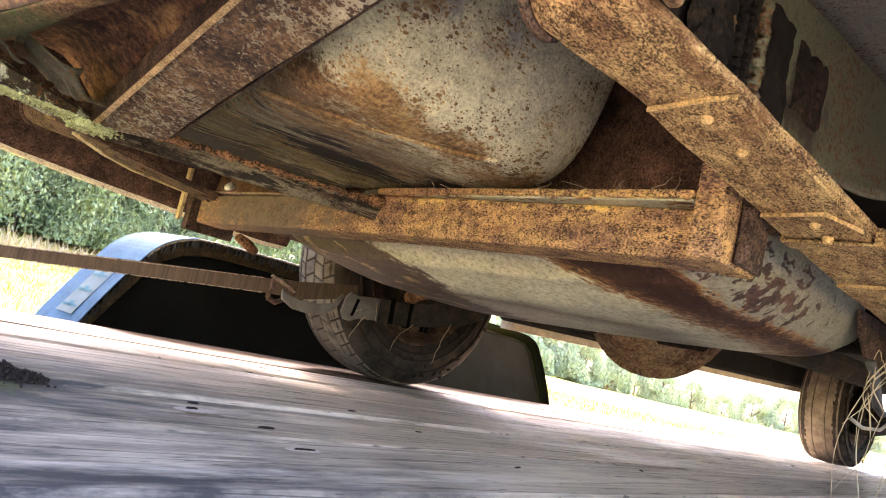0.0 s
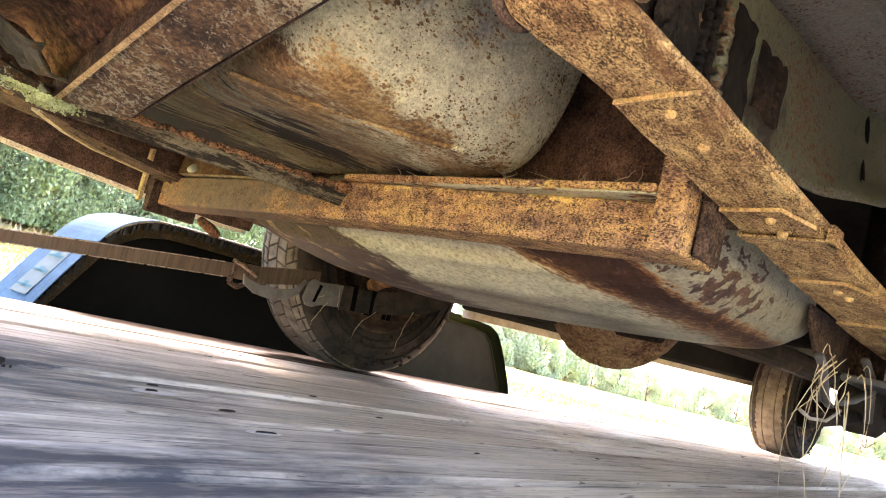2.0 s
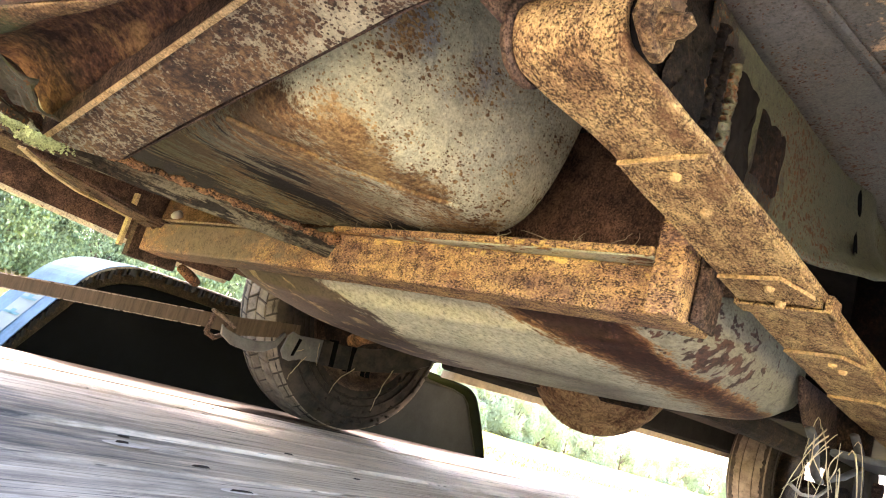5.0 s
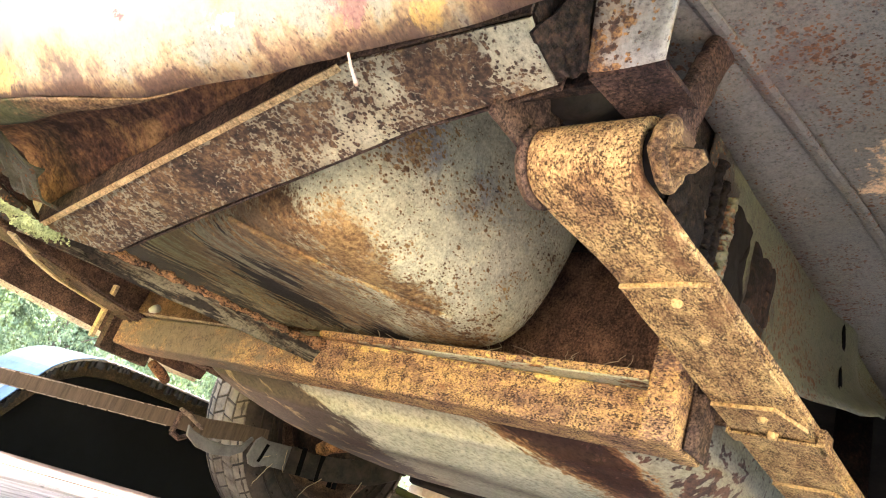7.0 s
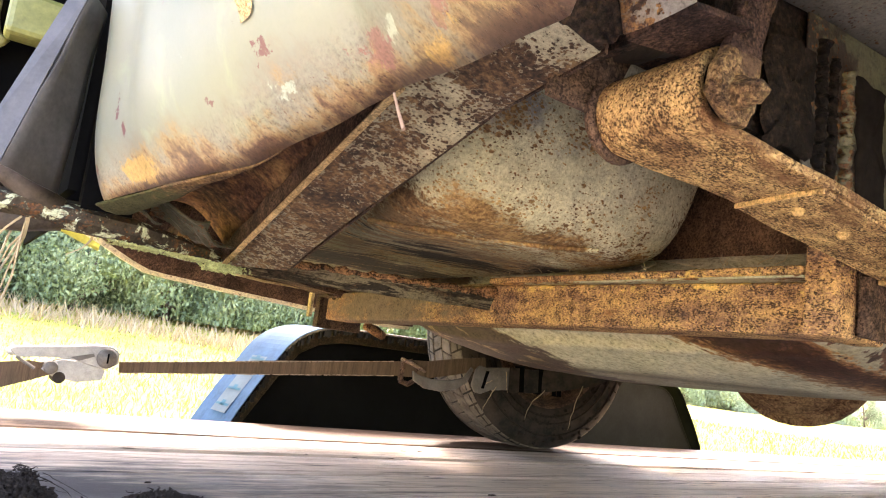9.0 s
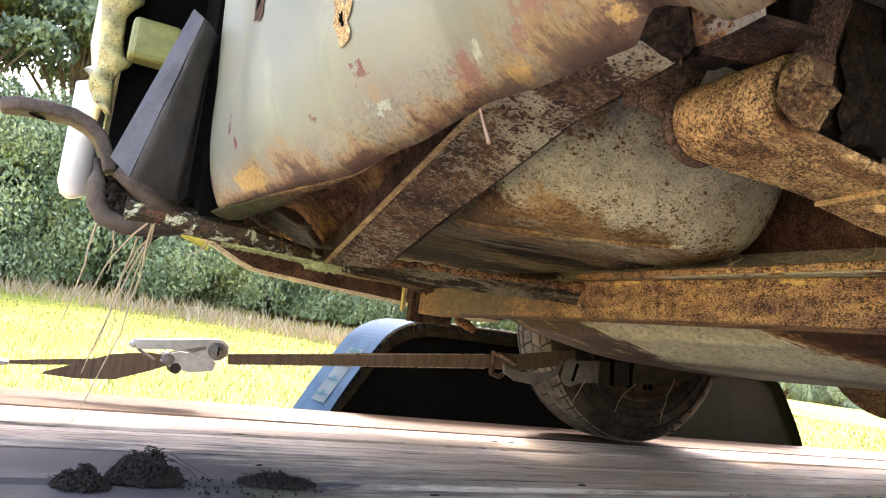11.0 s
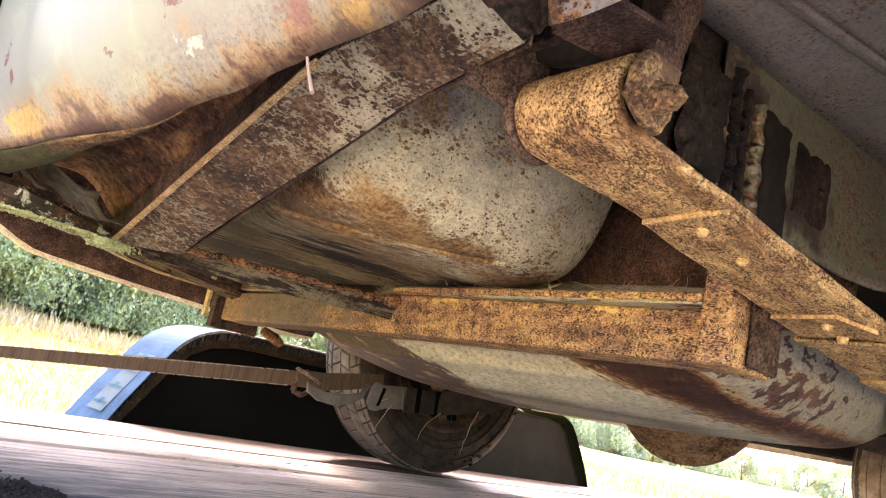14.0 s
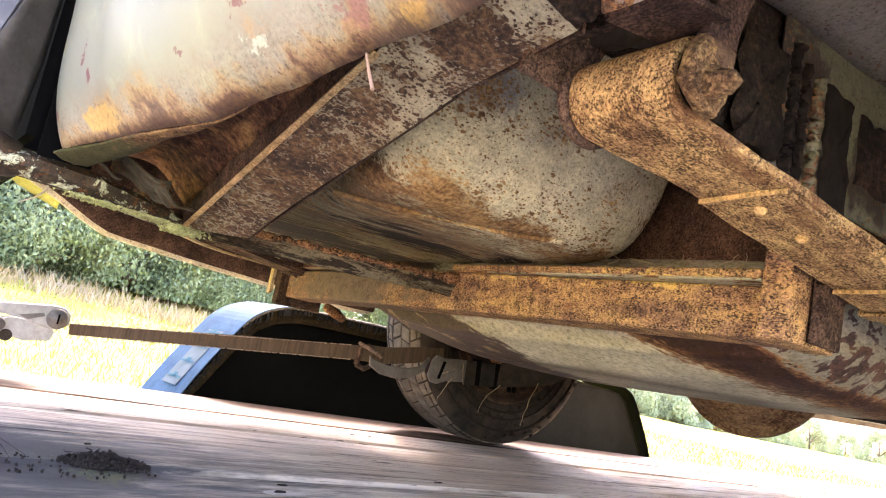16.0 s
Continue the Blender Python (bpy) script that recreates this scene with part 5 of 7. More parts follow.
def raked(x0, x1, y0, y1, z0, z1):
    """A long bar that rises towards the nose with the car's rake."""
    bm = bmesh.new()
    add_grid(bm, lambda u, v: (x0 + (x1 - x0) * u, *((y0, z0), (y1, z0), (y1, z1), (y0, z1), (y0, z0))[round(v * 4)]), 12, 4)
    bmesh.ops.remove_doubles(bm, verts=bm.verts, dist=1e-5)
    bmesh.ops.holes_fill(bm, edges=bm.edges)
    for v in bm.verts:
        v.co.z += RAKE * max(0.0, v.co.x - 1.72)
    return bm


part("sill_lip", raked(1.72, 4.35, 1.505, 1.556, 0.212, 0.2335), M["silltan"], car, "thin pale sill lip")
part("sill", raked(1.70, 4.37, 1.50, 1.555, 0.234, 0.40), M["sillpaint"], car, bevel=0.012)
part("sill", raked(1.70, 3.82, 0.065, 0.12, 0.232, 0.40), M["sillpaint"], car, bevel=0.012)


# inner guard beside the near spring
def guard_point(u, v):
    x = 0.448 + 0.632 * u
    z0 = curve_at([(0.50, 0.318), (0.70, 0.322), (0.80, 0.342), (0.861, 0.361), (1.03, 0.42), (1.10, 0.44)], x)
    z1 = max(z0 + 0.01, 0.437 + 0.04 * u)
    y = 0.303 - 0.035 * (1 - v) ** 4 * max(0.0, min(1.0, (x - 0.66) / 0.14)) - 0.012 * math.exp(-((x - 0.86) / 0.05) ** 2)
    return (x, y, z0 + (z1 - z0) * v)


part("inner_guard", sheet(guard_point, 30, 12), M["inner"], car, "dirty pale green inner guard with rust holes", smooth=True, thick=0.002)


def near_panel(u, v):
    x = 0.26 + 0.85 * u
    y = 0.304 - 0.29 * v
    return (x, y, 0.418 + 0.045 * u + 0.018 * math.sin(math.pi * v) + 0.012 * v + wobble(x, y, 0, 0.1, 0.004))


part("quarter_inner", sheet(near_panel, 24, 14), M["under"], car, "grey inner quarter panel", smooth=True, thick=0.003)
part("crease", tube([(0.31, 0.272, 0.4265), (0.39, 0.262, 0.4325), (0.59, 0.237, 0.4455), (1.0, 0.20, 0.4665)], 0.006, 8, 0.4), M["under"], car, "pressed crease in the quarter panel")
# coloured near black: the shadow behind the shackle is painted in
part("frame_side", box(0.36, 0.70, 0.309, 0.324, 0.335, 0.468), M["blackish"], car, "near-black frame side with its shade in the colour")
for hx, hz, hw, hh in ((0.791, 0.415, 0.010, 0.018), (0.802, 0.372, 0.009, 0.022)):
    bm = bmesh.new()
    add_lathe(bm, [(0.001, -0.001), (0.8, -0.001), (1.0, 0.0005)], 9, pose(hx, 0.2845, hz, 90, 0, 0) @ Matrix.Rotation(0.5, 4, "Z") @ Matrix.Diagonal((hw * 0.6, hh * 0.8, 1, 1)))
    for v in bm.verts:
        v.co += Vector((wobble(v.co.z, hx, 0, 0.01, 0.003), 0, wobble(v.co.x, hz, 1, 0.01, 0.003)))
    part("rust_hole", bm, M["void"], car, "ragged hole rusted through the guard")


def ragged_patch(name, x0, x1, z0, z1, y, material, label, seed, rough=0.004):
    """A thin patch with an uneven outline on the inner guard."""
    rim = [(x0 + (x1 - x0) * k / 8, z0) for k in range(8)] + [(x1, z0 + (z1 - z0) * k / 12) for k in range(12)] + [(x1 - (x1 - x0) * k / 8, z1) for k in range(8)] + [(x0, z1 - (z1 - z0) * k / 12) for k in range(12)]
    bm = bmesh.new()
    cx, cz = (x0 + x1) / 2, (z0 + z1) / 2
    rows = []
    for grow, dy in ((1.0, 0.003), (0.96, 0.0), (0.6, -0.0008), (0.25, 0.0)):
        rows.append([bm.verts.new((cx + (x - cx) * grow + wobble(x, z, seed, 0.012, rough), y + dy + wobble(x, seed, z, 0.012, 0.0012), cz + (z - cz) * grow + wobble(z, x, seed, 0.012, rough))) for x, z in rim])
    for p, q in zip(rows, rows[1:]):
        for k in range(len(p)):
            bm.faces.new((p[k], p[(k + 1) % len(p)], q[(k + 1) % len(p)], q[k]))
    bm.faces.new(rows[-1])
    return part(name, bm, material, car, label, smooth=True)


# the slot is a near-black patch; its inner darkness is only colour
ragged_patch("hanger_slot", 0.508, 0.543, 0.314, 0.402, 0.2985, M["near_black"], "near-black patch painting the dark of an open slot beside the hanger", 1, 0.005)
# flat patch: the recess's shade is painted on, not modelled
ragged_patch("guard_recess", 0.404, 0.455, 0.328, 0.404, 0.2995, M["blackish"], "near-black patch painting the shaded recess behind the shackle", 2, 0.007)
ragged_patch("guard_scale", 0.558, 0.618, 0.345, 0.400, 0.3008, M["dark"], "brown scaly rust on the inner guard", 3, 0.006)
for rx, r0, z0, z1, key, seed in ((0.462, 0.0050, 0.318, 0.412, "blackish", 1), (0.477, 0.0042, 0.306, 0.405, "blackish", 2), (0.494, 0.0060, 0.304, 0.400, "guardcrust", 3)):
    rnd = random.Random(seed)
    pts = [(rx + wobble(k, rx * 40, 0, 5.0, 0.004), 0.3005 + rnd.uniform(-0.0006, 0.0006), z0 + (z1 - z0) * k / 60) for k in range(61)]
    part("guard_ridge", tube(pts, [r0 * (0.85 + 0.5 * noise.noise(Vector((k * 0.31, seed, 0)))) + rnd.uniform(-0.0004, 0.0004) for k in range(61)], 10), M[key], car, "crusted upright ridge on the inner guard", smooth=True)
part("bump_stop", lathe([(0.0, 0), (0.03, 0), (0.034, 0.02), (0.028, 0.04), (0.036, 0.07), (0.036, 0.13)], 16, pose(0.318, 0.345, 0.392, 0, 60, 20)), M["rubber"], car, "black rubber bump stop", smooth=True)


# ---------------------------------------------------------------- leaf springs
SPRING_Z = [(0.33, 0.3093), (0.43, 0.2992), (0.49, 0.2905), (0.59, 0.2776), (0.765, 0.2602), (1.05, 0.252), (1.30, 0.249), (1.62, 0.265), (1.95, 0.31)]
SPRING_Y = [(0.33, 0.0075), (0.43, -0.005), (0.59, -0.018), (0.765, -0.026), (1.10, -0.020), (1.95, -0.01)]
HALF_W = 0.0340


def add_leaf(bm, yc, x0, x1, drop, slant=0.006, clip=0.0, thick=0.0030, n=26):
    """One lower leaf: its end is cut a little askew, and the near corner may be clipped."""
    cols = ((x0, 1.0), (x0 - slant, -0.50), (x0 - slant + clip, -0.91))

    def layer(up):
        rows = []
        for i in range(n + 1):
            row = []
            for xs, side in cols:
                x = xs + (x1 - xs) * (i / n) ** 1.4
                row.append(bm.verts.new((x, yc + curve_at(SPRING_Y, x) + HALF_W * side, curve_at(SPRING_Z, x) - drop + up)))
            rows.append(row)
        return rows

    low, top = layer(0.0), layer(thick)
    for i in range(n):
        for j in range(2):
            bm.faces.new((low[i][j], low[i][j + 1], low[i + 1][j + 1], low[i + 1][j]))
            bm.faces.new((top[i][j], top[i + 1][j], top[i + 1][j + 1], top[i][j + 1]))
        for j in (0, 2):
            bm.faces.new((low[i][j], low[i + 1][j], top[i + 1][j], top[i][j]) if j == 0 else (low[i][j], top[i][j], top[i + 1][j], low[i + 1][j]))
    for j in range(2):
        bm.faces.new((low[0][j], top[0][j], top[0][j + 1], low[0][j + 1]))
        bm.faces.new((low[n][j], low[n][j + 1], top[n][j + 1], top[n][j]))


def add_leaf_end(bm, yc, x0, drop, slant=0.006, clip=0.0, thick=0.0030):
    """Bright rust on the cut end of a leaf, standing a hair proud."""
    line = [(x0, 1.0), (x0 - slant, -0.50), (x0 - slant + clip, -0.91)]
    rows = []
    for x, side in line:
        y, z = yc + curve_at(SPRING_Y, x) + HALF_W * side, curve_at(SPRING_Z, x) - drop
        rows.append([bm.verts.new((x + dx, y, z + dz)) for dx, dz in ((-0.0006, thick - 0.0004), (-0.0007, -0.0003), (0.0008, -0.0005), (0.0008, thick - 0.0004))])
    for a, b in zip(rows, rows[1:]):
        for k in range(4):
            bm.faces.new((a[k], b[k], b[(k + 1) % 4], a[(k + 1) % 4]))
    bm.faces.new(rows[0][::-1])
    bm.faces.new(rows[-1])


EYE_X, EYE_Z, EYE_R = 0.3385, 0.3328, 0.0205


def main_leaf_line():
    """Middle line of the top leaf: rolled round the eye, then along the spring."""
    pts = []
    for k in range(22):
        a = radians(12 + (262 - 12) * k / 21)
        pts.append((EYE_X + EYE_R * math.cos(a), EYE_Z + EYE_R * math.sin(a)))
    for k in range(1, 41):
        x = 0.345 + (1.95 - 0.345) * (k / 40) ** 1.3
        pts.append((x, curve_at(SPRING_Z, x) + 0.0032))
    return pts


def make_spring(yc, near=True):
    rust, end = (M["spring"], M["bright"]) if near else (M["brown"], M["brown"])
    line = main_leaf_line()
    n = len(line) - 1
    bm = bmesh.new()

    def main_leaf(u, v):
        x, z = line[round(u * n)]
        skew = max(0.0, min(1.0, (0.40 - x) / 0.04)) * (0.5 - v)
        return (x + 0.006 * skew, yc + curve_at(SPRING_Y, x) + HALF_W * (2 * v - 1), z + 0.0055 * skew)

    add_grid(bm, main_leaf, n, 8)
    spring = part("leaf_spring", bm, rust, car, "leaf spring coated in flaky orange rust", smooth=True, thick=0.0064, bevel=0.0012)
    for x0, x1, d, clip in ((0.4335, 1.85, 0.0030, 0.0), (0.5955, 1.72, 0.0060, 0.036), (0.757, 1.6, 0.0090, 0.034), (0.93, 1.5, 0.0120, 0.03)):
        bm = bmesh.new()
        add_leaf(bm, yc, x0, x1, d, 0.0068, clip)
        part("leaf", bm, rust, spring, bevel=0.0006)
        bm = bmesh.new()
        add_leaf_end(bm, yc, x0, d, 0.0068, clip)
        part("leaf_end", bm, end, spring, "pale rust on the cut end of a leaf")
    ye = yc + 0.008
    part("bush", lathe([(0.0001, 0.0445), (0.0150, 0.0445), (0.0164, 0.043), (0.0168, -0.036), (0.0001, -0.036)], 24, pose(EYE_X + 0.003, ye, EYE_Z + 0.002, 90)), M["near_black"], spring, "black rubber bush", smooth=True)
    # shackle: crusted near arm with a swollen end, thin far plate
    ring = [(0.312, 0.3235), (0.318, 0.315), (0.328, 0.3090), (0.338, 0.309), (0.345, 0.318), (0.347, 0.334), (0.349, 0.350), (0.322, 0.350), (0.314, 0.338)]
    link = [(0.349, 0.348), (0.360, 0.388), (0.376, 0.428), (0.390, 0.455), (0.360, 0.455), (0.344, 0.412), (0.330, 0.374), (0.323, 0.348)]
    for name, outline, key, text in (("shackle_plate", ring, "crust", "shackle plate swollen with crusted rust"), ("shackle_link", link, "maroon", "dark rusted upper link of the shackle")):
        fine = []
        for (x0, z0), (x1, z1) in zip(outline, outline[1:] + outline[:1]):
            steps = max(1, round(math.hypot(x1 - x0, z1 - z0) / 0.003))
            fine += [(x0 + (x1 - x0) * k / steps, z0 + (z1 - z0) * k / steps) for k in range(steps)]
        bm = bmesh.new()
        layers = []
        for k, (y, inset) in enumerate(((0.2655, 0.0030), (0.2662, 0.0012), (0.268, 0.0002), (0.270, 0.0), (0.2725, 0.0), (0.2745, 0.0012))):
            row = []
            for j, (x, z) in enumerate(fine):
                (xa, za), (xb, zb) = fine[j - 1], fine[(j + 1) % len(fine)]
                d = math.hypot(xb - xa, zb - za)
                x, z = x - (zb - za) / d * inset, z + (xb - xa) / d * inset
                row.append(bm.verts.new((x + wobble(x, z, y, 0.009, 0.0016), yc - 0.31 + y + wobble(z, x, k, 0.010, 0.0012) + 0.002 * (name == "shackle_link"), z + wobble(z, y, x, 0.009, 0.0016))))
            layers.append(row)
        for p, q in zip(layers, layers[1:]):
            for k in range(len(p)):
                bm.faces.new((p[k], p[(k + 1) % len(p)], q[(k + 1) % len(p)], q[k]))
        cap = layers[0]
        mid = bm.verts.new(sum((v.co for v in cap), Vector()) / len(cap) + Vector((0, -0.0012, 0)))
        for k in range(len(cap)):
            bm.faces.new((cap[(k + 1) % len(cap)], cap[k], mid))
        bm.faces.new(layers[-1])
        part(name, bm, M[key], spring, text)
    bm = bmesh.new()
    m = pose(0.330, yc - 0.0435, 0.3245, 90) @ Matrix.Rotation(0.35, 4, "Z")
    add_lathe(bm, [(0.0001, 0.0195), (0.0030, 0.0190), (0.0052, 0.0165), (0.0068, 0.0125), (0.0080, 0.008), (0.0092, 0.004), (0.0098, -0.001)], 16, m)
    for v in bm.verts:
        v.co += Vector((wobble(v.co.x, v.co.y, v.co.z, 0.008, 0.0030), wobble(v.co.y, v.co.z, v.co.x, 0.008, 0.0026), wobble(v.co.z, v.co.x, v.co.y, 0.008, 0.0030)))
        v.co.x -= 0.20 * (yc - 0.0435 - v.co.y)
        v.co.z -= 0.12 * (yc - 0.0435 - v.co.y)
    part("shackle_nut", bm, M["crust"], spring, "rusted nut on the shackle bolt", smooth=True)
    bm = bmesh.new()
    add_lathe(bm, [(0.0001, 0.0), (0.0235, 0.0), (0.0252, 0.001), (0.0252, 0.0028), (0.0001, 0.0035)], 26, pose(EYE_X - 0.0035, ye + 0.0352, EYE_Z - 0.0035, -90))
    for v in bm.verts:
        v.co += Vector((wobble(v.co.x, v.co.z, 0, 0.01, 0.002), 0, wobble(v.co.z, v.co.x, 5, 0.01, 0.002)))
    add_grid(bm, lambda u, v: ((0.279 + 0.045 * u) * (1 - v) + (0.285 + 0.075 * u) * v, ye + 0.0405, 0.331 - 0.002 * u + 0.075 * v), 6, 6)
    part("far_shackle", bm, M["brown"], spring, "thin far shackle plate and bracket", thick=0.003)
    for x, y in ((0.4475, 0.3025), (0.4925, 0.2985), (0.609, 0.289), (0.6345, 0.2875), (0.778, 0.2805), (0.802, 0.277)):
        d = 0.0030 * (1 + (x > 0.58) + (x > 0.75)) + 0.0025 * (x == 0.6345)
        part("rivet", lathe([(0.0001, -0.0046), (0.0018, -0.0044), (0.0031, -0.0036), (0.0040, -0.0016), (0.0042, 0.0015)], 14, pose(x, y + yc - 0.31, curve_at(SPRING_Z, x) - d + 0.0004, 6, -5, 0)), end, spring, smooth=True)
    # clip bands that wrap the leaves
    for x, n in ((0.652, 2),):
        z = curve_at(SPRING_Z, x)
        yb = yc + curve_at(SPRING_Y, x)
        bm = bmesh.new()
        zb = z - 0.0030 * n
        add_box(bm, x - 0.0125, x + 0.0125, yb - HALF_W - 0.003, yb + HALF_W + 0.003, zb - 0.003, zb - 0.0005)
        for s, t in ((-1, 0.0028), (1, 0.0015)):
            y = yb + s * (HALF_W + 0.002)
            add_box(bm, x - 0.0125, x + 0.0125, y - t, y + t, zb - 0.003, z + 0.006)
        part("clip", bm, rust, spring, "bent spring clip", bevel=0.001)
    return spring


make_spring(0.31)
make_spring(1.31, False)

# ---------------------------------------------------------------- fuel tank
def tank_section(s, t):
    """s along y, t round the section."""
    y0, y1 = 0.356, 1.27
    y = y0 + (y1 - y0) * s
    far = min(1.0, (y1 - y) / 0.42)
    kz = max(0.0, 1 - (1 - min(1.0, (y - y0) / 0.085)) ** 2.6) ** (1 / 2.6)
    kx = max(0.0, 1 - (1 - min(1.0, (y - y0) / 0.070)) ** 2.4) ** (1 / 2.4)
    kf = math.sqrt(max(0.0, 1 - (1 - far) ** 2))
    a = 2 * math.pi * t
    e = 2 / 2.9
    c, d = math.copysign(abs(math.cos(a)) ** e, math.cos(a)), math.copysign(abs(math.sin(a)) ** e, math.sin(a))
    hx, hz = 0.185 * (0.86 + 0.14 * kf) * (0.30 + 0.70 * kx) * max(kx, 0.02) ** 0.2, 0.088 * (1 - 0.21 * math.exp(-(y - y0) / 0.15)) * max(0.01, (0.25 + 0.75 * kz) * kz ** 0.3 * kf)
    zc = 0.275 - 0.006 * s + 0.010 * (1 - kz)
    lip = 0.0045 * math.exp(-((d + 0.60) / 0.055) ** 2) * min(1.0, kx * kf * 1.2)
    return (0.875 + (hx + lip) * c, y - lip * (1 - kx) * 2, zc + 0.03 * (1 - kf) + hz * d - lip * 0.8 + wobble(c, y, d, 0.3, 0.003))


bm = bmesh.new()
rows = add_grid(bm, lambda u, v: tank_section(v ** 2.4, u), 96, 90, closed_u=True)
bm.faces.new([r[0] for r in rows])
bm.faces.new([r[-1] for r in rows][::-1])
part("fuel_tank", bm, M["tank"], car, "cream fuel tank stained with rust", smooth=True)
# ---------------------------------------------------------------- axle, wheels
AX = Vector((1.30, 0, 0.287))
axle = part("rear_axle", tube([(1.30, 0.20, 0.287), (1.30, 0.60, 0.287), (1.30, 1.02, 0.287), (1.30, 1.44, 0.287)], [0.036, 0.04, 0.04, 0.036], 16), M["dark"], car, "dark rusty rear axle tube", smooth=True)
prof = [(0.0, -0.15), (0.05, -0.14), (0.105, -0.10), (0.132, -0.05), (0.138, -0.012), (0.150, -0.010), (0.150, 0.010), (0.138, 0.012), (0.125, 0.06), (0.08, 0.12), (0.05, 0.20)]
part("differential", lathe(prof, 36, pose(1.28, 0.80, 0.298, 0, 90, 0)), M["diff"], axle, "round rusty differential housing", smooth=True)
part("prop_shaft", tube([(1.48, 0.80, 0.298), (3.2, 0.80, 0.33)], 0.035, 14), M["dark"], axle)
bm = bmesh.new()
bm.faces.new([bm.verts.new((x, 0.352 + 0.02 * (x - 0.94), z)) for x, z in ((0.932, 0.262), (0.944, 0.236), (0.985, 0.210), (1.138, 0.205), (1.10, 0.262))])
part("spring_seat", bm, M["brown"], axle, "brown rusted spring bracket plate", thick=0.006, bevel=0.002)
for pts, r in (([(0.922, 0.330, 0.204), (0.940, 0.330, 0.196), (0.972, 0.330, 0.160), (0.992, 0.330, 0.155)], 0.0055), ([(0.985, 0.318, 0.160), (1.03, 0.316, 0.168), (1.10, 0.316, 0.186), (1.128, 0.318, 0.196)], 0.0050), ([(1.06, 0.318, 0.222), (1.09, 0.316, 0.205), (1.105, 0.316, 0.180), (1.12, 0.318, 0.150)], 0.0055)):
    part("u_bolt", tube(pts, r, 10, 0.7), M["bracket"], axle, "dull grey clamp bar", smooth=True)
part("clamp_plate", box(1.035, 1.16, 0.262, 0.336, 0.190, 0.199), M["bracket"], axle, "dark clamp plate under the spring", bevel=0.003)
part("damper", tube([(1.165, 0.345, 0.172), (1.19, 0.35, 0.30), (1.22, 0.36, 0.50)], [0.025, 0.028, 0.024], 14), M["dark"], axle, smooth=True)
part("damper_eye", lathe([(0.009, -0.024), (0.030, -0.024), (0.036, -0.018), (0.036, 0.018), (0.030, 0.024), (0.009, 0.024)], 22, pose(1.165, 0.335, 0.170, 90)), M["rubber"], axle, "round black rubber bush", smooth=True)
part("damper_bolt", tube([(1.165, 0.30, 0.170), (1.165, 0.37, 0.170)], 0.010, 8), M["maroon"], axle)
part("lower_rod", tube([(1.00, 0.345, 0.136), (1.08, 0.34, 0.146), (1.16, 0.335, 0.158)], 0.009, 8), M["dark"], axle, "dark rusty rod below the bush", smooth=True)
part("hose", tube([(0.89, 0.33, 0.140), (0.93, 0.33, 0.134), (0.99, 0.33, 0.137), (1.04, 0.33, 0.154)], 0.0020, 8), M["fray"], axle, "pale dusty hose", smooth=True)


part("panhard_rod", tube([(1.20, 0.66, 0.228), (1.20, 0.95, 0.226), (1.205, 1.34, 0.252)], 0.023, 12), M["dark"], axle, "dark rusty cross rod", smooth=True)
part("brake_hose", tube([(1.17, 1.27, 0.232), (1.17, 1.33, 0.222), (1.172, 1.36, 0.206)], [0.012, 0.017, 0.016], 12), M["copper"], axle, "orange rusted stub", smooth=True)


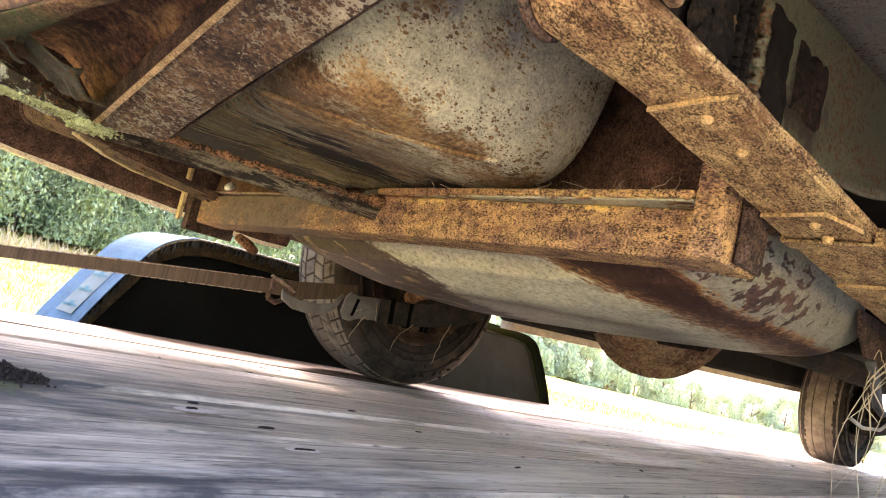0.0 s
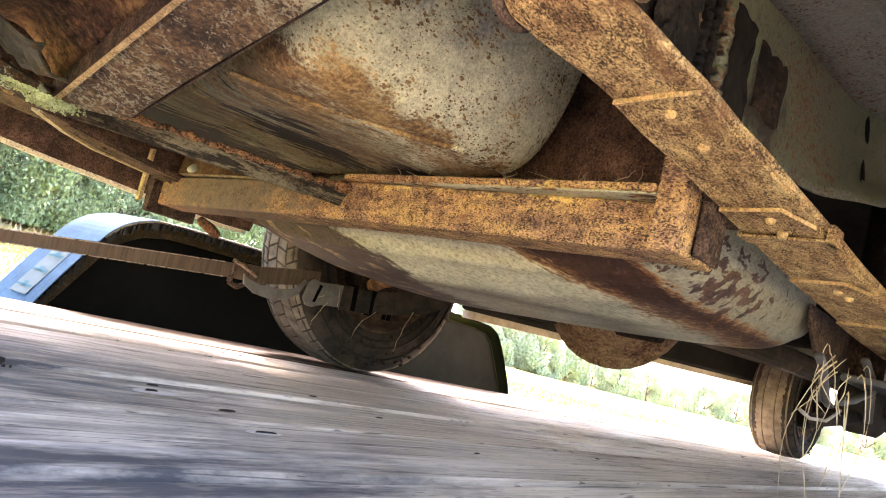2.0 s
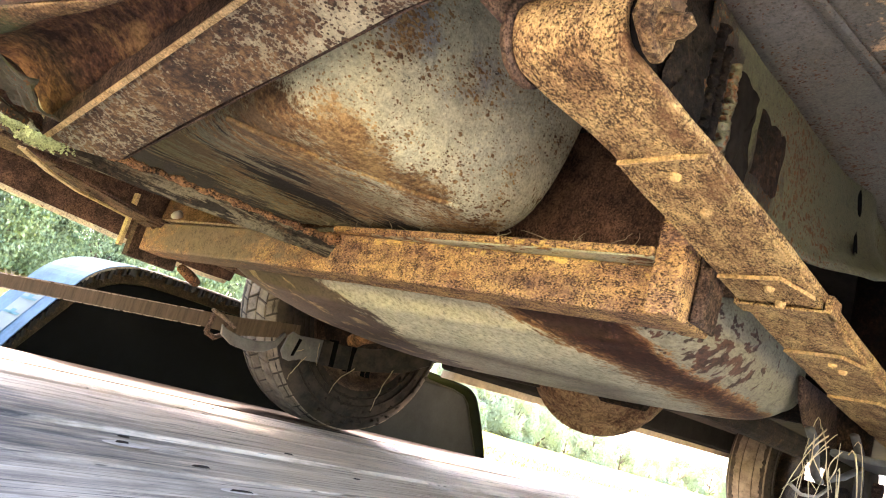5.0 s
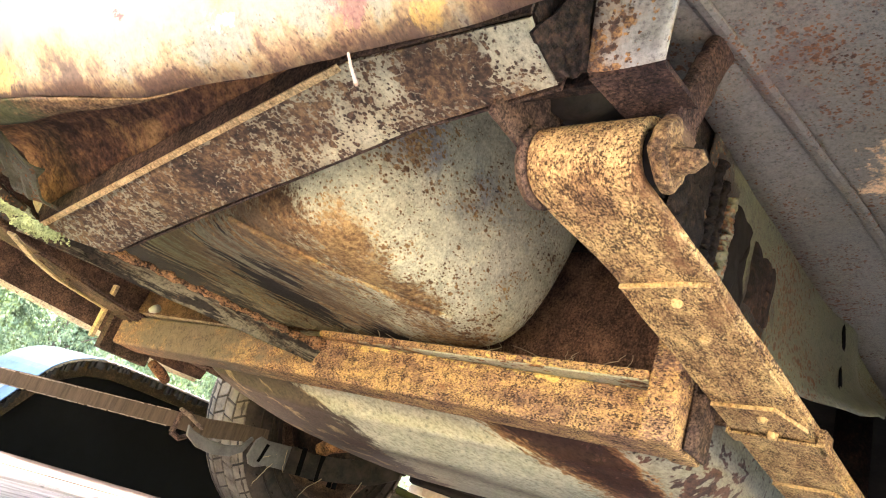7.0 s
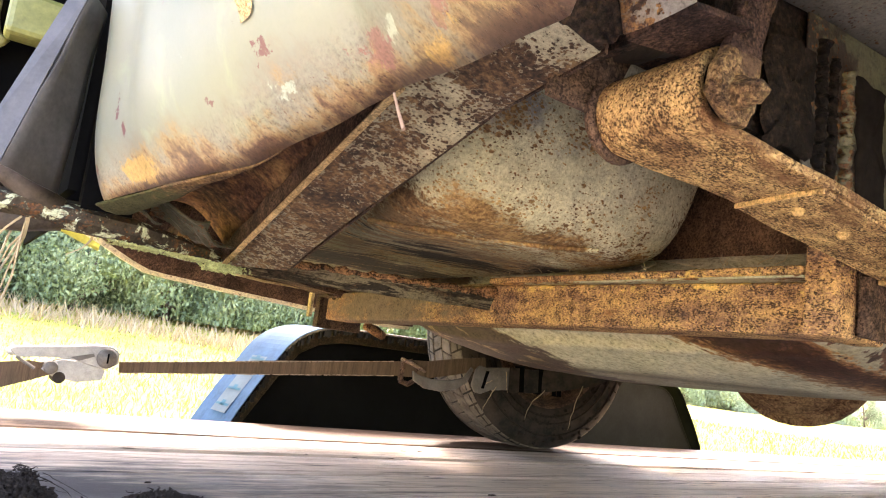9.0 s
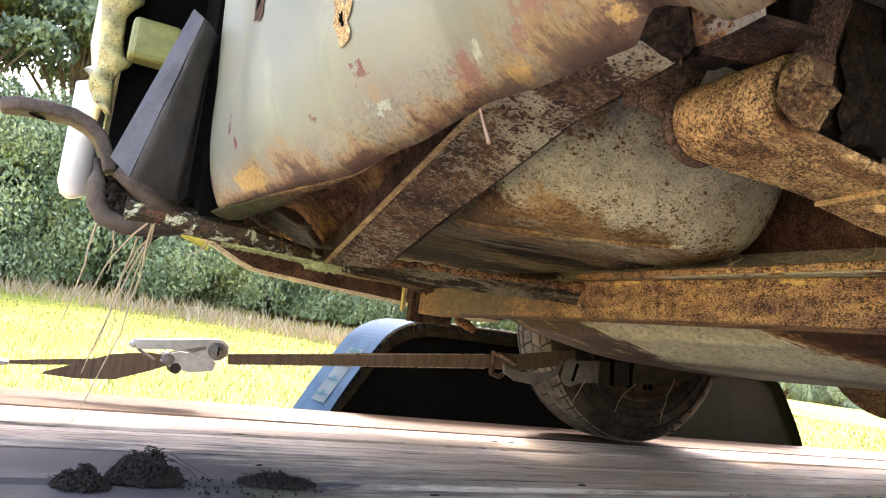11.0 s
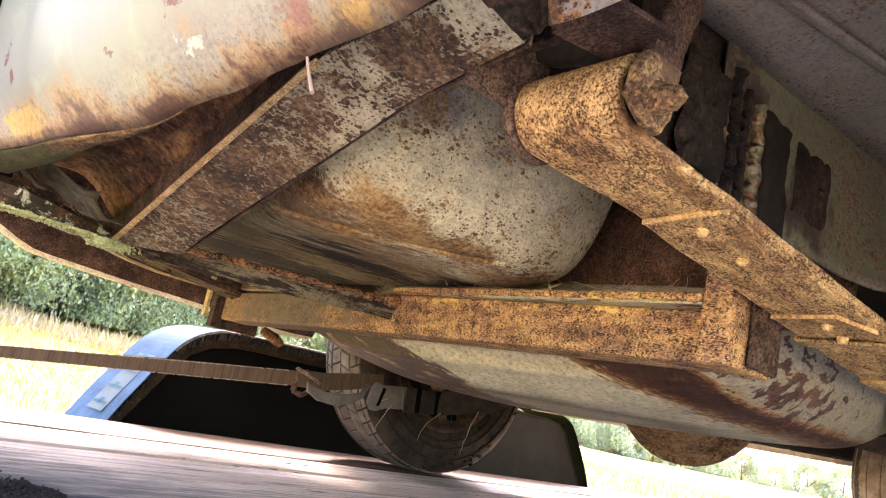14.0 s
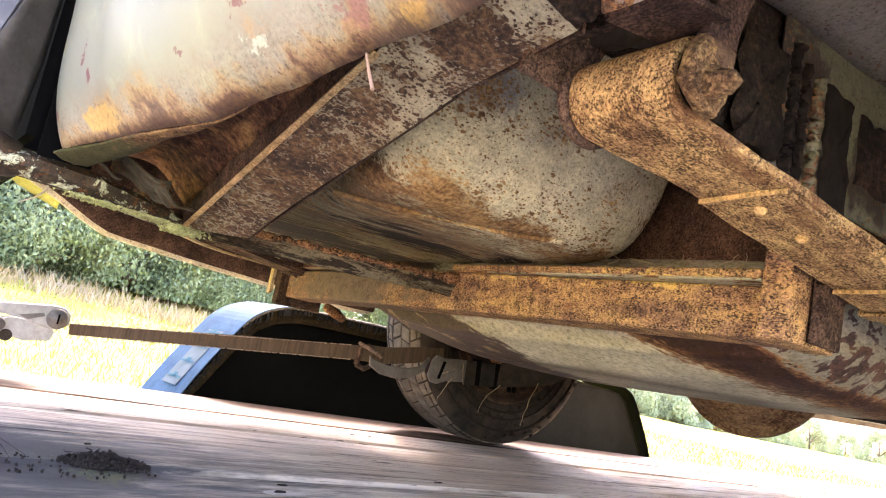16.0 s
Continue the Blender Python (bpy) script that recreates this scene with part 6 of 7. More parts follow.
def make_wheel(name, x, y_in, r, width, side, label, blocks=True):
    """Tyre, tread blocks and rusty steel rim; y_in is the inner face."""
    m = pose(x, y_in, r + 0.001, -90 if side > 0 else 90)
    rw = width
    prof = [(r * 0.60, 0.012), (r * 0.66, -0.002), (r * 0.78, -0.010), (r * 0.90, -0.004), (r * 0.965, 0.008), (r * 0.985, 0.022), (r * 0.988, rw / 2), (r * 0.985, rw - 0.022), (r * 0.965, rw - 0.008), (r * 0.90, rw + 0.004), (r * 0.78, rw + 0.010), (r * 0.66, rw + 0.002), (r * 0.60, rw - 0.012)]
    wheel = part(name, lathe(prof, 64, m), M["rubber"], car, label, smooth=True)
    bm = bmesh.new()
    n, lanes = (52, 4) if blocks else (90, 3)
    for row in range(lanes):
        for k in range(n):
            a0 = 2 * math.pi * (k + 0.5 * (row % 2)) / n
            w0 = 0.010 + (rw - 0.020) * row / lanes
            w1 = w0 + (rw - 0.020) / lanes - (0.0032 if blocks else 0.0016)
            fill = 0.90 if blocks else 1.0
            worn = 0.004 * noise.noise(Vector((k * 0.9, row * 3.1, x)))
            vs = []
            for rr, inset in ((r * 0.978, 0.0), (r + worn * 0.3 - 0.001, 0.0012)):
                for w, skew in ((w0 + inset, 0.0), (w1 - inset, (0.035 if row % 2 else -0.035) * blocks)):
                    for a in (a0 + skew + inset * 3 * blocks, a0 + skew + 2 * math.pi / n * fill - inset * 3 * blocks):
                        edge = 1 - 0.020 * (row in (0, lanes - 1)) * (w in (w0 + inset if row == 0 else w1 - inset,))
                        vs.append(bm.verts.new(m @ Vector((rr * edge * math.cos(a), rr * edge * math.sin(a), w))))
            for f in ((0, 1, 3, 2), (4, 6, 7, 5), (0, 4, 5, 1), (2, 3, 7, 6), (0, 2, 6, 4), (1, 5, 7, 3)):
                bm.faces.new([vs[i] for i in f])
    part("tread", bm, M["tread"], wheel, "worn dusty tread blocks" if blocks else "worn smooth tread")
    bm = bmesh.new()
    for rr, hh in ((0.70, -0.006), (0.76, -0.0105), (0.86, -0.0085)):
        ring = [m @ Vector((r * rr * math.cos(a), r * rr * math.sin(a), hh)) for a in (2 * math.pi * k / 48 for k in range(49))]
        add_tube(bm, ring, 0.003, 5, caps=False)
    rnd = random.Random(3)
    for k in range(260):
        a, q = rnd.uniform(0, 6.283), rnd.uniform(0.66, 0.95)
        c = m @ Vector((r * q * math.cos(a), r * q * math.sin(a), -0.007))
        e = rnd.uniform(0.002, 0.006)
        add_tube(bm, [c, c + Vector((rnd.uniform(-1, 1), 0, rnd.uniform(-1, 1))) * e * 1.6], e, 5, 0.6)
    part("mud_crust", bm, M["soil"], wheel, "dried mud and raised rings on the sidewall")
    prof = [(0.0, 0.05), (r * 0.20, 0.05), (r * 0.26, 0.03), (r * 0.46, 0.035), (r * 0.50, 0.05), (r * 0.56, 0.045), (r * 0.60, 0.004), (r * 0.635, 0.0)]
    part("rim", lathe(prof, 48, m), M["brown"], wheel, "rusted steel rim", smooth=True)
    part("brake_drum", lathe([(r * 0.12, -0.03), (r * 0.40, -0.03), (r * 0.44, -0.012), (r * 0.44, 0.04)], 40, m, True), M["dark"], wheel, "dark brake drum", smooth=True)
    return wheel


make_wheel("rear_wheel", 1.30, 1.455, 0.286, 0.165, 1, "dusty bald-edged rear tyre on a rusted rim")
make_wheel("rear_wheel", 1.30, 0.165, 0.286, 0.165, -1, "dusty rear tyre")
make_wheel("front_wheel", 4.02, 1.255, 0.282, 0.19, 1, "dusty front tyre on a rusted rim", False)
make_wheel("front_wheel", 4.02, 0.355, 0.282, 0.19, -1, "dusty front tyre", False)
part("front_axle", tube([(4.02, 0.36, 0.27), (4.02, 0.8, 0.25), (4.02, 1.25, 0.27)], 0.03, 10), M["dark"], car)

# ---------------------------------------------------------------- tie-down strap
strap = thing("tie_down_strap", "brown ratchet strap pulled tight to the axle", "strap")


def add_ribbon(bm, pts, h, t=0.0028):
    """Flat webbing on edge along points; h is its height."""
    prev = None
    for i, p in enumerate(pts):
        p = Vector(p)
        d = (Vector(pts[min(i + 1, len(pts) - 1)]) - Vector(pts[max(i - 1, 0)])).normalized()
        s = Vector((-d.y, d.x, 0)).normalized() * t / 2
        hh = h[i] if isinstance(h, list) else h
        up = s.cross(d).normalized() * hh / 2
        up = up if up.z > 0 else -up
        vs = [bm.verts.new(p + a) for a in (s + up, -s + up, -s - up, s - up)]
        if prev:
            for k in range(4):
                bm.faces.new((prev[k], prev[(k + 1) % 4], vs[(k + 1) % 4], vs[k]))
        prev = vs


bm = bmesh.new()
add_ribbon(bm, [(0.31, 1.5, 0.098), (0.45, 1.477, 0.114), (0.6, 1.452, 0.132), (0.848, 1.409, 0.159)], [0.020, 0.0235, 0.027, 0.030])
part("webbing", bm, M["webbing"], strap, "worn brown webbing")
for side in (-1, 1):
    bm = bmesh.new()
    rnd = random.Random(30 + side)
    for k in range(130):
        u = k / 130
        c = Vector((0.31, 1.4985, 0.098)).lerp(Vector((0.83, 1.4105, 0.157)), u)
        c.z += side * (0.0098 + 0.005 * u)
        d = Vector((0.0045, -0.0008, 0.0005))
        if rnd.random() < 0.8:
            add_tube(bm, [c - d * rnd.uniform(0.45, 0.9), c + d * rnd.uniform(0.45, 0.9) + Vector((0, 0, rnd.uniform(-0.0006, 0.0006)))], rnd.uniform(0.0006, 0.0011), 5)
    part("frayed_edge", bm, M["fray"], strap, "pale frayed edge of the webbing")
bm = bmesh.new()
add_ribbon(bm, [(0.84, 1.398, 0.160), (0.90, 1.395, 0.163), (0.97, 1.392, 0.177), (1.045, 1.388, 0.192)], [0.034, 0.036, 0.034, 0.027])
part("webbing", bm, M["webbing"], strap)
bm = bmesh.new()
add_ribbon(bm, [(1.085, 1.345, 0.164), (1.14, 1.335, 0.166), (1.20, 1.315, 0.178), (1.26, 1.28, 0.196), (1.29, 1.24, 0.225)], [0.054, 0.050, 0.050, 0.052, 0.05], 0.012)
part("axle_sleeve", bm, M["rubber"], strap, "black sleeve round the axle")
for sx in (1.095, 1.15, 1.205):
    bm = bmesh.new()
    add_ribbon(bm, [(sx, 1.334, 0.167), (sx + 0.012, 1.332, 0.168)], 0.056, 0.020)
    part("sleeve_band", bm, M["void"], strap)
part("buckle", tube([(0.838, 1.40, 0.134), (0.842, 1.40, 0.170), (0.858, 1.398, 0.176), (0.874, 1.396, 0.166), (0.872, 1.396, 0.138), (0.856, 1.397, 0.128), (0.838, 1.40, 0.134)], 0.0055, 8), M["brown"], strap, "rusty buckle ring")
bm = bmesh.new()
bm.faces.new([bm.verts.new((x, 1.378, z)) for x, z in ((0.852, 0.157), (0.868, 0.150), (0.900, 0.145), (0.945, 0.146), (0.982, 0.156), (1.000, 0.180), (1.006, 0.176), (0.992, 0.146), (0.965, 0.129), (0.925, 0.121), (0.885, 0.124), (0.856, 0.138))])
part("hook", bm, M["steeldull"], strap, "flat curved steel hook", thick=0.006, bevel=0.0015)
part("hook_arm", tube([(0.828, 1.386, 0.178), (0.850, 1.384, 0.172), (0.885, 1.382, 0.158)], [0.007, 0.008, 0.006], 8, 0.5), M["iron"], strap, "rusty arm of the hook")
bm = bmesh.new()
plate = [(0.993, 0.142), (1.000, 0.176), (1.010, 0.186), (1.030, 0.183), (1.102, 0.191), (1.111, 0.142), (1.045, 0.136), (1.020, 0.126), (1.004, 0.128)]
bm.faces.new([bm.verts.new((x, 1.362, z)) for x, z in plate])
fitting = part("end_fitting", bm, M["steeldull"], strap, "dull steel slotted end fitting", thick=0.005, bevel=0.001)
bm = bmesh.new()
bm.faces.new([bm.verts.new((x, 1.3585, z)) for x, z in ((1.018, 0.138), (1.026, 0.138), (1.036, 0.176), (1.027, 0.177))])
part("slot", bm, M["void"], fitting)
# ratchet
def plate_of(points, y):
    bm = bmesh.new()
    bm.faces.new([bm.verts.new((x, y, z)) for x, z in points])
    return bm


BODY = [(0.185, 0.083), (0.196, 0.096), (0.219, 0.103), (0.266, 0.101), (0.287, 0.090), (0.283, 0.073), (0.243, 0.066), (0.205, 0.072)]
HANDLE = [(0.133, 0.111), (0.140, 0.116), (0.216, 0.125), (0.275, 0.133), (0.292, 0.133), (0.305, 0.123), (0.306, 0.104), (0.287, 0.092), (0.261, 0.097), (0.231, 0.103), (0.205, 0.105), (0.145, 0.099)]
rat = part("ratchet", plate_of(BODY, 1.491), M["steel"], strap, "zinc ratchet tensioner", thick=0.003, bevel=0.001)
part("side_plate", plate_of(BODY, 1.530), M["steel"], rat, thick=0.003, bevel=0.001)
for y in (1.4865, 1.5345):
    part("handle", plate_of(HANDLE, y), M["steel"], rat, "bright ratchet handle", thick=0.003, bevel=0.001)
part("handle_grip", tube([(0.137, 1.4865, 0.106), (0.134, 1.51, 0.107), (0.137, 1.5345, 0.106)], 0.006, 10), M["steel"], rat, smooth=True)
part("strut", tube([(0.144, 1.487, 0.100), (0.175, 1.487, 0.083)], 0.003, 8), M["steeldull"], rat)
part("drum", lathe([(0.0001, -0.014), (0.008, -0.014), (0.0085, -0.011), (0.014, -0.011), (0.0175, -0.009), (0.018, 0.05), (0.0001, 0.05)], 24, pose(0.285, 1.4905, 0.112, -90)), M["steeldull"], rat, "round ratchet drum", smooth=True)
part("slot", box(0.2835, 0.2865, 1.4755, 1.4768, 0.1035, 0.1205), M["void"], rat)
part("pawl", plate_of([(0.225, 0.108), (0.262, 0.118), (0.264, 0.113), (0.240, 0.103)], 1.4835), M["steeldull"], rat, thick=0.003)
part("pivot", lathe([(0.0001, -0.012), (0.0095, -0.012), (0.0110, -0.010), (0.0110, 0.05), (0.0001, 0.05)], 18, pose(0.199, 1.4905, 0.087, -90)), M["steeldull"], rat, smooth=True)
part("roller", lathe([(0.0001, -0.003), (0.010, -0.003), (0.010, 0.045), (0.0001, 0.045)], 16, pose(0.215, 1.4905, 0.071, -90)), M["rubber"], rat)
bm = bmesh.new()
add_ribbon(bm, [(0.20, 1.51, 0.086), (0.10, 1.51, 0.070), (-0.02, 1.51, 0.056), (-0.06, 1.51, 0.052)], [0.014, 0.012, 0.009, 0.006], 0.003)
part("webbing", bm, M["webbing"], strap)
bm = bmesh.new()
add_ribbon(bm, [(0.215, 1.505, 0.086), (0.17, 1.505, 0.078), (0.11, 1.505, 0.062), (0.05, 1.505, 0.048), (0.0, 1.505, 0.040)], [0.012, 0.034, 0.046, 0.026, 0.004], 0.003)
part("loose_tail", bm, M["webbing"], strap, "loose strap tail hanging to the deck")
bm = bmesh.new()
add_tube(bm, [(-0.055, 1.51, 0.052), (-0.10, 1.51, 0.05), (-0.16, 1.51, 0.045)], [0.008, 0.028, 0.030], 8, 0.5)
part("anchor_hook", bm, M["steel"], strap, "steel anchor hook")


# ---------------------------------------------------------------- straw, roots and soil
def add_stalk(bm, a, b, sag, r=0.0011, n=7, seed=0):
    rnd = random.Random(seed)
    a, b = Vector(a), Vector(b)
    side = Vector((rnd.uniform(-1, 1), rnd.uniform(-1, 1), rnd.uniform(-0.3, 0.3))) * sag
    pts = [a.lerp(b, i / n) + side * math.sin(math.pi * i / n) + Vector((rnd.uniform(-1, 1), rnd.uniform(-1, 1), 0)) * 0.0016 for i in range(n + 1)]
    add_tube(bm, pts, [r * (1 - 0.6 * i / n) for i in range(n + 1)], 4)


def straw_thing(name, label, stalks, r=0.0011, material="straw"):
    bm = bmesh.new()
    for k, (a, b, sag) in enumerate(stalks):
        add_stalk(bm, a, b, sag, r, seed=k * 7 + len(name))
    bm.normal_update()
    ob = part(name, bm, M[material])
    return tagged(ob, label, "dry grass", kind="stuff")


straw_thing("hanging_straw", "dry straw hanging from the tow bar", [
    ((0.062, 0.82, 0.256), (0.02, 0.82, 0.165), 0.012), ((0.066, 0.82, 0.256), (0.028, 0.81, 0.055), 0.014), ((0.07, 0.82, 0.256), (0.045, 0.83, 0.13), 0.010),
    ((0.06, 0.83, 0.256), (0.035, 0.82, 0.12), 0.02), ((0.072, 0.83, 0.256), (0.03, 0.83, 0.10), 0.018), ((0.02, 0.83, 0.262), (0.0, 0.83, 0.125), 0.008),
    ((0.075, 0.83, 0.255), (0.05, 0.83, 0.17), 0.012), ((0.03, 0.83, 0.25), (0.035, 0.83, 0.20), 0.004), ((0.125, 0.825, 0.25), (0.105, 0.82, 0.228), 0.006)], 0.0013)
rnd = random.Random(17)
bm = bmesh.new()
for k in range(17):
    top = Vector((0.90 + 0.065 * rnd.random(), 0.29 + 0.04 * rnd.random(), 0.165 + 0.045 * rnd.random()))
    fall = 0.03 + 0.13 * rnd.random() ** 1.6
    swing = Vector((rnd.uniform(-0.035, 0.015), rnd.uniform(-0.012, 0.02), 0))
    loop = rnd.uniform(-0.016, 0.016)
    pts = []
    for i in range(11):
        u = i / 10
        pts.append(top + swing * (u * 1.1) + Vector((loop * math.sin(2.6 * math.pi * u) * 0.5, loop * math.sin(math.pi * u), 0.018 * math.sin(math.pi * min(1.0, u * 2.2)) * (k % 3 == 0) - fall * u ** 1.3 + (0.05 * max(0.0, u - 0.7) if k % 4 == 0 else 0.0))))
    wide = rnd.uniform(0.0007, 0.0019)
    add_ribbon(bm, pts, [wide * (1 - 0.65 * (i / 10) ** 2) for i in range(11)], 0.0005)
tagged(part("axle_straw", bm, M["straw"]), "flat dry grass blades wound round the damper mount", "dry grass", kind="stuff")
straw_thing("wheel_straw", "pale roots caught on the strap", [
    ((1.06, 1.36, 0.145), (1.03, 1.36, 0.09), 0.01), ((1.07, 1.36, 0.148), (1.05, 1.36, 0.135), 0.006), ((1.15, 1.30, 0.15), (1.10, 1.30, 0.085), 0.012), ((1.21, 1.25, 0.17), (1.18, 1.25, 0.075), 0.012),
    ((1.08, 1.355, 0.18), (1.09, 1.355, 0.135), 0.006), ((1.03, 1.36, 0.15), (1.06, 1.36, 0.165), 0.003)], 0.0009, "straw")
straw_thing("tank_straw", "curl of pale root on the tank", [((0.79, 0.335, 0.285), (0.82, 0.325, 0.262), 0.012), ((0.80, 0.335, 0.285), (0.83, 0.33, 0.27), 0.01)], 0.0008)
tagged(part("valance_twig", tube([(0.1965, 0.3885, 0.3125), (0.1945, 0.3775, 0.2995), (0.1922, 0.3645, 0.2856)], [0.0008, 0.0009, 0.0011], 6), M["twig"]), "pale twig caught under the valance", "dry grass", kind="stuff")
bm = bmesh.new()
rnd = random.Random(5)
for k in range(26):
    y = 0.40 + 0.45 * rnd.random()
    x = 0.59 + 0.012 * rnd.random()
    add_stalk(bm, (x, y, 0.291), (x - 0.02 * rnd.random(), y + rnd.uniform(-0.03, 0.03), 0.291 + 0.012 * rnd.random()), 0.006, 0.0006, 5, k)
tagged(part("rail_debris", bm, M["straw"]), "fine straw and roots along the crossmember", "dry grass", kind="stuff")


def clod(name, label, c, size, seed, n):
    """A crumbly heap: many small uneven lumps with roots."""
    rnd = random.Random(seed)
    verts, faces = [], []
    for k in range(n):
        a, rr = rnd.uniform(0, 6.283), math.sqrt(rnd.random())
        p = Vector((c[0] + rr * size[0] * math.cos(a), c[1] + rr * size[1] * math.sin(a), (1 - rr ** 2.4) * size[2] * rnd.uniform(0.25, 1.0) * (0.75 + 0.5 * noise.noise(Vector((40 * rr * math.cos(a) * size[0] / 0.03, 40 * rr * math.sin(a) * size[0] / 0.03, seed)) * 0.05))))
        s = rnd.uniform(0.0008, 0.0034) * (0.7 + size[2] * 12)
        q = Euler((rnd.uniform(0, 6), rnd.uniform(0, 6), rnd.uniform(0, 6))).to_matrix()
        base = len(verts)
        for o in ((1, 0, 0), (-1, 0, 0), (0, 1, 0), (0, -1, 0), (0, 0, 1), (0, 0, -1)):
            verts.append(p + q @ Vector(o) * s * rnd.uniform(0.5, 1.2))
        for t in ((0, 2, 4), (2, 1, 4), (1, 3, 4), (3, 0, 4), (2, 0, 5), (1, 2, 5), (3, 1, 5), (0, 3, 5)):
            faces.append([base + i for i in t])
    me = bpy.data.meshes.new(name)
    me.from_pydata(verts, [], faces)
    me.materials.append(M["soil"])
    tagged(new(name, me), label, "soil", kind="stuff")


clod("soil_clod", "dark clod of soil and roots on the deck", (0.105, 0.835, 0.0), (0.038, 0.032, 0.034), 1, 2200)
clod("soil_crumbs", "small dark crumbs of soil on the deck", (0.045, 0.80, 0.0), (0.026, 0.026, 0.020), 2, 800)
clod("soil_scatter", "scattered soil and moss crumbs on the deck", (0.245, 0.845, 0.0), (0.045, 0.03, 0.011), 3, 900)
clod("soil_scatter", "scattered soil crumbs on the deck", (0.20, 0.82, 0.0), (0.09, 0.05, 0.002), 4, 110)
straw_thing("clod_roots", "fine pale roots in the soil clod", [((0.09 + 0.005 * k, 0.82, 0.02 + 0.003 * (k % 4)), (0.10 + 0.009 * k, 0.81 - 0.004 * (k % 5), 0.006 + 0.004 * (k % 3)), 0.006) for k in range(8)], 0.0004, "soil")

bm = bmesh.new()
rnd = random.Random(12)
for k in range(110):
    cx, cy, rad, top = rnd.choice(((0.105, 0.835, 0.036, 0.032), (0.105, 0.835, 0.036, 0.032), (0.045, 0.80, 0.024, 0.018), (0.245, 0.845, 0.042, 0.010)))
    a, q = rnd.uniform(0, 6.283), rnd.random()
    p = Vector((cx + rad * q * math.cos(a), cy + rad * q * math.sin(a), top * (1 - q * q) + 0.001))
    add_stalk(bm, p, p + Vector((rnd.uniform(-0.010, 0.010), rnd.uniform(-0.010, 0.010), rnd.uniform(-0.006, 0.003))), 0.004, 0.0006, 4, k)
tagged(part("clod_fibres", bm, M["soil"]), "dark root fibres matted through the soil clods", "soil", kind="stuff")

# moss tufts on the tow bar
bm = bmesh.new()
rnd = random.Random(8)
for k in range(1700):
    c = rnd.choice((0.15, 0.172, 0.178, 0.205, 0.226, 0.23, 0.243, 0.246, 0.25, 0.255, 0.258, 0.262))
    x = c + rnd.gauss(0, 0.008)
    y = 0.808 + 0.04 * rnd.random() ** 2
    z = 0.250 - 0.03 * (x - 0.1) - 0.006 * rnd.random() * (x > 0.235)
    e = rnd.uniform(0.0005, 0.0013) * (1.2 if x > 0.225 else 1.0)
    p = Vector((x, y, z))
    add_tube(bm, [p, p + Vector((rnd.uniform(-1, 1), rnd.uniform(-1, 1), rnd.uniform(-1, 0.6))) * e * 1.6], [e, e * 0.6], 5)
tagged(part("moss_tufts", bm, M["mossy"]), "yellow-green lichen crusted along the tow bar", "moss", kind="stuff")


# ---------------------------------------------------------------- trees and meadow
def tree_mesh_parts(kind, height, spread, seed, clumps, leaf):
    rnd = random.Random(seed)
    trunk = bmesh.new()
    top = Vector((rnd.uniform(-0.4, 0.4), rnd.uniform(-0.4, 0.4), height * 0.86))
    pts = [Vector((0, 0, -0.3)).lerp(top, i / 6) + Vector((rnd.uniform(-1, 1), rnd.uniform(-1, 1), 0)) * 0.03 * height * 0.2 for i in range(7)]
    r0 = 0.022 * height + 0.03
    add_tube(trunk, pts, [r0 * (1 - 0.13 * i) for i in range(7)], 7)
    lobes = []
    for k in range(44 if kind == "tree" else 24):
        h = rnd.uniform(0.06 if kind == "bush" else 0.28, 0.95)
        a = rnd.uniform(0, 6.283)
        wide = spread * ((1.05 - h) ** 0.6 if kind != "bush" else math.sin(math.pi * min(0.95, h * 0.8 + 0.15)))
        tip = Vector((math.cos(a) * wide * 0.7, math.sin(a) * wide * 0.7, h * height))
        base = pts[min(5, max(1, int(h * 5)))]
        add_tube(trunk, [base, base.lerp(tip, 0.5) + Vector((0, 0, 0.1)), tip], [r0 * 0.35, r0 * 0.2, r0 * 0.06], 5)
        lobes.append((tip * rnd.uniform(0.8, 1.15) if kind == "tree" else tip, spread * (rnd.uniform(0.16, 0.32) if kind == "tree" else rnd.uniform(0.2, 0.38))))
    lobes.append((top, spread * 0.35))
    crown = bmesh.new()
    for k in range(clumps):
        c, rad = lobes[rnd.randrange(len(lobes))]
        d = Vector((rnd.gauss(0, 1), rnd.gauss(0, 1), rnd.gauss(0, 1))).normalized() * rad * rnd.random() ** 0.45
        if kind == "tree":
            d = Vector((d.x * 1.25, d.y * 1.25, d.z * 0.45 - 0.25 * d.xy.length))
        p = c + d
        if p.z < 0.1:
            continue
        q = Euler((rnd.uniform(0, 6), rnd.uniform(0, 6), rnd.uniform(0, 6))).to_matrix()
        s = leaf * rnd.uniform(0.6, 1.3)
        vs = [crown.verts.new(p + q @ Vector(o) * s) for o in ((-0.5, 0, 0), (0, -0.28, 0.1), (0.55, 0, 0), (0, 0.3, 0.12))]
        crown.faces.new(vs)
    return trunk, crown


def make_tree(name, label, kind, height, spread, seed, clumps, leaf, material, spots, group, sink=0.0):
    trunk, crown = tree_mesh_parts(kind, height, spread, seed, clumps, leaf)
    t = thing(name, label, name, group)
    part("trunk", trunk, M["bark"], t)
    part("crown", crown, M[material], t)
    first = True
    for x, y, s, turn in spots:
        m = pose(x, y, ground_height(x, y) - sink, 0, 0, turn)
        if first:
            t.matrix_basis = m @ Matrix.Diagonal((s, s, s, 1))
            first = False
        else:
            c = copy_thing(t, m)
            c.scale = (s, s, s)


def polar(a, d):
    """Place at a degrees to the right of straight across, d metres off."""
    return d * math.sin(radians(a)), d * math.cos(radians(a))


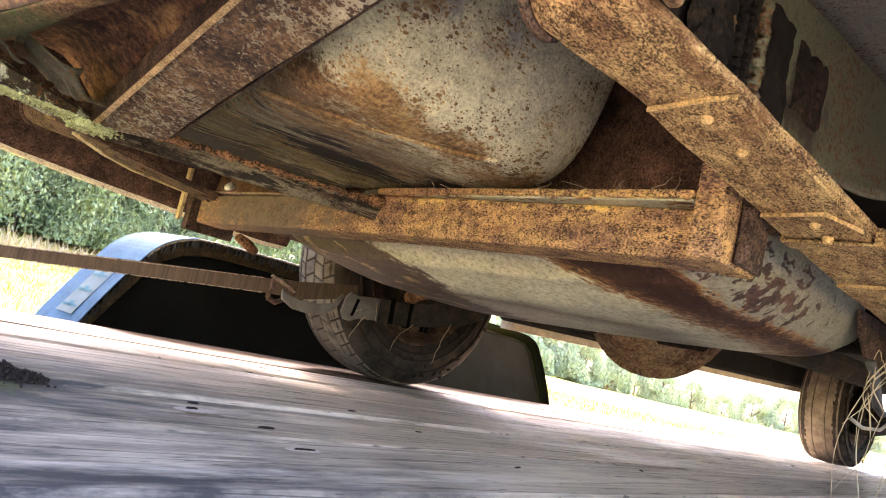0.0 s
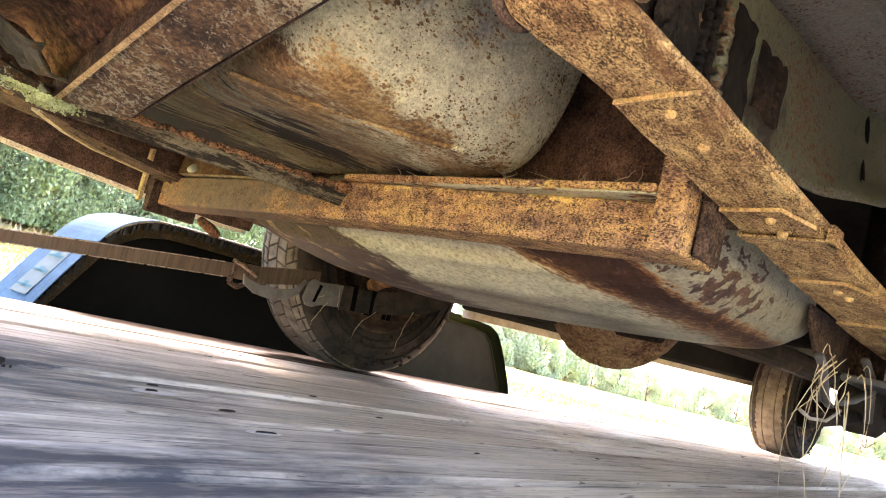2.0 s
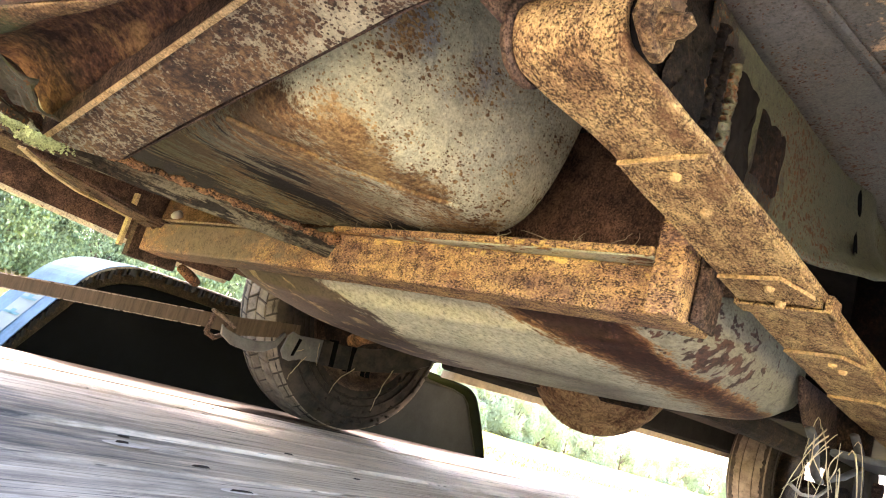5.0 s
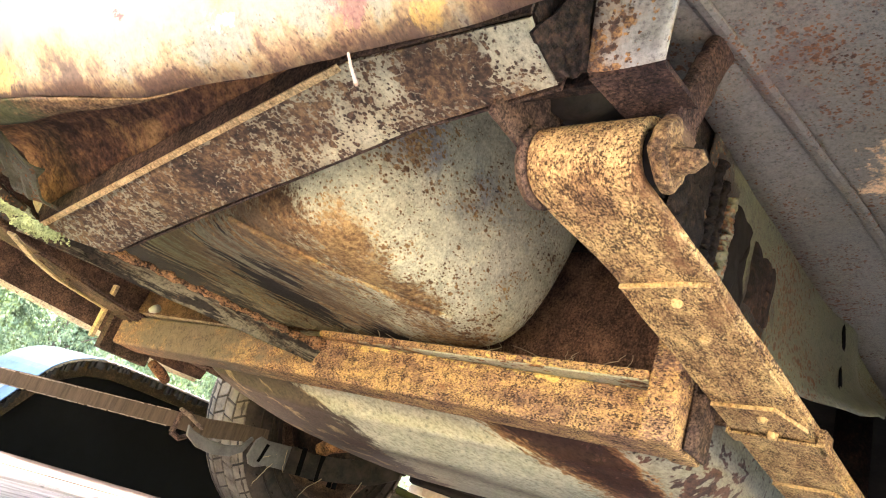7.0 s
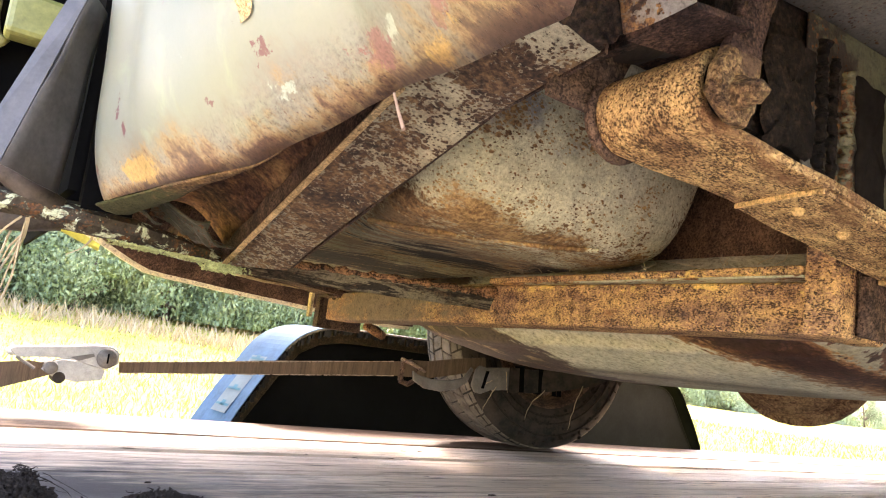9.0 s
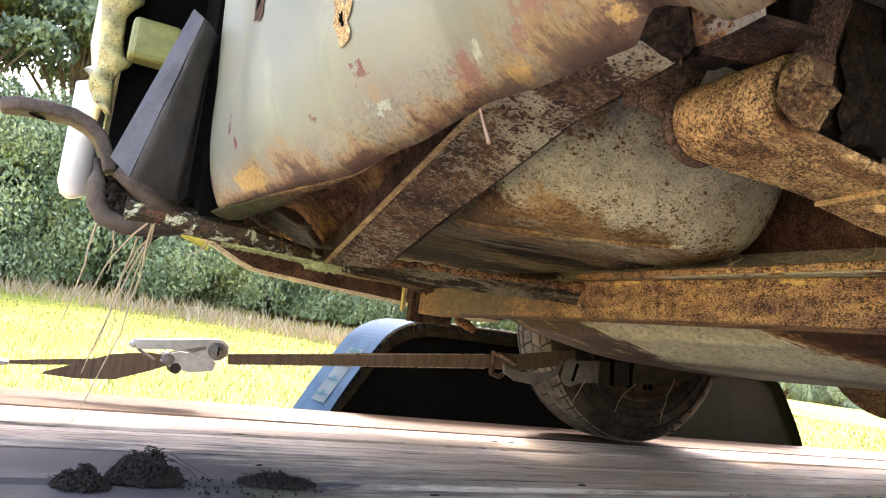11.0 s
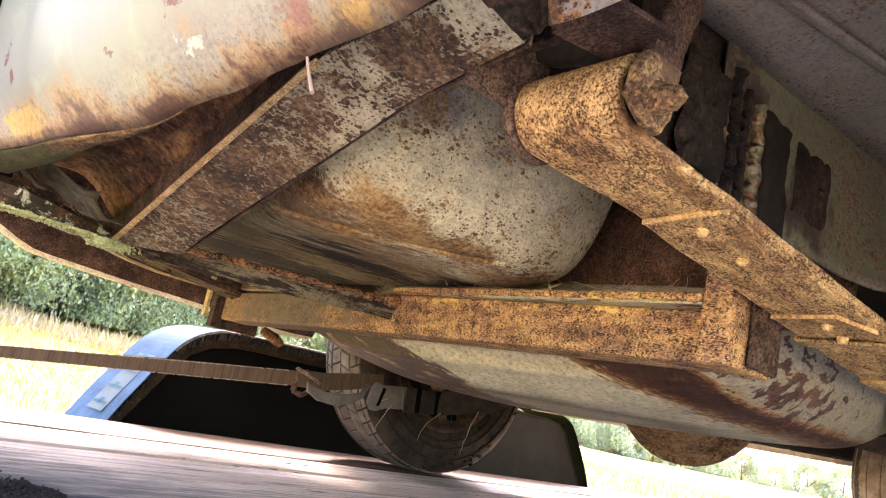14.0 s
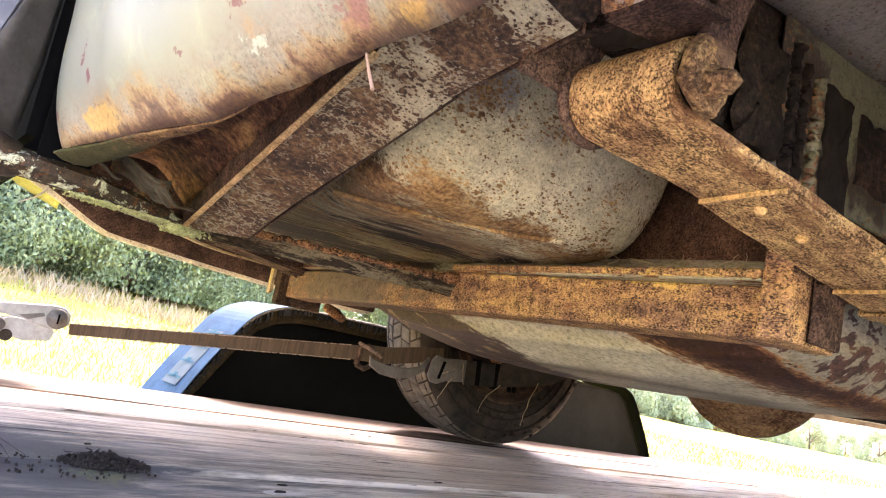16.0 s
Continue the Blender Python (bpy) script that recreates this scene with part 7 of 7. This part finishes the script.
rnd = random.Random(21)
spots = [(*polar(a, d), s, rnd.uniform(0, 360)) for a, d, s in ((-8, 33, 1.1), (-1, 36, 1.25), (6, 34, 1.0), (12, 38, 1.1), (19, 37, 0.9), (26, 42, 0.85), (33, 46, 0.8), (40, 50, 0.75), (-16, 34, 1.2), (-26, 35, 1.2), (-38, 36, 1.1))]
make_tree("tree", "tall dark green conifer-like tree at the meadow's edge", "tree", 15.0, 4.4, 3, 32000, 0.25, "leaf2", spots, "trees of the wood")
spots = [(*polar(a, d), s, rnd.uniform(0, 360)) for a, d, s in ((-5, 28, 1.0), (2, 30, 1.2), (8, 29, 0.9), (14, 31, 1.1), (18, 32, 0.8), (23, 34, 1.0), (28, 37, 1.1), (33, 39, 0.9), (38, 43, 1.0), (44, 48, 1.0), (-12, 28, 1.1), (-20, 29, 1.0), (-8, 30, 1.2), (-15, 30, 1.1), (-1, 31, 1.2), (5, 32, 1.1), (11, 33, 1.2), (20.5, 36, 1.1), (-25, 30, 1.2))]
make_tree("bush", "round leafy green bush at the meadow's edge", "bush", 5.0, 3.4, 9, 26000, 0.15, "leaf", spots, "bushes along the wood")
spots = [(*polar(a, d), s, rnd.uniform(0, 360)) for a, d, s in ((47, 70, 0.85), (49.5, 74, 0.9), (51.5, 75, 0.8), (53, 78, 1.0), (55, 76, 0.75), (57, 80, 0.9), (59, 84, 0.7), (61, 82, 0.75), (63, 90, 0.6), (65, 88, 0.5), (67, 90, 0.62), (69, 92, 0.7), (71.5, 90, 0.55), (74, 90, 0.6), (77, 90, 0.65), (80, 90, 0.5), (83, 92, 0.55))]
make_tree("tree", "broadleaf tree across the meadow, haze painted into its pale green leaves", "bush", 7.0, 3.6, 14, 9000, 0.34, "leaf3", spots, "far trees", 1.1)

def blades(name, label, category, material, count, seed, place, h0, h1, width):
    rnd = random.Random(seed)
    verts, faces = [], []
    for k in range(count):
        x, y, d = place(rnd)
        if y < 2.15:
            continue
        z = ground_height(x, y)
        h = rnd.uniform(h0, h1) * (1 + d * 0.02)
        w = width * (0.4 + 0.12 * d)
        q = rnd.uniform(0, 3.14)
        dx, dy = math.cos(q) * w, math.sin(q) * w
        base = len(verts)
        verts += [(x - dx, y - dy, z - 0.01), (x + dx, y + dy, z - 0.01), (x + rnd.uniform(-0.7, 0.7) * h, y + rnd.uniform(-0.7, 0.7) * h, z + h)]
        faces.append((base, base + 1, base + 2))
    me = bpy.data.meshes.new(name)
    me.from_pydata(verts, [], faces)
    me.materials.append(M[material])
    tagged(new(name, me), label, category, kind="stuff")


def reed_place(rnd):
    a = rnd.choice((-12, -4, 5, 12, 20, 24, 28)) + rnd.gauss(0, 4)
    d = 25.5 + rnd.uniform(-1.0, 2.5)
    return (*polar(a, d), d)


def grass_place(rnd):
    d = 2.8 + 24 * rnd.random() ** 1.5
    return (*polar(rnd.uniform(-30, 82), d), d)


blades("dry_reeds", "pale dry reeds before the bushes", "reeds", "dry", 3800, 31, reed_place, 0.12, 0.42, 0.007)
blades("meadow_grass", "bright yellow-green meadow grass", "grass", "grass", 60000, 32, grass_place, 0.03, 0.10, 0.006)
